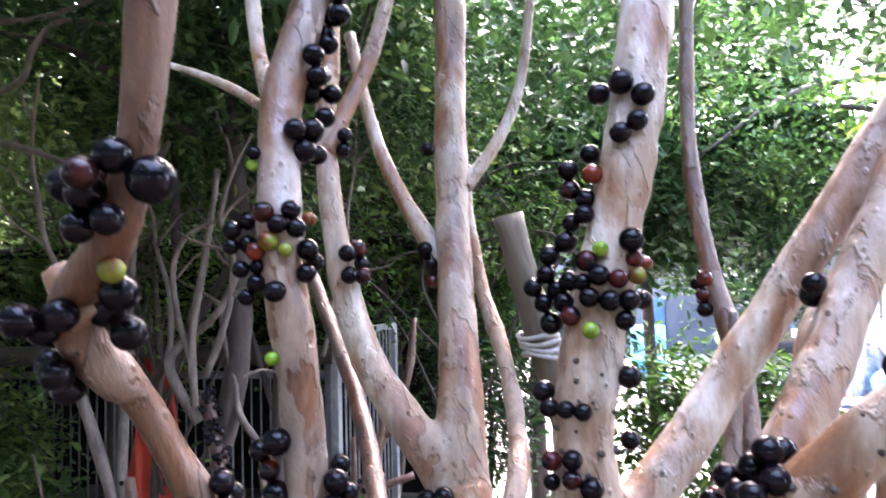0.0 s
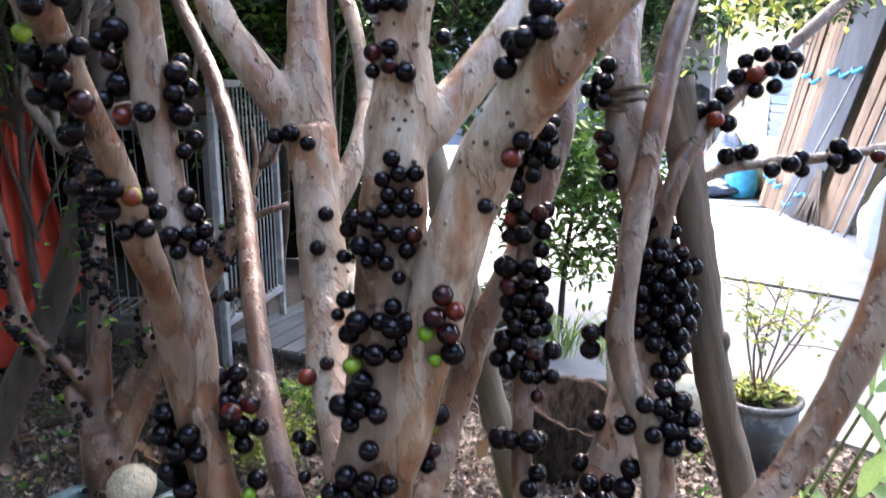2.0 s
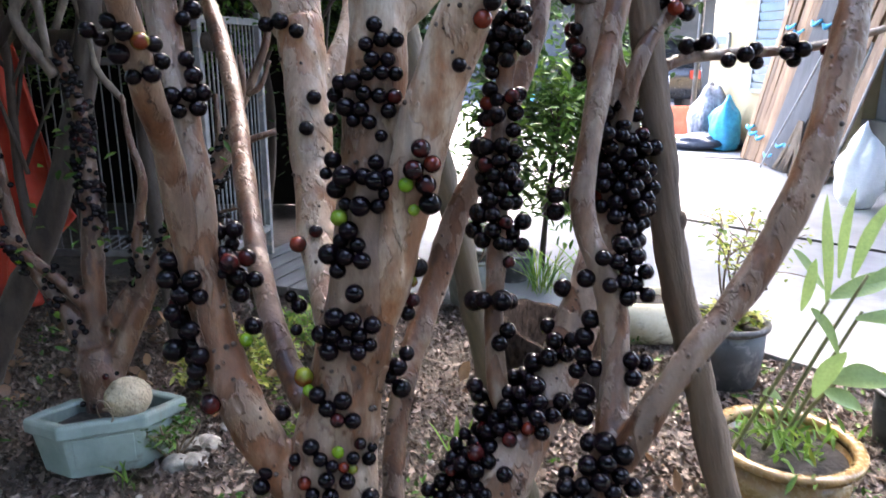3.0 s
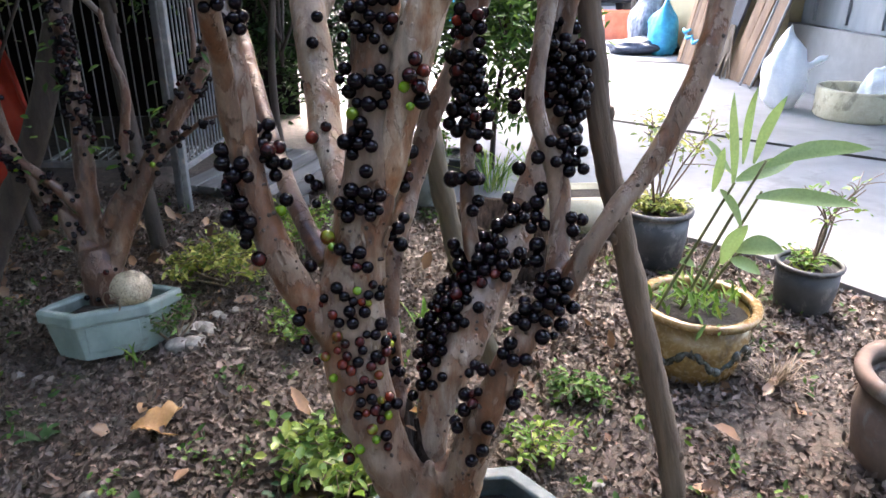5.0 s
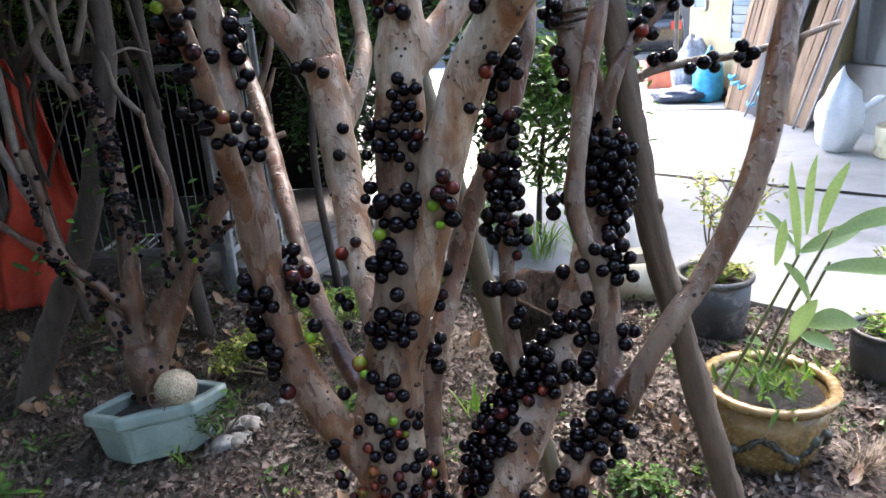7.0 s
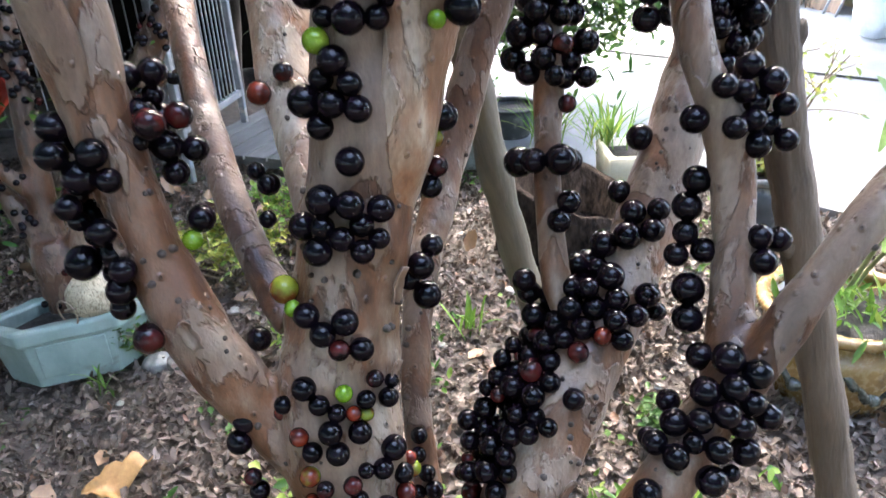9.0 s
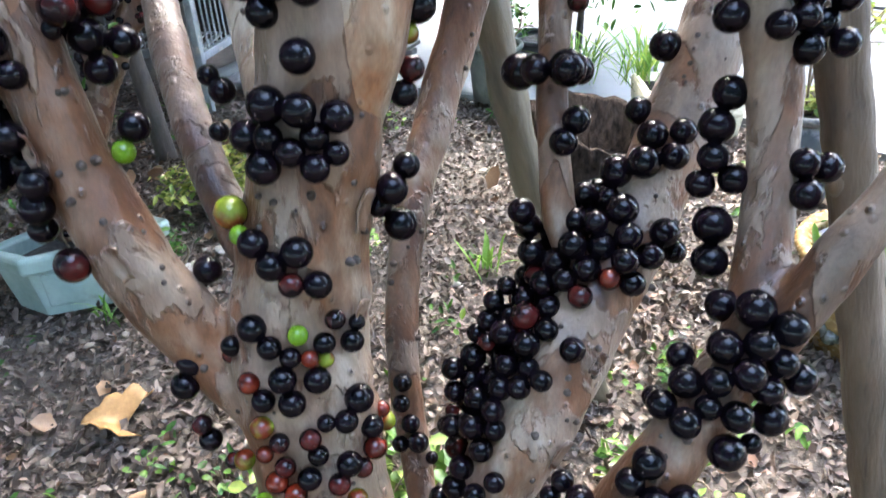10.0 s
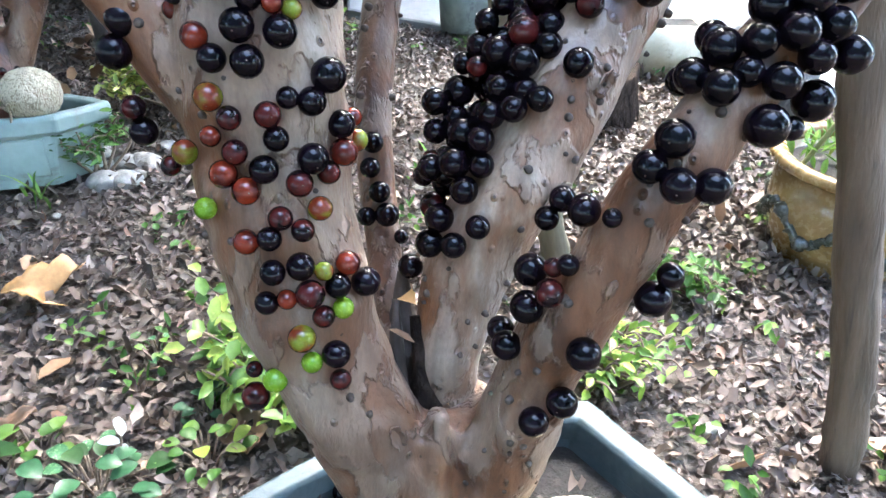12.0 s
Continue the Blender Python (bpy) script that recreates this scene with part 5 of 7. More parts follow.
def mat_net():
    """Pale rind under a fine corky net that runs from pole to pole."""
    m, n, l, b = shader("melon_net", 0.75)
    v = coords(n, l, (1.0, 1.0, 0.38))
    fine = noise_tex(n, l, v, 78.0, 3.0, 0.6, 1.6)
    broad = noise_tex(n, l, v, 260.0, 2.0, 0.5, 0.8)
    net = ramp(n, l, fine, [(0.0, grey(0)), (0.42, grey(0)), (0.47, grey(1)), (0.53, grey(1)), (0.58, grey(0.1)), (1.0, grey(0))])
    cork = ramp(n, l, broad, [(0.0, grey(0)), (0.44, grey(0)), (0.5, grey(0.8)), (0.56, grey(0)), (1.0, grey(0))])
    stain = noise_tex(n, l, coords(n, l), 26.0, 5.0, 0.65)
    skin = ramp(n, l, stain, [(0.35, (0.15, 0.12, 0.072)), (0.58, (0.125, 0.094, 0.055)), (0.68, (0.12, 0.062, 0.03))])
    col = mixed(n, l, net, skin, (0.36, 0.305, 0.215))
    col = mixed(n, l, cork, col, (0.32, 0.265, 0.185))
    l.new(col, b.inputs["Base Color"])
    nr = bumped(n, l, b, net, 0.6, 0.0016)
    bumped(n, l, b, cork, 0.4, 0.001, nr)
    return m


MELON_NET = mat_net()
netted_melon((0.305, 0.620, 0.242), 0.081, "pale netted melon with a rotten patch lying in the trough", rot=(0.60, -0.78, 0.12))
netted_melon((-0.825, 1.87, 0.242), 0.070, "pale netted melon with a dry stalk on the teal trough", squash=0.90, cord=True)

# ---- stakes ----
def stake(at, rows, material, label, tie=None):
    ob = thing("support_stake", at, label, "stake", "support stakes")
    bm = bmesh.new()
    tube(bm, rows, 16, 14, 0.085, at[0] * 9, 0.035)
    bmesh.ops.translate(bm, verts=bm.verts, vec=-Vector(at))
    lean = (Vector(rows[-1][:3]) - Vector(rows[0][:3])).to_track_quat("Z", "Y")
    bmesh.ops.rotate(bm, verts=bm.verts, matrix=lean.inverted().to_matrix())
    pole = part("pole", bm, material, ob)
    pole.rotation_euler = lean.to_euler()
    d = spline(rows)
    for k, u in enumerate((0.18, 0.37, 0.52, 0.71, 0.86)):
        i = int(u * (len(d) - 1))
        a = at[0] * 7 + k * 2.1
        bm = bmesh.new()
        bmesh.ops.create_icosphere(bm, subdivisions=2, radius=1.0)
        q = Vector(d[i, :3]) - Vector(at)
        for v in bm.verts:
            v.co = q + Vector((math.cos(a), math.sin(a), 0)) * d[i, 3] * 0.86 + Vector((v.co.x * 0.010, v.co.y * 0.010, v.co.z * 0.018)) * (1 + 0.2 * noise.noise(v.co * 2))
        part("knot", bm, material, ob)
    if tie:
        for k in range(4):
            bm = bmesh.new()
            c = Vector(tie[0]) + Vector(tie[2]) * (k * 0.011)
            rr = tie[1]
            tube(bm, [(c.x + rr * math.cos(a), c.y + rr * math.sin(a), c.z + 0.004 * math.sin(a * 2 + k), 0.0045) for a in np.linspace(0, 2 * math.pi, 11)], 6, 3)
            bmesh.ops.translate(bm, verts=bm.verts, vec=-Vector(at))
            part("tie", bm, STRING, ob, "pale twine tied round")
    return ob


stake((0.825, 0.985, 0.0), [(0.835, 0.985, -0.06, 0.031), (0.79, 0.985, 0.16, 0.030), (0.70, 0.99, 0.46, 0.029), (0.61, 1.0, 0.76, 0.028), (0.545, 1.0, 0.98, 0.027), (0.50, 1.0, 1.2, 0.026), (0.46, 1.01, 1.42, 0.025)], WOOD_GREY, "rough grey wooden stake leaning into the tree")
stake((0.44, 1.45, 0.0), [(0.455, 1.46, -0.05, 0.030), (0.37, 1.42, 0.25, 0.029), (0.26, 1.35, 0.62, 0.029), (0.175, 1.32, 1.0, 0.028), (0.08, 1.31, 1.35, 0.027), (-0.02, 1.30, 1.74, 0.027)], BAMBOO, "old bamboo stake with twine leaning between the limbs", ((0.035, 1.31, 1.50), 0.034, (-0.25, 0, 0.97)))

# twine round the thick leaning limb
def twine():
    ob = thing("twine", (0.40, 1.07, 1.38), "grey twine wound round a limb", "twine")
    for k in range(3):
        bm = bmesh.new()
        tube(bm, [(0.036 * math.cos(a), 0.036 * math.sin(a), k * 0.012 + 0.005 * math.sin(a + k), 0.0045) for a in np.linspace(0, 2 * math.pi, 11)], 6, 3)
        part("strand", bm, WOOD_GREY, ob)


twine()

# ---- the second fruiting tree ----
def second_tree():
    at = Vector((-0.95, 1.97, 0.12))
    ob = thing("fruit_tree", at, "small forked tree with clustered dark fruit in a teal trough", "tree")
    rows = {
        "stem": TREE2_STEM, "left": TREE2_LEFT, "right": TREE2_RIGHT, "mid": TREE2_MID, "side": TREE2_SIDE, "cross": TREE2_CROSS, "arm": TREE2_ARM,
    }
    bm = bmesh.new()
    for k, r in enumerate(rows.values()):
        tube(bm, r, 14, 8, 0.08, 80 + 5 * k)
    bmesh.ops.translate(bm, verts=bm.verts, vec=-at)
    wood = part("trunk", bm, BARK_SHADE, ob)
    rm = wood.modifiers.new("skin", "REMESH")
    rm.mode, rm.voxel_size, rm.use_smooth_shade = "VOXEL", 0.008, True
    sm = wood.modifiers.new("ease", "SMOOTH")
    sm.factor, sm.iterations = 0.5, 9
    g = random.Random(21)
    for key, lo, hi, count, bunches in (("left", 1.2, 6.4, 90, 8), ("right", 2.4, 5.6, 64, 6), ("mid", 2.2, 6.0, 185, 8), ("side", 1.2, 4.2, 26, 4), ("cross", 0.8, 2.8, 34, 3), ("arm", 0.5, 2.0, 20, 3), ("stem", 1.0, 1.9, 6, 2)):
        d = spline(rows[key])
        centres = [(lo + (hi - lo) * (k + g.uniform(0.1, 0.9)) / bunches, g.uniform(-75, 75)) for k in range(bunches)]
        for _ in range(count):
            s, a = g.choice(centres)
            s, a = s + g.gauss(0, 0.22), a + g.gauss(0, 42)
            i = min(max(int(s * 8), 0), len(d) - 2)
            t, n, e = axes_at(d, i)
            core = d[i] + (d[i + 1] - d[i]) * min(max(s * 8 - i, 0.0), 1.0)
            way = math.cos(radians(a)) * n + math.sin(radians(a)) * e
            r = g.uniform(0.0075, 0.0118)
            pick = g.random()
            f = new("fruit", FRUIT_MESH["k" if pick < 0.90 else "m" if pick < 0.98 else "g"])
            f.parent = ob
            f.matrix_basis = Matrix.LocRotScale(Vector(core[:3] + way * (core[3] + 0.8 * r)) - at, None, Vector((r, r, r)) / 0.0125)
    pts = []
    for key, u in (("mid", 20), ("mid", 30), ("mid", 38), ("left", 16), ("left", 30), ("right", 40), ("right", 26), ("right", 33), ("side", 20), ("side", 30), ("mid", 26), ("mid", 34), ("left", 36)):
        c = spline(rows[key])[u, :3] + np.array([g.gauss(-0.03, 0.03), -0.07, g.gauss(0.02, 0.03)]) - np.array(at)
        pts += [c + np.array([g.gauss(0, 0.04), g.gauss(0, 0.03), g.gauss(0, 0.045)]) for _ in range(5)]
    leaf_mesh("leaves", pts, 0.042, 0.021, LEAF_MID, ob, 0.3, 31)
    top = clumps(91, 280, (-2.6, 2.25, 2.1), (-0.45, 3.4, 2.9), 0.13, 45, lambda x, y, z: noise.noise(Vector((x * 2, y * 2, z * 2))) > -0.35)
    # Unseen leaves above, added only to keep sky light off the left side.
    light_block = clumps(95, 260, (-2.8, 0.6, 2.75), (-0.55, 3.0, 3.25), 0.16, 40, lambda x, y, z: noise.noise(Vector((x * 2, y * 2, z * 2))) > -0.4)
    leaf_mesh("crown", top - np.array(at), 0.05, 0.023, LEAF_SOFT, ob, 0.35, 92)
    leaf_mesh("crown", light_block - np.array(at), 0.07, 0.034, LEAF_DARK, ob, 0.35, 93)
    return ob

TREE2_STEM = [(-0.982, 2.02, 0.053, 0.063), (-0.983, 2.03, 0.145, 0.065), (-0.993, 2.05, 0.254, 0.071), (-1.006, 2.06, 0.323, 0.053)]
TREE2_LEFT = [(-1.001, 2.05, 0.219, 0.038), (-1.045, 2.062, 0.34, 0.036), (-1.095, 2.08, 0.44, 0.033), (-1.165, 2.095, 0.54, 0.029), (-1.225, 2.1, 0.645, 0.026), (-1.252, 2.1, 0.77, 0.022), (-1.262, 2.105, 0.914, 0.02), (-1.285, 2.12, 1.059, 0.018)]
TREE2_RIGHT = [(-0.988, 2.05, 0.171, 0.044), (-0.897, 2.078, 0.37, 0.038), (-0.816, 2.105, 0.542, 0.035), (-0.741, 2.14, 0.686, 0.036), (-0.655, 2.175, 0.821, 0.038), (-0.576, 2.208, 0.95, 0.034), (-0.524, 2.25, 1.065, 0.028)]
TREE2_MID = [(-1.004, 2.06, 0.226, 0.042), (-1.012, 2.1, 0.462, 0.038), (-1.012, 2.135, 0.659, 0.036), (-1.015, 2.165, 0.829, 0.034), (-1.03, 2.203, 0.972, 0.031), (-1.06, 2.25, 1.112, 0.027), (-1.13, 2.3, 1.299, 0.022)]
TREE2_SIDE = [(-0.955, 2.07, 0.40, 0.024), (-0.90, 2.09, 0.50, 0.024), (-0.845, 2.12, 0.56, 0.023), (-0.878, 2.16, 0.64, 0.02), (-0.87, 2.195, 0.75, 0.019), (-0.86, 2.223, 0.87, 0.017), (-0.90, 2.25, 1.0, 0.014), (-0.924, 2.28, 1.145, 0.011)]
TREE2_CROSS = [(-1.005, 2.09, 0.43, 0.024), (-1.10, 2.06, 0.56, 0.022), (-1.18, 2.05, 0.64, 0.02), (-1.30, 2.06, 0.73, 0.017), (-1.44, 2.08, 0.84, 0.014), (-1.56, 2.1, 0.97, 0.010), (-1.63, 2.12, 1.13, 0.006)]
TREE2_ARM = [(-0.74, 2.13, 0.66, 0.014), (-0.63, 2.1, 0.735, 0.012), (-0.55, 2.08, 0.79, 0.010), (-0.47, 2.06, 0.81, 0.007)]
small_tree = second_tree()


def twig(rows, wood=GREY_TWIG):
    """A bare twig of the small tree's top."""
    bm = bmesh.new()
    tube(bm, rows, 8, 6, 0.1, rows[0][0] * 7)
    bmesh.ops.translate(bm, verts=bm.verts, vec=(0.95, -1.97, -0.12))
    part("twig", bm, wood, small_tree)


twig([(-1.109, 2.2, 1.262, 0.014), (-1.118, 2.2, 1.477, 0.013), (-1.098, 2.22, 1.658, 0.012), (-1.073, 2.25, 1.881, 0.01), (-1.078, 2.3, 2.04, 0.009)])
twig([(-1.122, 2.2, 1.405, 0.011), (-1.173, 2.2, 1.578, 0.01), (-1.18, 2.2, 1.715, 0.009), (-1.137, 2.22, 1.816, 0.008), (-1.023, 2.25, 1.87, 0.006)])
twig([(-1.262, 2.105, 0.90, 0.016), (-1.31, 2.12, 1.06, 0.016), (-1.371, 2.25, 1.552, 0.014), (-1.358, 2.25, 1.779, 0.012), (-1.337, 2.28, 1.973, 0.011), (-1.254, 2.3, 2.147, 0.008)])
twig([(-1.256, 2.10, 0.83, 0.019), (-1.33, 2.10, 1.0, 0.019), (-1.427, 2.1, 1.277, 0.018), (-1.523, 2.12, 1.452, 0.018), (-1.579, 2.15, 1.707, 0.013)])
twig([(-1.733, 2., 2.251, 0.013), (-1.582, 2., 2.294, 0.011), (-1.546, 2.02, 2.414, 0.01), (-1.475, 2.05, 2.494, 0.009), (-1.311, 2.1, 2.485, 0.006)])
twig([(-1.711, 2., 2.124, 0.011), (-1.531, 2., 2.072, 0.01), (-1.371, 2.02, 2.007, 0.007)])
twig([(-1.716, 2., 2.49, 0.011), (-1.495, 2., 2.492, 0.009), (-1.316, 2.05, 2.567, 0.007)])
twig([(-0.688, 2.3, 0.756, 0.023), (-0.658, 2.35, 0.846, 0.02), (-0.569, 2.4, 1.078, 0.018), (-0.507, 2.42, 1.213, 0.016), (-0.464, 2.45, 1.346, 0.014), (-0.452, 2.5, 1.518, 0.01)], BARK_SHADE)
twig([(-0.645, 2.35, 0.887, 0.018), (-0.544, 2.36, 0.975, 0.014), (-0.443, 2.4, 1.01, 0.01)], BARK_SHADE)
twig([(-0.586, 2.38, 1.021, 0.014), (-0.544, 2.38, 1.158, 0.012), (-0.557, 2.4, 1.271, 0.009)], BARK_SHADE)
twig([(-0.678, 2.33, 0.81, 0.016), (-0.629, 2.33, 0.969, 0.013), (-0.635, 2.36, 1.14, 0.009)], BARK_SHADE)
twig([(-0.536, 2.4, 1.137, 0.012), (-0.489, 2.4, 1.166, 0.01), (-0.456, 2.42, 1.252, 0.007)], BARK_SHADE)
twig([(-1.13, 2.26, 1.2, 0.02), (-1.227, 2.25, 1.401, 0.017), (-1.081, 2.28, 1.546, 0.013), (-0.989, 2.3, 1.712, 0.009)])


def bare_twigs():
    """Kinked, forking bare twigs filling the top of the small tree."""
    g = random.Random(17)
    for x, y, z in ((-1.26, 2.3, 1.38), (-1.10, 2.25, 1.35), (-1.36, 2.25, 1.42), (-0.92, 2.28, 1.12), (-1.5, 2.2, 1.5), (-0.75, 2.4, 1.4), (-1.62, 2.4, 1.45)):
        p, rows, r = Vector((x, y, z)), [], g.uniform(0.008, 0.014)
        way = Vector((g.gauss(0, 0.25), g.gauss(0, 0.15), 1.0))
        side = []
        for k in range(7):
            rows.append((*p, r * (1 - 0.1 * k)))
            way = Vector((way.x * 0.6 + g.gauss(0, 0.32), way.y * 0.6 + g.gauss(0, 0.2), 1.0)).normalized()
            if k in (2, 3, 4, 5):
                q, w, own = p.copy(), Vector((g.choice((-1, 1)) * g.uniform(0.5, 1.2), g.gauss(0, 0.4), g.uniform(0.3, 1.0))).normalized(), []
                for m in range(4):
                    own.append((*q, r * (0.55 - 0.11 * m)))
                    w = (w + Vector((g.gauss(0, 0.3), g.gauss(0, 0.2), g.gauss(0.1, 0.25)))).normalized()
                    q = q + w * g.uniform(0.05, 0.10)
                side.append(own)
            p = p + way * g.uniform(0.11, 0.17)
        twig(rows)
        for own in side:
            twig(own)


bare_twigs()

# ---- pots ----
def pot(at, r, h, label, material, rim=0.012, taper=0.8, lug=0.02, name="flower_pot", soil=0.85):
    ob = thing(name, at, label, "pot")
    bm = bmesh.new()
    lathe(bm, [(0, 0), (r * taper * 0.97, 0), (r * taper, 0.006), (r * (taper + 1) / 2 * 1.01, h * 0.5), (r - rim, h - lug), (r - rim - 0.008, h - lug), (r * taper - 0.012, 0.02), (0, 0.02)], 48)
    part("body", bm, material, ob)
    bm = bmesh.new()
    prof = [(r - rim - 0.009, h - lug), (r - rim, h - lug), (r, h - lug * 0.75), (r + 0.002, h - lug * 0.3), (r - 0.003, h), (r - rim * 0.8, h + 0.001), (r - rim - 0.009, h - 0.006)]
    lathe(bm, prof + prof[:1], 48)
    bmesh.ops.remove_doubles(bm, verts=bm.verts, dist=1e-5)
    part("rim", bm, material, ob)
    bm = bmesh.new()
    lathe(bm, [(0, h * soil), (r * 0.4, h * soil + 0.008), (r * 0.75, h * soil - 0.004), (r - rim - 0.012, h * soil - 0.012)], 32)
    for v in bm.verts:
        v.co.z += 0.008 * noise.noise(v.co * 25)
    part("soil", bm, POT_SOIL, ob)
    return ob


ochre = pot((1.125, 1.655, 0.0), 0.205, 0.252, "ochre glazed pot with dark wavy relief on leaf litter", GLAZE, 0.026, 0.74, 0.03)


def pot_relief(ob, r, h, seed):
    """Dark glazed vines in relief round the belly."""
    for k in range(16):
        a0 = k * 2 * math.pi / 16
        bm = bmesh.new()
        rows = []
        for j in range(7):
            a = a0 + j * 0.065
            z = h * (0.42 + 0.13 * math.sin(a * 6 + seed) + 0.02 * math.sin(j * 2.1))
            q = 0.002 + r * (0.74 + 0.26 * z / h) * (1.0 if z < h * 0.5 else 0.985)
            rows.append((q * math.cos(a), q * math.sin(a), z, 0.013 + 0.005 * math.sin(j * 1.7 + k)))
        tube(bm, rows, 6, 3, 0.3, k)
        part("relief", bm, GLAZE_DARK, ob, "dark green raised vine")


pot_relief(ochre, 0.205, 0.252, 1.0)
pot((1.29, 2.56, 0.0), 0.165, 0.265, "scuffed black plastic pot holding a twiggy shrub", BLACKPOT, 0.014, 0.82, 0.03)
pot((1.745, 2.05, 0.0), 0.13, 0.205, "black plastic nursery pot with bare twigs", BLACKPOT, 0.01, 0.8, 0.02)
pot((1.575, 1.10, 0.0), 0.21, 0.285, "large terracotta pot standing on bare soil", TERRA, 0.03, 0.82, 0.05, soil=0.8)
pot((0.28, 3.36, 0.03), 0.12, 0.24, "weathered grey-green round pot beside the yard", GREY_POT, 0.012, 0.85, 0.02)
pot((0.52, 3.75, 0.034), 0.15, 0.16, "dark bowl-shaped pot on the concrete", BLACKPOT, 0.014, 0.7, 0.02)


def blade(bm, base, tip, width, droop, seed, n=7, facing=Vector((0.0, 0.0, 1.0))):
    """One long pointed leaf with a folded rib, bending over."""
    b, t = Vector(base), Vector(tip)
    ln = (t - b).length
    side = (t - b).cross(facing)
    side = side.normalized() if side.length > 1e-4 else Vector((1, 0, 0))
    rows = []
    for k in range(n + 1):
        u = k / n
        c = b.lerp(t, u) + Vector((0, 0, droop * ln * 4 * u * (1 - u) * 0.5)) + side * 0.03 * ln * math.sin(u * 4 + seed)
        w = width * (math.sin(math.pi * min(0.04 + u * 0.96, 1.0)) ** 0.75) * 0.5
        rows.append((bm.verts.new(c - side * w + Vector((0, 0, w * 0.35))), bm.verts.new(c), bm.verts.new(c + side * w + Vector((0, 0, w * 0.35)))))
    for r0, r1 in zip(rows, rows[1:]):
        bm.faces.new((r0[0], r0[1], r1[1], r1[0]))
        bm.faces.new((r0[1], r0[2], r1[2], r1[1]))


def ginger_plant():
    at = Vector((1.125, 1.655, 0.215))
    ob = thing("ginger_plant", at, "leafy cane plant with long pointed leaves in the ochre pot", "plant")
    canes = [((-0.16, -0.02, 0.0), (-0.07, -0.02, 0.20), (0.04, -0.03, 0.46)), ((-0.06, 0.0, 0.0), (0.02, -0.02, 0.26), (0.13, -0.03, 0.53)), ((0.0, 0.03, 0), (0.07, 0.02, 0.20), (0.15, 0.0, 0.42)), ((0.03, 0.05, 0), (0.09, 0.05, 0.12), (0.17, 0.03, 0.24))]
    for a, b, c in canes:
        bm = bmesh.new()
        tube(bm, [(*a, 0.006), (*b, 0.0055), (*c, 0.004)], 8, 8, 0.05)
        part("cane", bm, CANE, ob)
    south = Vector((0.1, -0.75, 0.65))
    for base, tip, w, droop, s in (((0.03, -0.03, 0.44), (-0.01, -0.05, 0.75), 0.034, 0.0, 1), ((0.05, -0.03, 0.52), (0.06, -0.04, 0.76), 0.030, 0.0, 2), ((0.09, -0.03, 0.52), (0.16, -0.02, 0.73), 0.036, 0.03, 3), ((0.13, -0.03, 0.50), (0.41, -0.10, 0.59), 0.056, 0.12, 4), ((0.12, -0.03, 0.40), (0.40, -0.12, 0.41), 0.055, 0.10, 5), ((0.05, -0.02, 0.46), (0.27, 0.04, 0.51), 0.055, 0.06, 6), ((-0.03, -0.03, 0.43), (-0.015, -0.05, 0.58), 0.034, 0.0, 7), ((0.0, -0.03, 0.44), (0.08, -0.05, 0.30), 0.034, 0.16, 8), ((0.04, -0.03, 0.18), (0.09, -0.06, 0.33), 0.055, 0.0, 9), ((0.11, 0.02, 0.20), (0.24, -0.04, 0.23), 0.07, 0.10, 10), ((0.03, -0.02, 0.49), (-0.08, -0.04, 0.60), 0.032, 0.0, 11), ((-0.03, 0.0, 0.16), (-0.1, -0.03, 0.19), 0.03, 0.1, 12), ((0.1, 0.03, 0.17), (0.2, 0.0, 0.12), 0.05, 0.1, 13)):
        bm = bmesh.new()
        blade(bm, base, tip, w, droop, s, 9, south)
        part("leaf", bm, LEAF_GINGER, ob)
    g = np.random.default_rng(4)
    pts = np.stack([g.normal(0, 0.075, 110), g.normal(0, 0.075, 110), g.uniform(-0.01, 0.05, 110)], 1)
    tagged(leaf_mesh("weed", pts, 0.06, 0.014, LEAF_LIGHT, ob, 0.3, 8, upright=0.7), kind="stuff")


ginger_plant()


def twig_shrub(at, name, label, height, spread, leaves, material, seed, leaf=(0.032, 0.016), stems=7, bare=0.35):
    """Thin forking stems with leaves towards their ends."""
    ob = thing(name, at, label, "shrub")
    g = random.Random(seed)
    ends = []
    for _ in range(stems):
        a = g.uniform(0, 2 * math.pi)
        out = spread * g.uniform(0.3, 1.0)
        top = Vector((out * math.cos(a), out * math.sin(a), height * g.uniform(0.7, 1.0)))
        mid = top * 0.5 + Vector((g.gauss(0, 0.03), g.gauss(0, 0.03), 0.02))
        bm = bmesh.new()
        tube(bm, [(g.gauss(0, 0.015), g.gauss(0, 0.015), -0.01, 0.005), (*mid, 0.004), (*top, 0.0018)], 6, 6, 0.1, seed)
        for _ in range(4):
            u = g.uniform(0.45, 0.95)
            q = mid.lerp(top, u * 2 - 1) if u > 0.5 else mid * (u * 2)
            e = q + Vector((g.gauss(0, 0.35), g.gauss(0, 0.35), g.uniform(0.1, 0.45))) * spread * 0.7
            tube(bm, [(*q, 0.0025), (*(q.lerp(e, 0.5) + Vector((0, 0, 0.01))), 0.002), (*e, 0.0012)], 5, 4, 0.1, seed)
            ends += [q.lerp(e, g.uniform(bare, 1.05)) for _ in range(leaves)]
        part("stem", bm, STEM, ob)
        ends += [mid.lerp(top, g.uniform(bare, 1.05)) for _ in range(leaves)]
    pts = np.array([tuple(e) for e in ends]) + np.random.default_rng(seed).normal(0, 0.014, (len(ends), 3))
    leaf_mesh("leaves", pts, leaf[0], leaf[1], material, ob, 0.1, seed)
    return ob


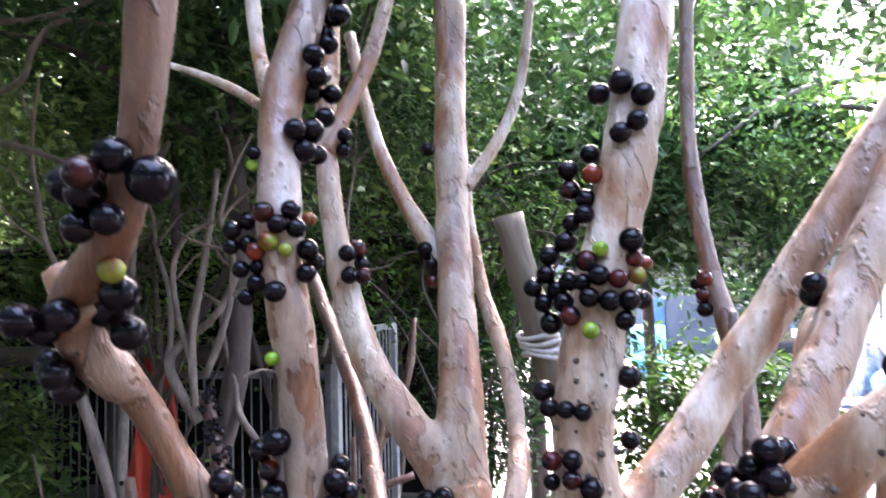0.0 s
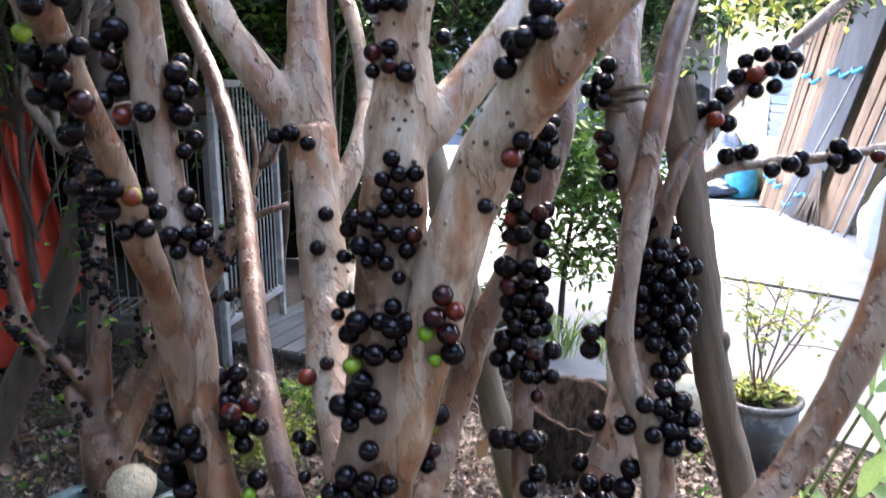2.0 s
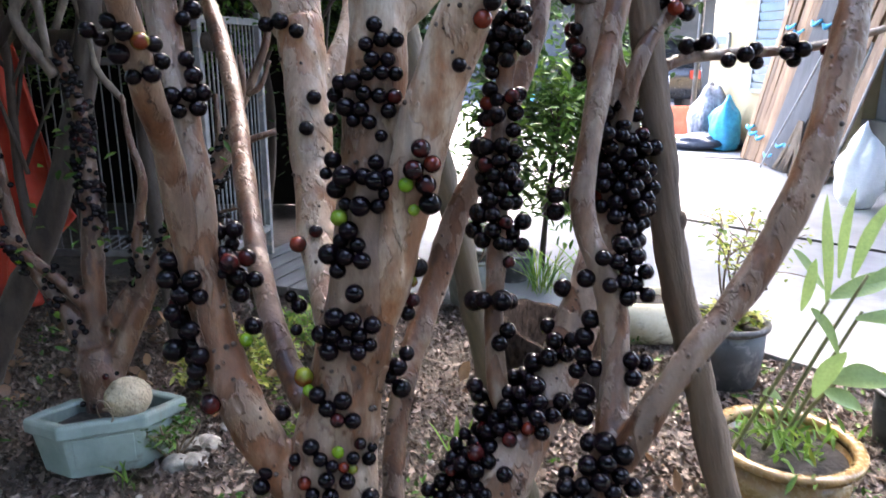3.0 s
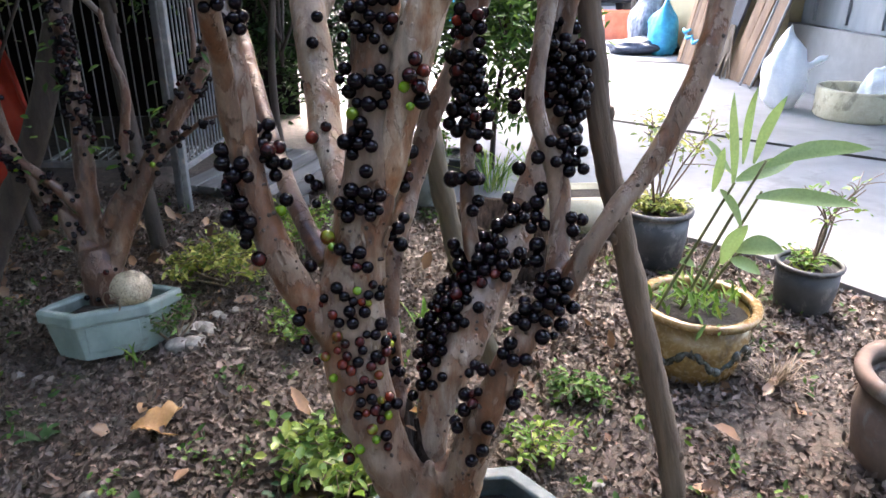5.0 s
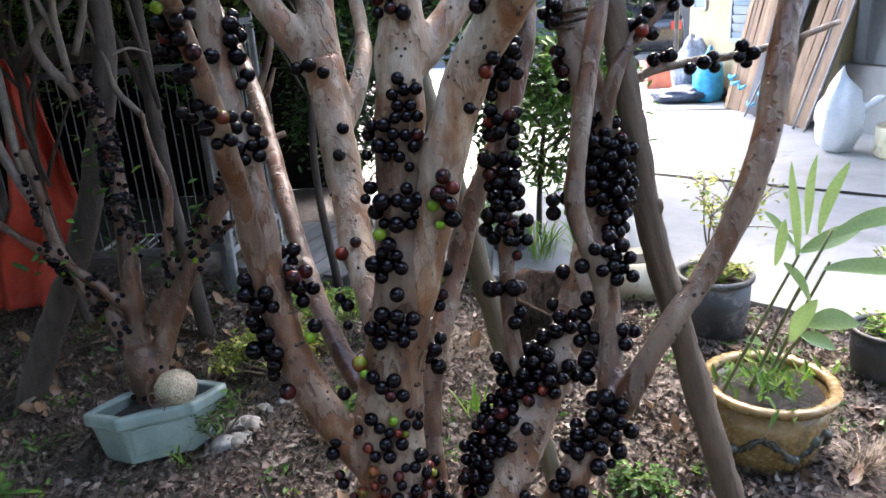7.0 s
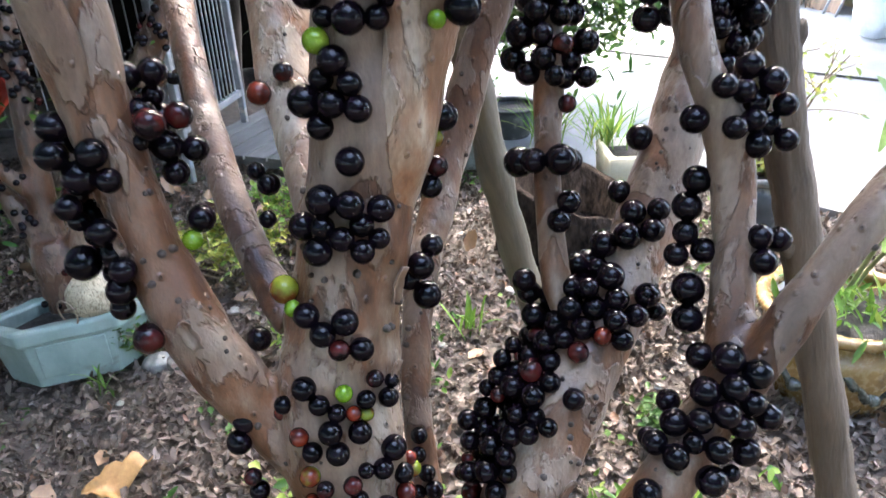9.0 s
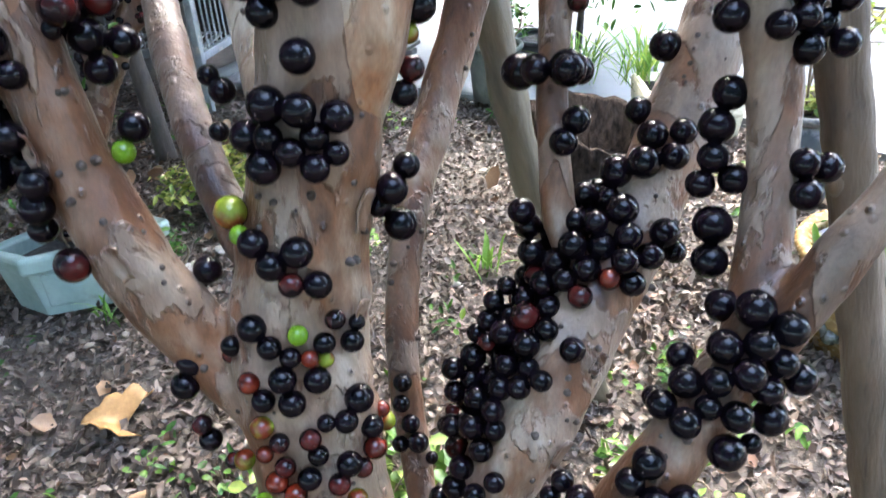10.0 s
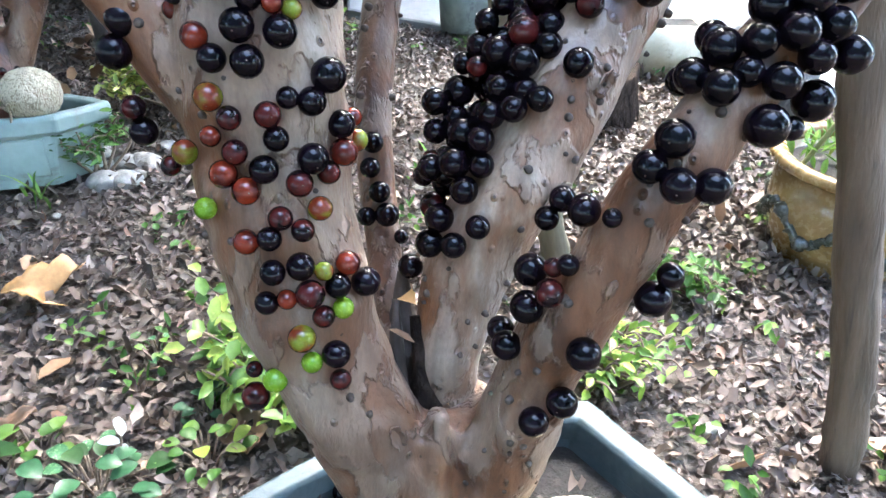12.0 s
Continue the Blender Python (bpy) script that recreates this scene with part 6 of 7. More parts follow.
twig_shrub((1.29, 2.56, 0.23), "potted_shrub", "twiggy shrub with sparse yellow-green leaves in a black pot", 0.48, 0.30, 7, LEAF_GOLD, 3)
twig_shrub((1.745, 2.05, 0.17), "potted_shrub", "nearly bare thin twigs in a black pot", 0.40, 0.20, 2, LEAF_LIGHT, 5, stems=6)
twig_shrub((1.29, 2.56, 0.215), "pot_weed", "yellow-green weeds covering the black pot's soil", 0.07, 0.11, 8, LEAF_GOLD, 33, (0.034, 0.015), 9, 0.1)
twig_shrub((1.745, 2.05, 0.165), "pot_weed", "thin green weeds on the nursery pot's soil", 0.05, 0.08, 5, LEAF_LIGHT, 34, (0.03, 0.012), 7, 0.1)
twig_shrub((0.28, 3.36, 0.2), "potted_shrub", "small leafy plant in a grey pot", 0.28, 0.15, 6, LEAF_MID, 6)
twig_shrub((-0.60, 2.40, 0.0), "ground_shrub", "low yellow-green variegated shrub on leaf litter", 0.17, 0.26, 15, LEAF_GOLD, 11, (0.03, 0.017), 16, 0.1)
twig_shrub((-0.36, 2.65, 0.0), "ground_shrub", "low green and yellow leafy shrub", 0.22, 0.25, 12, LEAF_LIGHT, 12, (0.03, 0.016), 12, 0.1)
twig_shrub((-0.04, 1.14, 0.0), "ground_shrub", "low bright leafy shrub beside the trough", 0.11, 0.20, 9, LEAF_SPRING, 13, (0.038, 0.021), 16, 0.0)


def round_leaf_plant(at, label, spread, height, count, size, materials, seed):
    """A low creeping plant: each rounded leaf on its own short stalk."""
    ob = thing("creeping_plant", at, label, "plant")
    g = random.Random(seed)
    for k in range(count):
        a = 2.4 * k + g.uniform(-0.4, 0.4)
        out = math.sqrt((k + 0.5) / count)
        q = Vector((spread[0] * out * math.cos(a), spread[1] * out * math.sin(a), height * (1.05 - 0.75 * out) * g.uniform(0.7, 1.2) + 0.008))
        bm = bmesh.new()
        tube(bm, [(q.x * 0.35, q.y * 0.35, 0.0, 0.0014), (q.x * 0.75, q.y * 0.75, q.z * 0.75, 0.0012), (*q, 0.001)], 5, 4)
        part("stalk", bm, STEM, ob)
        ln, b = size * g.uniform(0.75, 1.2), a + g.gauss(0, 0.5)
        bm = bmesh.new()
        blade(bm, q, q + Vector((ln * math.cos(b), ln * math.sin(b), ln * g.uniform(-0.25, 0.35))), ln * g.uniform(0.66, 0.8), 0.16, k, 8)
        part("leaf", bm, materials[k % len(materials)], ob)


round_leaf_plant((-0.335, 0.905, 0.0), "low glossy plant with dark and mottled round leaves", (0.095, 0.06), 0.055, 24, 0.036, (LEAF_GLOSSY, LEAF_DARK, LEAF_GLOSSY, LEAF_GLOSSY, LEAF_MOTTLED), 14)
round_leaf_plant((-0.455, 0.975, 0.0), "round-leaved light green seedling on leaf litter", (0.05, 0.035), 0.045, 6, 0.036, (LEAF_MID, LEAF_SPRING), 15)
round_leaf_plant((-0.335, 1.20, 0.0), "small grey-green seedling with paired round leaves", (0.03, 0.03), 0.045, 9, 0.019, (LEAF_SPRING, LEAF_MOTTLED), 21)
round_leaf_plant((-0.51, 1.23, 0.0), "tiny green seedling on leaf litter", (0.03, 0.025), 0.03, 7, 0.018, (LEAF_SPRING,), 22)
round_leaf_plant((-0.215, 1.06, 0.0), "small seedling with dark green round leaves", (0.03, 0.03), 0.05, 8, 0.026, (LEAF_GLOSSY,), 23)
round_leaf_plant((-0.185, 0.96, 0.0), "bright yellow-green creeping seedling beside the trough", (0.06, 0.05), 0.06, 16, 0.027, (LEAF_SPRING, LEAF_MID, LEAF_GOLD), 24)


def broad_weed(at, label, count, length, width, seed):
    """Broad arching blades from one crown."""
    ob = thing("broad_weed", at, label, "plant")
    g = random.Random(seed)
    for k in range(count):
        a = 2 * math.pi * (k + g.uniform(-0.25, 0.25)) / count
        ln = length * g.uniform(0.7, 1.1)
        bm = bmesh.new()
        blade(bm, (0.006 * math.cos(a), 0.006 * math.sin(a), 0.0), (ln * math.cos(a), ln * math.sin(a), ln * g.uniform(0.25, 0.7)), width * g.uniform(0.8, 1.1), 0.25, k, 9)
        part("leaf", bm, LEAF_DARK, ob)


broad_weed((-0.56, 0.945, 0.0), "dark green plant with broad arching leaves on litter", 7, 0.125, 0.042, 3)
broad_weed((-0.95, 1.35, 0.0), "small dark green weed with broad leaves", 6, 0.08, 0.03, 7)
twig_shrub((0.47, 1.17, 0.0), "ground_shrub", "small green weeds behind the trough", 0.08, 0.11, 5, LEAF_LIGHT, 16, (0.03, 0.015), 9, 0.1)
twig_shrub((0.68, 1.47, 0.0), "ground_shrub", "sparse green weeds on leaf litter", 0.07, 0.11, 6, LEAF_MID, 17, (0.03, 0.014), 8, 0.1)
twig_shrub((-1.35, 1.35, 0.0), "ground_shrub", "leafy green weed in shade", 0.18, 0.2, 8, LEAF_MID, 18, (0.05, 0.024), 8, 0.2)
twig_shrub((-0.72, 1.9, 0.0), "ground_shrub", "fine green weeds beside the teal trough", 0.16, 0.1, 6, LEAF_MID, 19, (0.03, 0.012), 6, 0.1)
twig_shrub((-0.25, 1.95, 0.0), "ground_shrub", "grey-green weeds on leaf litter", 0.09, 0.16, 9, LEAF_LIGHT, 20, (0.026, 0.014), 9, 0.1)


def grass_tuft(at, label, n, height, spread, seed, material=None, wide=0.009):
    ob = thing("grass_tuft", at, label, "grass")
    g = random.Random(seed)
    bm = bmesh.new()
    for k in range(n):
        b = Vector((g.gauss(0, spread * 0.3), g.gauss(0, spread * 0.3), 0))
        t = b + Vector((g.gauss(0, spread), g.gauss(0, spread), height * g.uniform(0.6, 1.1)))
        blade(bm, b, t, wide, 0.25, k, 5)
    part("grass", bm, material or LEAF_LIGHT, ob)
    return ob


grass_tuft((0.20, 1.95, 0.0), "small tuft of grass growing through leaf litter", 12, 0.13, 0.05, 1)
grass_tuft((0.86, 3.1, 0.15), "grassy clump growing in a cream trough", 60, 0.22, 0.12, 2)
grass_tuft((0.66, 3.5, 0.03), "bright grass clump at the yard's edge", 50, 0.25, 0.12, 3)
grass_tuft((-0.80, 1.74, 0.0), "thin blades of grass before the teal trough", 7, 0.13, 0.06, 4)
grass_tuft((1.36, 1.50, 0.0), "dry straw-coloured grass beside the ochre pot", 110, 0.085, 0.06, 6, STRAW, 0.0035)


# ---- bed edge: hollow stump, cream trough, stones ----
def stump():
    ob = thing("tree_stump", (0.60, 2.5, 0.0), "dark rotten hollow stump with a ragged top", "stump")
    bm = bmesh.new()
    n = 40
    rings = []
    for r, z, jag in ((0.27, -0.03, 0), (0.25, 0.06, 0), (0.24, 0.12, 0.3), (0.235, 0.18, 0.6), (0.23, 0.235, 1), (0.195, 0.23, 1), (0.18, 0.08, 0)):
        ring = []
        for k in range(n):
            a = 2 * math.pi * k / n
            f = 1 + 0.16 * noise.noise(Vector((math.cos(a) * 1.6, math.sin(a) * 1.6, 1))) + 0.06 * noise.noise(Vector((math.cos(a) * 7, math.sin(a) * 7, z * 3)))
            ring.append((r * f * math.cos(a), r * f * 0.8 * math.sin(a), z + jag * (0.07 * math.cos(a - 2.6) + 0.022 * noise.noise(Vector((math.cos(a) * 11, math.sin(a) * 11, 4))))))
        rings.append(ring)
    prism(bm, rings)
    bmesh.ops.recalc_face_normals(bm, faces=bm.faces)
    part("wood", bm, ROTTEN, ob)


stump()


def trough():
    ob = thing("stone_trough", (1.02, 3.0, 0.0), "cream concrete trough of weeds at the bed's edge", "trough")
    bm = bmesh.new()
    w, d, h = 0.40, 0.26, 0.20
    ring = lambda s, z: [(x * w / 2 * s, y * d / 2 * s, z) for x, y in ((-1, -1), (1, -1), (1, 1), (-1, 1))]
    prism(bm, [ring(0.92, 0), ring(1.0, h), ring(0.84, h), ring(0.78, 0.04)])
    bmesh.ops.recalc_face_normals(bm, faces=bm.faces)
    bmesh.ops.bevel(bm, geom=list(bm.edges), offset=0.008, segments=2, affect="EDGES")
    part("body", bm, CREAM, ob)
    bm = bmesh.new()
    box(bm, (w * 0.8, d * 0.78, 0.12), pose(0, 0, 0.11))
    part("soil", bm, POT_SOIL, ob)


trough()


def stones():
    g = random.Random(9)
    for k in range(46):
        near = k < 8
        x, y = (-0.66 + g.gauss(0, 0.12), 2.02 + g.gauss(0, 0.14)) if k < 26 else (g.uniform(-1.4, 1.2), g.uniform(1.0, 3.0))
        r = g.uniform(0.022, 0.05) if near else g.uniform(0.008, 0.022)
        bm = bmesh.new()
        bmesh.ops.create_icosphere(bm, subdivisions=3, radius=r)
        for v in bm.verts:
            v.co *= 1 + 0.35 * noise.noise(v.co / r * 1.1 + Vector((k, 0, 0))) + 0.08 * noise.noise(v.co / r * 4)
            v.co.z *= 0.6
        ob = part("stone", bm, STONE)
        ob.location = (x, y, ground_height(x, y) + r * 0.25)
        tagged(ob, "rough grey-brown stone half sunk in leaf litter", "stone", "stones")


stones()


def big_leaf(at, length, width, turn, material, label, seed, notch=0.0):
    bm = bmesh.new()
    n, m = 14, 8
    grid = []
    for i in range(n + 1):
        u = i / n
        w = width * ((math.sin(math.pi * min(max(u, 0.02), 0.985)) ** 0.6) if not notch else 0.06 + min(1.0, 1.5 * u)) * (1 + 0.12 * math.sin(u * 19))
        row = []
        for j in range(m + 1):
            v = j / m * 2 - 1
            z = 0.012 + abs(v) * w * 0.32 + 0.025 * math.sin(u * 3.1 + seed) + 0.010 * noise.noise(Vector((u * 5, v * 2, seed)))
            row.append(bm.verts.new(((u * (1 - notch * u * (1 - abs(v)) ** 0.8) - 0.5) * length, v * w / 2, z + 0.003 * math.sin(u * 40) * abs(v))))
        grid.append(row)
    for a, b in zip(grid, grid[1:]):
        for j in range(m):
            bm.faces.new((a[j], b[j], b[j + 1], a[j + 1]))
    ob = part("fallen_leaf", bm, material)
    ob.location, ob.rotation_euler = at, (radians(6), radians(-5), radians(turn))
    md = ob.modifiers.new("thickness", "SOLIDIFY")
    md.thickness = 0.0012
    tagged(ob, label, "leaf", "large fallen leaves")


big_leaf((-0.615, 1.36, 0.006), 0.15, 0.125, 8, LEAF_DRY, "large folded yellow-brown fallen leaf with two lobes", 1, 0.5)
big_leaf((-0.41, 0.785, 0.006), 0.12, 0.07, 60, LEAF_BROWN, "curled brown fallen leaf on the litter", 2)
big_leaf((-0.143, 1.01, 0.02), 0.11, 0.075, 110, LEAF_BROWN, "broad brown fallen leaf among green plants", 3)
big_leaf((-0.50, 0.99, 0.012), 0.10, 0.035, 40, LEAF_BROWN, "narrow brown fallen leaf on the litter", 5)
big_leaf((-0.30, 0.80, 0.008), 0.07, 0.04, 75, LEAF_DRY, "small pale curled fallen leaf", 6)
big_leaf((0.02, 0.62, 0.165), 0.05, 0.03, 30, LEAF_BROWN, "small dry leaf on the trough's soil", 4)


def white_flower():
    ob = thing("variegated_sprig", (-0.312, 0.955, 0.0), "small sprig with white-green leaves standing in litter", "plant")
    bm = bmesh.new()
    tube(bm, [(0, 0, -0.01, 0.002), (0.004, 0, 0.04, 0.0018), (0.006, 0.002, 0.07, 0.0015)], 6, 5)
    part("stem", bm, STEM, ob)
    for base, tip, w in (((0.006, 0, 0.065), (0.014, 0.0, 0.105), 0.02), ((0.004, 0, 0.05), (-0.026, -0.008, 0.06), 0.018), ((0.004, 0, 0.045), (0.02, -0.01, 0.04), 0.012)):
        bm = bmesh.new()
        blade(bm, base, tip, w, 0.05, 1, 7, Vector((0.0, -1.0, 0.3)))
        part("leaf", bm, LEAF_WHITE, ob)


white_flower()


# ---- fence, cloth and things at the shed ----
def bar_panel(a, b, top, low, name, label, metal, gap=0.063, thick=0.0045):
    a, b = Vector(a), Vector(b)
    ob = thing(name, a, label, "fence", "fence panels")
    ln = (b - a).length
    turn = math.degrees(math.atan2(b.y - a.y, b.x - a.x))
    ob.rotation_euler = (0, 0, radians(turn))
    for z in (low, top):
        bm = bmesh.new()
        box(bm, (ln, 0.03, 0.035), pose(ln / 2, 0, z), 0.004)
        part("rail", bm, metal, ob)
    for x in (0, ln):
        bm = bmesh.new()
        box(bm, (0.032, 0.032, top + 0.05), pose(x, 0, (top + 0.05) / 2), 0.004)
        part("post", bm, metal, ob)
    bm = bmesh.new()
    tube(bm, [(0, 0, low, thick), (0, 0, (low + top) / 2, thick), (0, 0, top, thick)], 8, 2, 0.0)
    me = bpy.data.meshes.new("bar")
    bm.to_mesh(me)
    bm.free()
    me.materials.append(metal)
    for k in range(1, int(ln / gap)):
        o = new("bar", me)
        o.parent = ob
        o.location = (k * gap, 0, 0)


bar_panel((-1.08, 3.40, 0), (-2.9, 3.42, 0), 1.22, 0.26, "metal_fence", "metal bar fence coloured as in shade before a dark shed", SHADED_METAL, 0.05, 0.0042)
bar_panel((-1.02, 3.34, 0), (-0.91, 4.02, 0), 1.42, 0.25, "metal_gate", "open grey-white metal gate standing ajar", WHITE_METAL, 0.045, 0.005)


def log_beam():
    bm = bmesh.new()
    tube(bm, [(-3.1, 3.38, 1.33, 0.055), (-2.3, 3.38, 1.315, 0.05), (-1.6, 3.39, 1.32, 0.048), (-0.95, 3.38, 1.315, 0.045)], 14, 8, 0.1, 2)
    ob = part("log_rail", bm, BARK_DULL)
    tagged(ob, "dark round log lying along the fence top", "log")


log_beam()


def red_cloth():
    bm = bmesh.new()
    n, m = 40, 44
    grid = []
    for j in range(m + 1):
        v = j / m
        row = []
        for i in range(n + 1):
            u = i / n
            z = 1.32 - 1.28 * v + 0.04 * noise.noise(Vector((u * 4, v * 3, 7)))
            right = float(np.interp(z, (0.05, 0.25, 0.40, 0.50, 0.62, 0.83, 0.98, 1.13, 1.3), (-1.82, -1.84, -1.72, -1.62, -1.70, -1.75, -1.80, -1.84, -1.88)))
            left = float(np.interp(z, (0.05, 0.2, 0.4, 0.6, 0.85, 1.05, 1.3), (-2.34, -2.28, -2.22, -2.09, -2.06, -2.04, -1.98)))
            x = left + (right - left) * u
            y = 3.29 - 0.06 * v + 0.034 * math.sin(u * 15 + 2.4 * math.sin(v * 3.1)) + 0.022 * math.sin(u * 7 + v * 6) + 0.012 * math.sin(u * 31 - v * 9)
            row.append(bm.verts.new((x, y, z)))
        grid.append(row)
    for a, b in zip(grid, grid[1:]):
        for i in range(n):
            bm.faces.new((a[i], b[i], b[i + 1], a[i + 1]))
    ob = part("tarpaulin", bm, CLOTH)
    md = ob.modifiers.new("thickness", "SOLIDIFY")
    md.thickness = 0.003
    for x, z in ((-1.90, 1.27), (-1.96, 1.28)):
        bm = bmesh.new()
        tube(bm, [(x, 3.30, z - 0.02, 0.006), (x + 0.005, 3.32, z + 0.05, 0.005), (x, 3.38, z + 0.10, 0.005)], 6, 4, 0.2, x)
        part("cord", bm, STEM, ob, "thin cord tying it up")
    tagged(ob, "orange-red cloth hanging in folds from the fence", "cloth")


red_cloth()


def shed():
    ob = thing("shed", (-2.2, 4.6, 0), "open shed behind the fence, coloured near-black for its inner shade", "shed")
    # Near-black colour stands for the shade within; the tall back wall hides sky.
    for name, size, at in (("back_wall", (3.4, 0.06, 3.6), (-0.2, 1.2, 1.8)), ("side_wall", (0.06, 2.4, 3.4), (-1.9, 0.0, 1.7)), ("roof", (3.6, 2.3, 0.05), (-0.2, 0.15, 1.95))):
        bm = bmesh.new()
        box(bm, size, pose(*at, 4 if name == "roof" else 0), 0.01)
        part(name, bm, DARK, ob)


shed()


def board_pallet():
    ob = thing("board_pallet", (-0.62, 3.86, 0.0), "grey weathered boards lying on the ground by the gate", "pallet")
    ob.rotation_euler = (0, 0, radians(-22))
    for k in range(6):
        bm = bmesh.new()
        box(bm, (0.115, 0.9, 0.02), pose(-0.32 + k * 0.128, 0, 0.075), 0.003)
        part("board", bm, BOARD, ob)
    for y in (-0.35, 0.35):
        bm = bmesh.new()
        box(bm, (0.78, 0.06, 0.06), pose(0, y, 0.032), 0.004)
        part("bearer", bm, BOARD, ob)


board_pallet()


def mesh_crate():
    ob = thing("wire_crate", (-1.42, 3.62, 0.12), "low grey wire crate behind the fence", "crate")
    for k in range(15):
        bm = bmesh.new()
        box(bm, (0.006, 0.3, 0.006), pose(-0.35 + k * 0.05, 0, 0.13), 0)
        part("wire", bm, WHITE_METAL, ob)
    for y in (-0.15, 0.15):
        bm = bmesh.new()
        box(bm, (0.74, 0.012, 0.012), pose(0, y, 0.13), 0.003)
        part("side", bm, WHITE_METAL, ob)
    for x in (-0.37, 0.37):
        bm = bmesh.new()
        box(bm, (0.012, 0.3, 0.012), pose(x, 0, 0.13), 0.003)
        part("end", bm, WHITE_METAL, ob)


mesh_crate()


# ---- yard and house ----
def wall_x(y):
    """Where the house's yard-side wall stands."""
    return 3.75 + (10.2 - y) * 0.105


def house():
    ob = thing("house", (3.75, 10.2, 0.03), "cream-yellow rendered house with louvred windows and a grey shutter", "house")
    ob.rotation_euler = (0, 0, radians(6))
    bm = bmesh.new()
    box(bm, (5.0, 3.35, 3.3), pose(2.5, -1.675, 1.65), 0.01)
    part("wall", bm, YELLOW, ob, smooth=False)
    bm = bmesh.new()
    box(bm, (5.0, 4.2, 0.62), pose(2.5, -5.45, 0.31), 0.01)
    part("low_wall", bm, CONCRETE, ob, "grey concrete base wall", smooth=False)
    bm = bmesh.new()
    box(bm, (4.9, 4.1, 2.68), pose(2.55, -5.45, 1.96), 0.01)
    part("upper_wall", bm, TIN, ob, "blue-grey metal cladding", smooth=False)
    for k in range(9):
        bm = bmesh.new()
        box(bm, (0.03, 0.035, 2.6), pose(0.09, -3.6 - k * 0.46, 1.96), 0.004)
        part("batten", bm, TIN, ob, "pale upright batten")
    # Overhang is out of view, widened to shade the yard-side wall.
    bm = bmesh.new()
    box(bm, (6.8, 8.6, 0.12), pose(2.0, -3.7, 3.3, 0, -5), 0.02)
    part("roof", bm, TIN, ob, smooth=False)
    for y, z, w, h in ((-1.52, 1.32, 0.60, 1.12), (-0.35, 1.28, 0.34, 0.30)):
        bm = bmesh.new()
        for dy, dz, a, b in ((0, h / 2, w, 0.05), (0, -h / 2, w, 0.05), (-w / 2, 0, 0.05, h), (w / 2, 0, 0.05, h)):
            box(bm, (0.05, a, b), pose(-0.012, y + dy, z + dz), 0.004)
        win = part("window", bm, WHITE_METAL, ob, smooth=False)
        count = int(h / 0.10)
        for k in range(count):
            bm = bmesh.new()
            box(bm, (0.012, w - 0.06, 0.095), pose(-0.02, y, z - h / 2 + (k + 0.5) * h / count, 0, -14), 0.002)
            part("louvre", bm, WINDOW, win, smooth=False)


house()


def carport():
    ob = thing("carport", (2.7, 14.6, 0.03), "dark carport with tin roof beside the house", "carport")
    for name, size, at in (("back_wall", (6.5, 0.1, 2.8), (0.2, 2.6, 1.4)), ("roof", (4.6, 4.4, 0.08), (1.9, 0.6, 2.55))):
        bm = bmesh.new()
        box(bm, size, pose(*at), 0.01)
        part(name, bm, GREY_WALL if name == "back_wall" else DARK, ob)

    bm = bmesh.new()
    box(bm, (0.34, 0.05, 1.25), pose(-0.72, 2.52, 0.66), 0.006)
    part("door", bm, DOOR_BLUE, ob, "narrow blue door")


carport()


def post():
    bm = bmesh.new()
    lathe(bm, [(0, 0), (0.035, 0), (0.035, 2.9), (0, 2.9)], 14, (3.62, 10.35, 0.034))
    ob = part("steel_post", bm, BLACKPOT)
    tagged(ob, "thin dark steel post beside the house", "post")


post()


def car():
    ob = thing("car", (4.1, 13.9, 0.034), "black parked car with its rear to the yard", "car")
    w = 1.62
    prof = [(0.0, 0.30), (-0.05, 0.55), (0.0, 0.85), (0.10, 0.92), (0.45, 1.30), (1.0, 1.42), (2.2, 1.40), (2.9, 0.98), (3.7, 0.85), (3.85, 0.55), (3.8, 0.28)]
    bm = bmesh.new()
    prism(bm, [[(x * w, y, z) for y, z in prof] for x in (-0.5, -0.47, 0.47, 0.5)])
    bmesh.ops.recalc_face_normals(bm, faces=bm.faces)
    bmesh.ops.bevel(bm, geom=list(bm.edges), offset=0.03, segments=2, affect="EDGES")
    part("body", bm, CAR_PAINT, ob)
    bm = bmesh.new()
    box(bm, (1.25, 0.02, 0.42), pose(0, 0.275, 1.11, -43), 0.01)
    part("rear_window", bm, GLASS_DARK, ob)
    bm = bmesh.new()
    box(bm, (0.36, 0.02, 0.15), pose(0, -0.05, 0.66), 0.004)
    part("number_plate", bm, PLATE, ob, "white plate")
    for x in (-0.66, 0.66):
        bm = bmesh.new()
        box(bm, (0.2, 0.05, 0.16), pose(x, -0.02, 0.76), 0.02)
        part("tail_light", bm, CLOTH, ob, "red lamp")
        for y in (0.75, 3.1):
            bm = bmesh.new()
            lathe(bm, [(0, -0.1), (0.2, -0.1), (0.29, -0.09), (0.31, -0.05), (0.31, 0.05), (0.29, 0.09), (0.2, 0.1), (0, 0.1)], 28)
            bmesh.ops.rotate(bm, verts=bm.verts, matrix=Matrix.Rotation(radians(90), 3, "Y"))
            bmesh.ops.translate(bm, verts=bm.verts, vec=(x * 1.08, y, 0.31))
            part("wheel", bm, BLACKPOT, ob)


car()


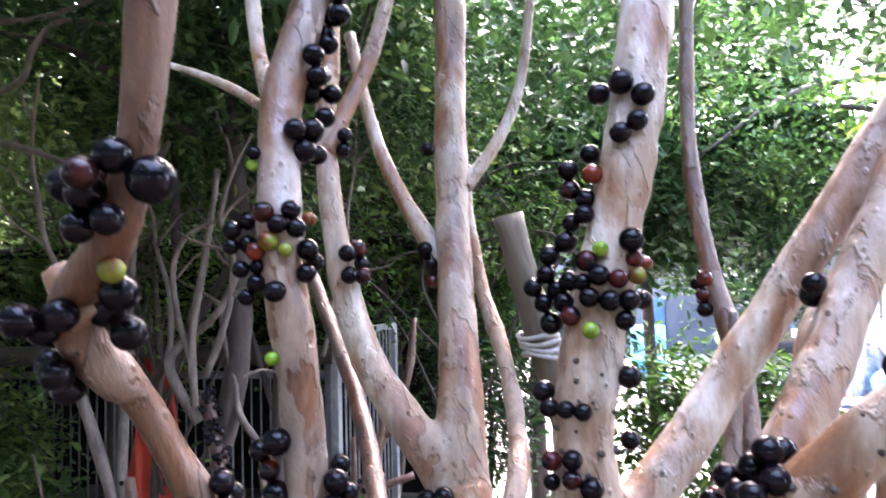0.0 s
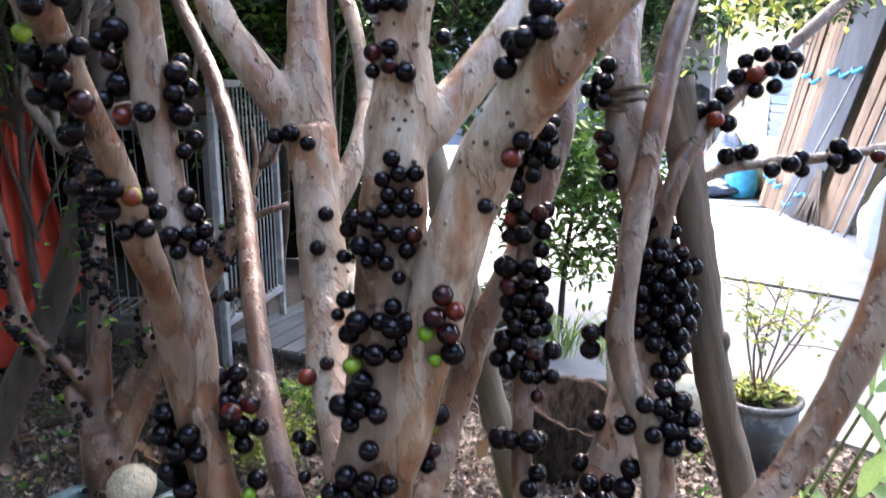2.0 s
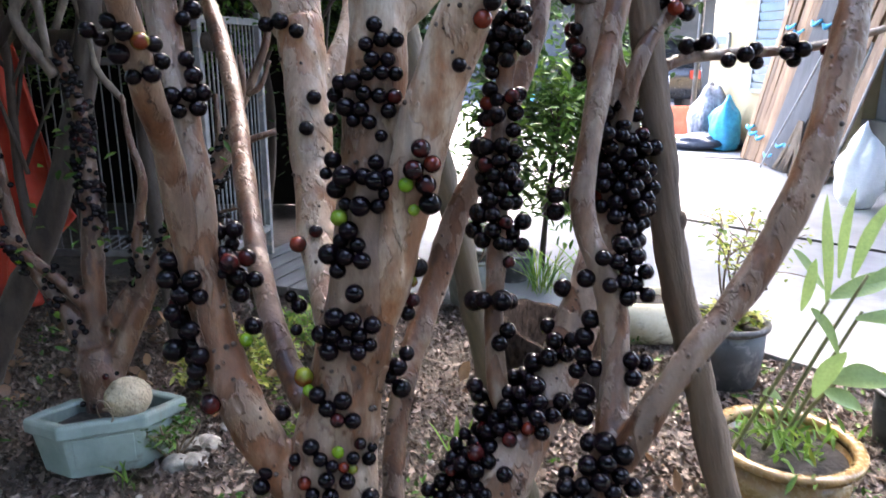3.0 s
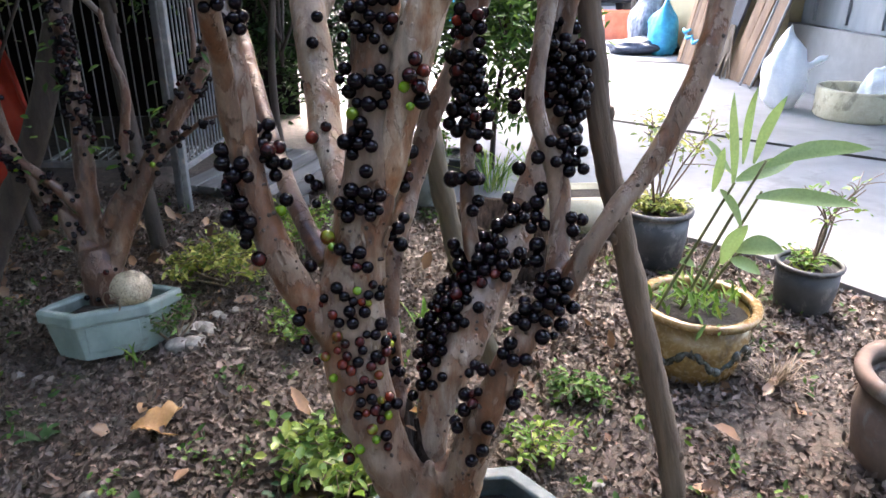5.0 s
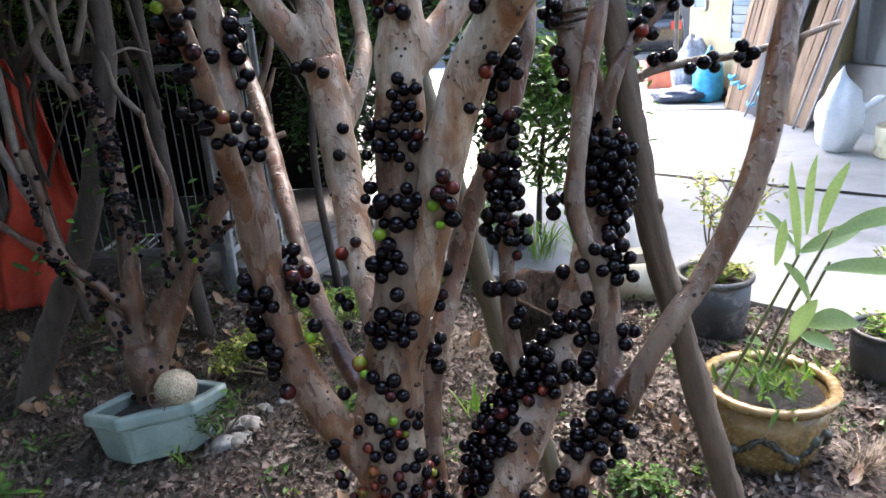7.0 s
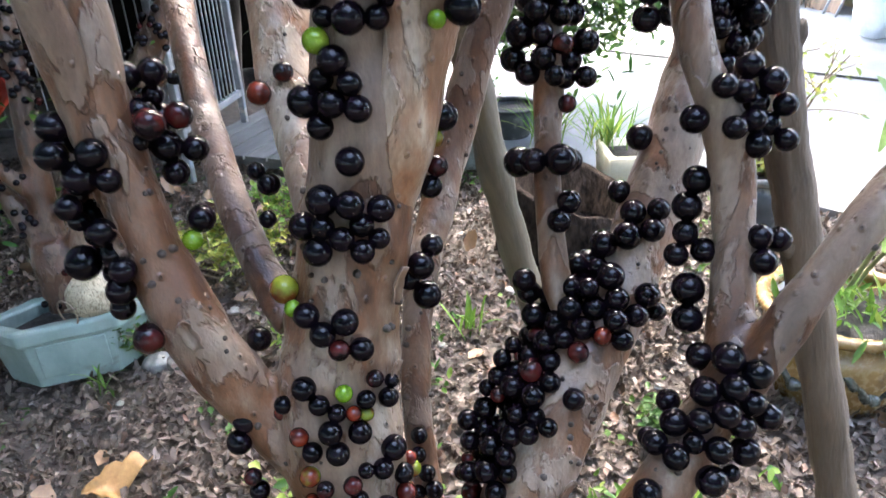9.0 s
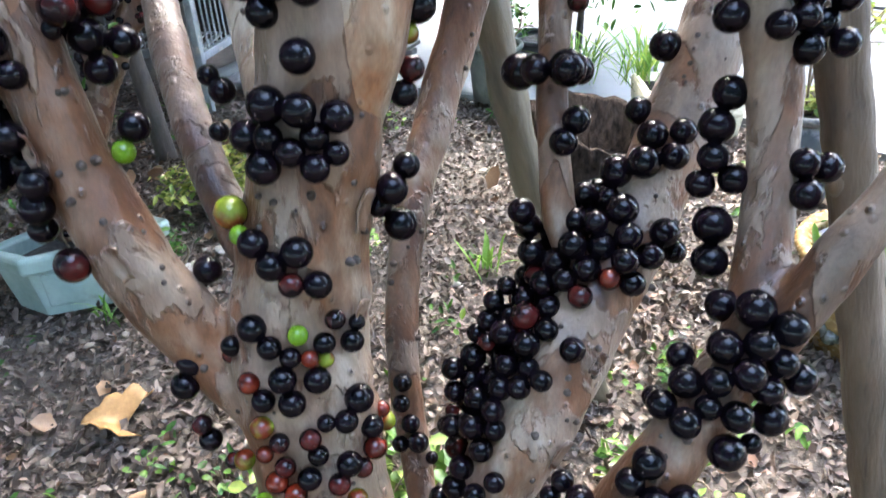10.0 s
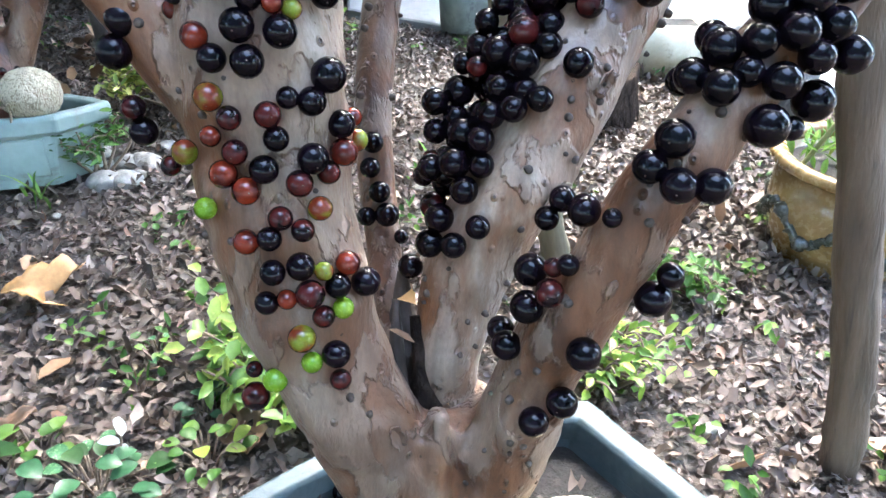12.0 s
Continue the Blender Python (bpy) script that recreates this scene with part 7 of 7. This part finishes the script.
def bag(at, size, name, label, material, seed, tied=True):
    bm = bmesh.new()
    bmesh.ops.create_icosphere(bm, subdivisions=4, radius=1.0)
    for v in bm.verts:
        u = v.co.copy()
        k = 1 + 0.22 * noise.noise(u * 1.7 + Vector((seed, 0, 0))) + 0.07 * noise.noise(u * 6 + Vector((0, seed, 0)))
        z = max(u.z * k, -0.82)
        pinch = 1.0 if not tied else (1 - 0.75 * max(0, u.z) ** 2.2)
        v.co = Vector((u.x * k * pinch * size[0] / 2, u.y * k * pinch * size[1] / 2, (z + 0.82) * size[2] / (2.0 if tied else 1.8)))
    ob = part(name, bm, material)
    ob.location = at
    tagged(ob, label, "bag")
    return ob


bag((3.42, 9.2, 0.034), (0.98, 0.6, 0.20), "bin_bag", "dark flat plastic bag on the concrete", NAVY, 1, False)
bag((3.62, 9.6, 0.034), (0.55, 0.45, 0.92), "checked_bag", "blue and white checked sack standing by the post", STRIPED, 2)
bag((3.62, 9.05, 0.034), (0.42, 0.36, 0.74), "blue_bag", "bright blue plastic bag by the house", BLUE, 3)
sack = bag((3.52, 5.72, 0.034), (0.36, 0.34, 0.74), "white_sack", "white plastic sack with knotted ears leaning on the planks", WHITEBAG, 4)


def sack_ear():
    bm = bmesh.new()
    tube(bm, [(0.10, 0, 0.34, 0.05), (0.20, -0.02, 0.36, 0.035), (0.30, -0.03, 0.42, 0.03), (0.35, -0.03, 0.45, 0.008)], 10, 6, 0.2, 3)
    part("ear", bm, WHITEBAG, sack, "knotted corner")


sack_ear()


def crate_bin():
    bm = bmesh.new()
    ring = lambda s, z: [(x * 0.26 * s, y * 0.2 * s, z) for x, y in ((-1, -1), (1, -1), (1, 1), (-1, 1))]
    prism(bm, [ring(0.86, 0), ring(1.0, 0.40), ring(0.93, 0.40), ring(0.8, 0.03)])
    bmesh.ops.recalc_face_normals(bm, faces=bm.faces)
    ob = part("plastic_bin", bm, PINK, smooth=False)
    ob.location = (3.55, 10.85, 0.034)
    tagged(ob, "faded pink plastic bin on the concrete", "bin")


crate_bin()


def leaning_board(name, label, category, y0, y1, width, length, material, group="", thick=0.03, out=0.30):
    """A board standing on the concrete and leaning on the house; its top lies further along the wall than its foot."""
    foot, head = Vector((wall_x(y0) - out, y0, 0.034)), Vector((wall_x(y1) - 0.05, y1, 0.034 + length))
    ob = thing(name, foot, label, category, group)
    up = (head - foot).normalized()
    along = Vector((0.104, -0.995, 0.0))
    along = (along - along.dot(up) * up).normalized()
    turn = Matrix((along.cross(up), along, up)).transposed().to_4x4()
    bm = bmesh.new()
    box(bm, (thick, width, (head - foot).length), turn @ pose(0, 0, (head - foot).length / 2), 0.004)
    part("board", bm, material, ob)


def planks():
    g = random.Random(3)
    for k in range(7):
        y = 8.42 - 0.085 * k
        leaning_board("plank", "long brown plank leaning upright against the house", "plank", y + g.gauss(0, 0.01), y - 0.44 + g.gauss(0, 0.03), g.uniform(0.07, 0.10), 2.35 + g.uniform(-0.15, 0.15), PLANK, "leaning planks")
    leaning_board("dark_board", "wide dark grey board leaning beside the planks", "board", 7.62, 7.12, 0.52, 2.3, DARK_BOARD, "", 0.035, 0.36)
    for k in range(4):
        y = 7.18 - 0.125 * k
        leaning_board("plank", "broad pale brown plank leaning upright against the house", "plank", y, y - 0.50 + g.gauss(0, 0.03), g.uniform(0.11, 0.15), 2.1 + g.uniform(-0.2, 0.1), PLANK, "leaning planks", 0.03, 0.34)
    for k, (y, z) in enumerate(((8.22, 0.36), (8.05, 0.33), (8.30, 0.42), (7.62, 0.30), (7.45, 0.32), (7.80, 0.16), (7.95, 1.52), (7.78, 1.46), (7.5, 1.55), (7.3, 1.52), (7.12, 1.56))):
        x = wall_x(y) - 0.36 + 0.11 * z
        bm = bmesh.new()
        tube(bm, [(x, y + 0.09, z + 0.01, 0.014), (x - 0.02, y, z - 0.02, 0.022), (x, y - 0.11, z + 0.02, 0.013)], 8, 6, 0.3, k)
        ob = part("blue_tie", bm, BLUE)
        tagged(ob, "bright blue plastic strip tied round the planks", "tie", "blue ties")
    for y0, y1, z in ((7.72, 6.95, 1.5), (6.78, 6.42, 1.35), (6.60, 6.25, 1.3)):
        bm = bmesh.new()
        x0, x1 = wall_x(y0) - 0.45, wall_x(y1) - 0.30
        tube(bm, [(x0, y0, 0.04, 0.012), ((x0 + x1) / 2, (y0 + y1) / 2, z / 2, 0.012), (x1, y1, z, 0.012)], 8, 4, 0.0)
        ob = part("white_rod", bm, WHITE_METAL)
        tagged(ob, "thin white rod leaning on the planks", "rod", "white rods")
    ob = thing("twig_broom", (wall_x(7.3) - 0.42, 7.3, 0.034), "worn brown twig broom head on the concrete", "broom")
    for k in range(26):
        a, u = g.uniform(-0.28, 0.28), g.uniform(0.75, 1.0)
        bm = bmesh.new()
        tube(bm, [(0.10, a * 0.15, 0.55, 0.008), (0.05, a * 0.55, 0.28, 0.010), (g.gauss(0, 0.03), a, 0.02 + 0.05 * (1 - u), 0.006)], 5, 3, 0.2, k)
        part("bristle", bm, STEM, ob)


planks()


def tub():
    bm = bmesh.new()
    lathe(bm, [(0, 0), (0.31, 0), (0.325, 0.02), (0.33, 0.23), (0.325, 0.245), (0.295, 0.245), (0.285, 0.23), (0.28, 0.05), (0, 0.05)], 40)
    ob = part("concrete_tub", bm, CREAM)
    ob.location = (3.98, 5.32, 0.034)
    tagged(ob, "round cream concrete tub on the yard", "tub")


tub()


bag((4.06, 5.22, 0.09), (0.26, 0.24, 0.36), "rag_bundle", "crumpled white rag bundle in the concrete tub", WHITEBAG, 8, False)


def barrel():
    bm = bmesh.new()
    lathe(bm, [(0, 0), (0.27, 0), (0.29, 0.05), (0.29, 0.3), (0.30, 0.32), (0.29, 0.34), (0.29, 0.6), (0.30, 0.62), (0.29, 0.64), (0.28, 0.88), (0, 0.9)], 30)
    ob = part("blue_barrel", bm, BLUE)
    ob.location = (1.35, 12.9, 0.034)
    tagged(ob, "blue plastic barrel at the far wall", "barrel")


barrel()


def walls():
    bm = bmesh.new()
    box(bm, (26, 0.2, 1.9), pose(-3, 19.2, 0.95), 0.01)
    tagged(part("wall_north", bm, GREY_WALL, smooth=False), "grey boundary wall behind the yard", "wall", kind="structure")


walls()

# ---- leaf litter and ground plants ----
def litter():
    g = np.random.default_rng(2)
    x = np.concatenate([g.uniform(-2.8, 2.4, 132000), g.uniform(-4.0, 3.2, 18000)])
    y = np.concatenate([g.uniform(-0.15, 3.8, 132000), g.uniform(-2.0, 4.6, 18000)])
    ok = np.array([not in_yard(a, b) for a, b in zip(x, y)])
    ok &= ~((np.abs(x - 0.195) < 0.27) & (np.abs(y - 0.71) < 0.17)) & ~((np.abs(x + 0.93) < 0.2) & (np.abs(y - 2.0) < 0.14))
    x, y = x[ok], y[ok]
    dense = np.clip(1.2 - 0.25 * np.maximum(y - 2.2, 0) - 0.95 * np.exp(-((x - 1.30) ** 2 / 0.10 + (y - 1.27) ** 2 / 0.05)), 0.1, 1)
    edge = np.hypot(np.maximum(np.abs(x + 0.2) - 1.9, 0) / 1.5, np.maximum(np.abs(y - 1.7) - 1.5, 0) / 1.6)
    wave = 0.25 * np.sin(x * 2.3 + 1.7 * np.sin(y * 1.9)) + 0.2 * np.sin(y * 3.1 + x)
    dense *= np.clip(1.0 - edge + wave * (edge > 0.05), 0.0, 1)
    rim = 0.22 * np.sin(x * 3.7 + np.sin(y * 5)) + 0.12 * np.sin(x * 9.1 + 2)
    dense *= np.clip((y + 0.25 + rim) / 0.65, 0.12, 1) * np.clip((x + 3.0 + rim) / 0.7, 0.12, 1)
    ok = g.uniform(0, 1, len(x)) < dense
    x, y = x[ok], y[ok]
    z = np.array([ground_height(a, b) for a, b in zip(x, y)]) + g.uniform(0.000, 0.016, len(x))
    places = np.stack([x, y, z], 1)
    whole = g.uniform(0, 1, len(x)) < 0.50 + 0.35 * np.sin(x * 3.3 + 1.3 * np.sin(y * 2.7)) * np.sin(y * 4.1 + x)
    ob = leaf_mesh("leaf_litter", places[whole], 0.0245, 0.0145, LITTER, None, -0.03, 3, 0.22, curl=0.4, vary=(0.4, 1.8), tumble=0.38, rag=0.075)
    tagged(ob, "brown and grey fallen leaves covering the soil", "leaf litter", kind="stuff")
    crumbs = places[~whole] - (0, 0, 0.004)
    ob = leaf_mesh("leaf_crumbs", crumbs, 0.0145, 0.0095, LITTER, None, -0.03, 6, 0.15, curl=0.25, vary=(0.4, 1.7), tumble=0.35, rag=0.12)
    tagged(ob, "grey-brown crumbled leaf bits between the fallen leaves", "leaf litter", kind="stuff")
    a, r = g.uniform(0, 6.28, 900), np.sqrt(g.uniform(0, 1, 900))
    x, y = 0.195 + 0.24 * r * np.cos(a), 0.71 + 0.14 * r * np.sin(a)
    heap = np.exp(-((x - 0.222) ** 2 / 0.0022 + (y - 0.625) ** 2 / 0.0018))
    some = (g.uniform(0, 1, 900) < 0.22) | (x < 0.08) & (g.uniform(0, 1, 900) < 0.25)
    hx, hy = 0.222 + g.normal(0, 0.030, 420), np.maximum(0.625 + g.normal(0, 0.024, 420), 0.57)
    hz = 0.146 + 0.045 * np.exp(-((hx - 0.222) ** 2 / 0.0018 + (hy - 0.625) ** 2 / 0.0014)) * g.uniform(0.3, 1.0, 420)
    pts = np.concatenate([np.stack([x, y, 0.149 + 0.02 * heap + g.uniform(0, 0.008, 900)], 1)[some], np.stack([hx, hy, hz], 1)])
    ob = leaf_mesh("trough_litter", pts, 0.017, 0.009, LITTER, None, -0.05, 4, 0.22, curl=0.4, vary=(0.4, 1.8), tumble=0.7, rag=0.08)
    tagged(ob, "crumbled dead leaves on the trough's soil", "leaf litter", kind="stuff")
    for (x, y), ripe, label in (((0.066, 0.800), "k", "black"), ((0.086, 0.795), "k", "black"), ((0.100, 0.778), "g", "green"), ((0.050, 0.785), "k", "black")):
        f = new("fallen_fruit", FRUIT_MESH[ripe])
        f.location = (x, y, 0.160)
        tagged(f, f"{label} round fruit fallen on the trough's soil", "fruit", "fallen fruit")


litter()


def large_leaves():
    g = np.random.default_rng(8)
    x = np.concatenate([g.uniform(-2.3, -0.5, 170), g.uniform(-0.9, 1.6, 60)])
    y = np.concatenate([g.uniform(1.9, 3.3, 170), g.uniform(0.9, 2.6, 60)])
    ok = np.array([not in_yard(a, b) for a, b in zip(x, y)]) & ~((np.abs(x + 0.9) < 0.27) & (np.abs(y - 1.9) < 0.2)) & ~((np.abs(x - 0.195) < 0.3) & (np.abs(y - 0.71) < 0.2))
    x, y = x[ok], y[ok]
    z = np.array([ground_height(a, b) for a, b in zip(x, y)]) + g.uniform(0.012, 0.024, len(x))
    ob = leaf_mesh("broad_litter", np.stack([x, y, z], 1), 0.085, 0.045, LEAF_BROWN, None, -0.05, 13, 0.2, curl=0.35)
    tagged(ob, "broad brown fallen leaves strewn over the litter", "leaf litter", kind="stuff")


large_leaves()


def ground_cover():
    g = np.random.default_rng(12)
    c = np.stack([g.uniform(-2.2, 1.9, 270), g.uniform(0.5, 3.4, 270), np.zeros(270)], 1)
    c = c[[not in_yard(a, b) for a, b, _ in c]]
    p = np.repeat(c, 7, 0) + g.normal(0, 0.022, (len(c) * 7, 3)) * (1, 1, 0)
    p[:, 2] = [ground_height(a, b) + 0.012 + 0.03 * g.uniform() for a, b, _ in p]
    ob = leaf_mesh("seedlings", p, 0.028, 0.014, LEAF_MID, None, -0.2, 5, 0.2)
    tagged(ob, "small green seedlings through the litter", "seedlings", kind="stuff")


ground_cover()


# ---- foliage behind and above ----
def tree_behind(at, height, label, material, seed, lean=(0, 0), trunk_r=0.05, crown=(1.2, 1.2, 0.9), crown_z=2.2, n=240, each=60, leaf=(0.05, 0.022), limbs=9, name="tree", bole=None):
    ob = thing(name, at, label, "tree", "trees behind")
    g = random.Random(seed)
    base = Vector(at)
    top = Vector((lean[0], lean[1], height))
    bm = bmesh.new()
    tube(bm, bole or [(0, 0, -0.05, trunk_r * 1.2), (top.x * 0.3 + g.gauss(0, 0.04), top.y * 0.3, height * 0.33, trunk_r), (top.x * 0.7 + g.gauss(0, 0.05), top.y * 0.7, height * 0.7, trunk_r * 0.75), (*top, trunk_r * 0.4)], 12, 8, 0.08, seed)
    part("trunk", bm, BARK_DULL, ob)
    for k in range(limbs):
        u = g.uniform(0.35, 0.95)
        q = top * u
        a = g.uniform(0, 2 * math.pi)
        e = Vector((lean[0] + crown[0] * 0.9 * math.cos(a), lean[1] + crown[1] * 0.9 * math.sin(a), crown_z + g.uniform(-0.6, 0.7) * crown[2]))
        m = q.lerp(e, 0.5) + Vector((g.gauss(0, 0.1), g.gauss(0, 0.1), 0.12))
        bm = bmesh.new()
        tube(bm, [(*q, trunk_r * 0.45), (*m, trunk_r * 0.3), (*e, trunk_r * 0.12)], 8, 8, 0.1, seed + k)
        part("limb", bm, BARK_DULL, ob)
    lo = (lean[0] - crown[0], lean[1] - crown[1], crown_z - crown[2])
    hi = (lean[0] + crown[0], lean[1] + crown[1], crown_z + crown[2])
    keep = lambda x, y, z: ((x - lean[0]) / crown[0]) ** 2 + ((y - lean[1]) / crown[1]) ** 2 + ((z - crown_z) / crown[2]) ** 2 < 0.85 + 0.5 * noise.noise(Vector((x * 1.5, y * 1.5, z * 1.5 + seed)))
    pts = clumps(seed, n, lo, hi, 0.11, each, keep)
    leaf_mesh("crown", pts, leaf[0], leaf[1], material, ob, 0.35, seed)
    return ob


# dark hedge behind the fence and shed
tree_behind((-2.6, 3.9, 0), 2.4, "dense green-leaved tree behind the fence", LEAF_SOFT, 1, (0, 0), 0.06, (1.4, 0.6, 1.2), 2.3, 620, 62, (0.05, 0.024))
tree_behind((-1.2, 4.9, 0), 2.6, "dense green tree behind the fence", LEAF_MID, 2, (0, 0), 0.06, (1.4, 0.7, 1.4), 2.2, 620, 62, (0.055, 0.026))
tree_behind((-0.2, 5.6, 0), 2.6, "dark green leafy tree behind the open gate", LEAF_DARK, 3, (0, 0), 0.06, (1.3, 0.8, 1.5), 2.5, 620, 66, (0.09, 0.044))
tree_behind((0.72, 3.95, 0.03), 1.15, "weeping green shrub on the yard's edge", LEAF_MID, 4, (0.05, 0), 0.016, (0.50, 0.42, 0.50), 0.84, 190, 50, (0.075, 0.026), 8, "weeping_shrub")
yard_tree = tree_behind((0.75, 6.2, 0.03), 3.4, "dark green tree over the yard", LEAF_DARK, 5, (0, 0), 0.05, (1.6, 1.0, 1.5), 3.0, 640, 65, (0.11, 0.054))
tree_behind((5.1, 3.4, 0.03), 3.2, "open-crowned tree with gaps of sky", LEAF_MID, 6, (-3.1, 2.0), 0.06, (1.4, 1.1, 1.0), 2.75, 300, 60, (0.055, 0.025))
tree_behind((5.3, 2.2, 0.03), 3.4, "open-crowned tree beside the yard", LEAF_MID, 7, (-2.3, 2.2), 0.06, (1.1, 0.9, 0.9), 2.85, 230, 60, (0.055, 0.025))
tree_behind((-3.6, 2.6, 0), 2.6, "green leafy tree in the shade", LEAF_SOFT, 8, (0.2, 0.2), 0.06, (0.9, 1.0, 1.4), 2.0, 300, 65, (0.05, 0.022))
tree_behind((-1.02, 2.8, 0), 2.5, "slender tree with a dark trunk behind the trough", LEAF_DARK, 9, (-0.12, 0.1), 0.032, (0.9, 0.5, 0.5), 2.5, 300, 60, (0.045, 0.02), 3)
tree_behind((-1.60, 2.3, 0), 2.6, "dark leaning trunk with leafy crown", LEAF_DARK, 10, (0.42, 0.2), 0.042, (0.9, 0.7, 0.5), 2.65, 280, 60, (0.045, 0.02), 3, "tree", [(-0.04, 0, -0.06, 0.06), (0.13, 0, 0.28, 0.054), (0.29, 0, 0.56, 0.05), (0.46, 0.01, 0.95, 0.046), (0.56, 0.06, 1.4, 0.042), (0.52, 0.15, 2.0, 0.035), (0.42, 0.2, 2.6, 0.02)])

tree_behind((-1.7, 3.05, 0), 1.9, "leafy shrub growing over the fence", LEAF_MID, 11, (-0.1, 0), 0.022, (0.75, 0.25, 0.55), 1.95, 110, 45, (0.04, 0.018), 14, "shrub")
tree_behind((-0.45, 3.3, 0), 2.1, "thin leafy shrub with bare twigs behind the limbs", LEAF_MID, 12, (0, 0), 0.02, (0.7, 0.3, 0.6), 2.0, 110, 45, (0.04, 0.018), 16, "shrub")

tree_behind((-0.52, 4.85, 0), 1.5, "dark leafy bush behind the open gate", LEAF_DARK, 14, (0, 0), 0.018, (0.42, 0.4, 0.8), 0.85, 260, 50, (0.06, 0.024), 10, "shrub")

tree_behind((-2.75, 3.15, 0), 1.2, "low green bush beside the fence", LEAF_SOFT, 15, (0, 0), 0.018, (0.5, 0.3, 0.6), 0.65, 200, 45, (0.06, 0.026), 8, "shrub")

leaf_mesh("hanging_leaves", np.concatenate([clumps(64, 60, (0.2, -0.9, 1.4), (1.15, 0.5, 2.5), 0.11, 48), clumps(65, 46, (1.15, -0.9, 1.85), (2.4, 0.5, 2.7), 0.11, 44)]), 0.09, 0.042, LEAF_DARK, yard_tree, 0.5, 66)

# tall trees beyond the yard's end wall
for k, (x, height) in enumerate(((-4.5, 5.6), (-1.2, 6.2), (2.2, 5.8), (5.6, 6.3))):
    tree_behind((x, 21.5 + 0.8 * (k % 2), 0), height, "tall green tree beyond the boundary wall", LEAF_MID, 60 + k, (0, 0), 0.16, (2.3, 1.3, 2.6), height - 1.9, 420, 26, (0.34, 0.17), 7)

# the fruiting tree's crown overhead, mostly unseen and added to shade the garden
def shading_crown():
    # Two oval gaps are cut to let sky light onto trunk and ground.
    keep = lambda x, y, z: x < (4.7 if y < 0.7 else 2.4 if y < 1.4 else 2.0 if y < 3.7 else 1.25) + 0.3 * noise.noise(Vector((y * 2, 0, 0))) and noise.noise(Vector((x * 1.1, y * 1.1, z))) > -0.55 and ((x + 0.6) / 0.33) ** 2 + ((y - 0.05) / 0.30) ** 2 > 1.0 and ((x - 0.45) / 1.03) ** 2 + ((y + 0.15) / 0.86) ** 2 > 1.0 and noise.noise(Vector((x * 2.1, y * 2.1, 9.0))) < 0.42
    # Unseen leaves above and behind the camera, added to hold back light.
    far = clumps(77, 1600, (-4.6, -5.2, 2.55), (4.9, 1.4, 3.5), 0.16, 26, keep) - np.array(TREE_AT)
    leaf_mesh("crown", far, 0.158, 0.078, LEAF_DARK, tree, 0.35, 77)
    near = clumps(78, 640, (-4.6, 1.45, 2.5), (2.8, 4.2, 3.5), 0.15, 80, keep) - np.array(TREE_AT)
    leaf_mesh("small_leaves", near, 0.062, 0.029, LEAF_DARK, tree, 0.35, 79)
    # Leaves added above the fence to darken it.
    shade = clumps(81, 170, (-3.2, 3.6, 2.5), (0.25, 5.4, 3.3), 0.18, 40, lambda x, y, z: noise.noise(Vector((x * 1.6, y * 1.6, z))) > -0.45) - np.array(TREE_AT)
    leaf_mesh("crown", shade, 0.10, 0.05, LEAF_DARK, tree, 0.35, 82)
    low = clumps(83, 26, (1.25, 2.85, 1.72), (1.95, 3.4, 2.5), 0.09, 30)
    leaf_mesh("hanging_leaves", low - np.array(TREE_AT), 0.06, 0.026, LEAF_GOLD, tree, 0.5, 84)


shading_crown()

# unseen trees added behind the camera, west and east, to block low sky light
for k, (x, y) in enumerate(((-5.0, -4.6), (-2.4, -5.4), (0.4, -5.6), (3.2, -5.2), (-5.4, -1.6), (-5.2, 1.2), (-5.0, 2.8), (-5.3, -0.2), (3.9, -2.9), (6.2, -1.2), (6.6, 0.6))):
    tree_behind((x, y, 0), 3.0, "unseen leafy tree added to block low sky light", LEAF_DARK, 40 + k, (0, 0), 0.08, (1.9, 1.1, 1.9), 1.9, 420, 24, (0.195, 0.092), 6)
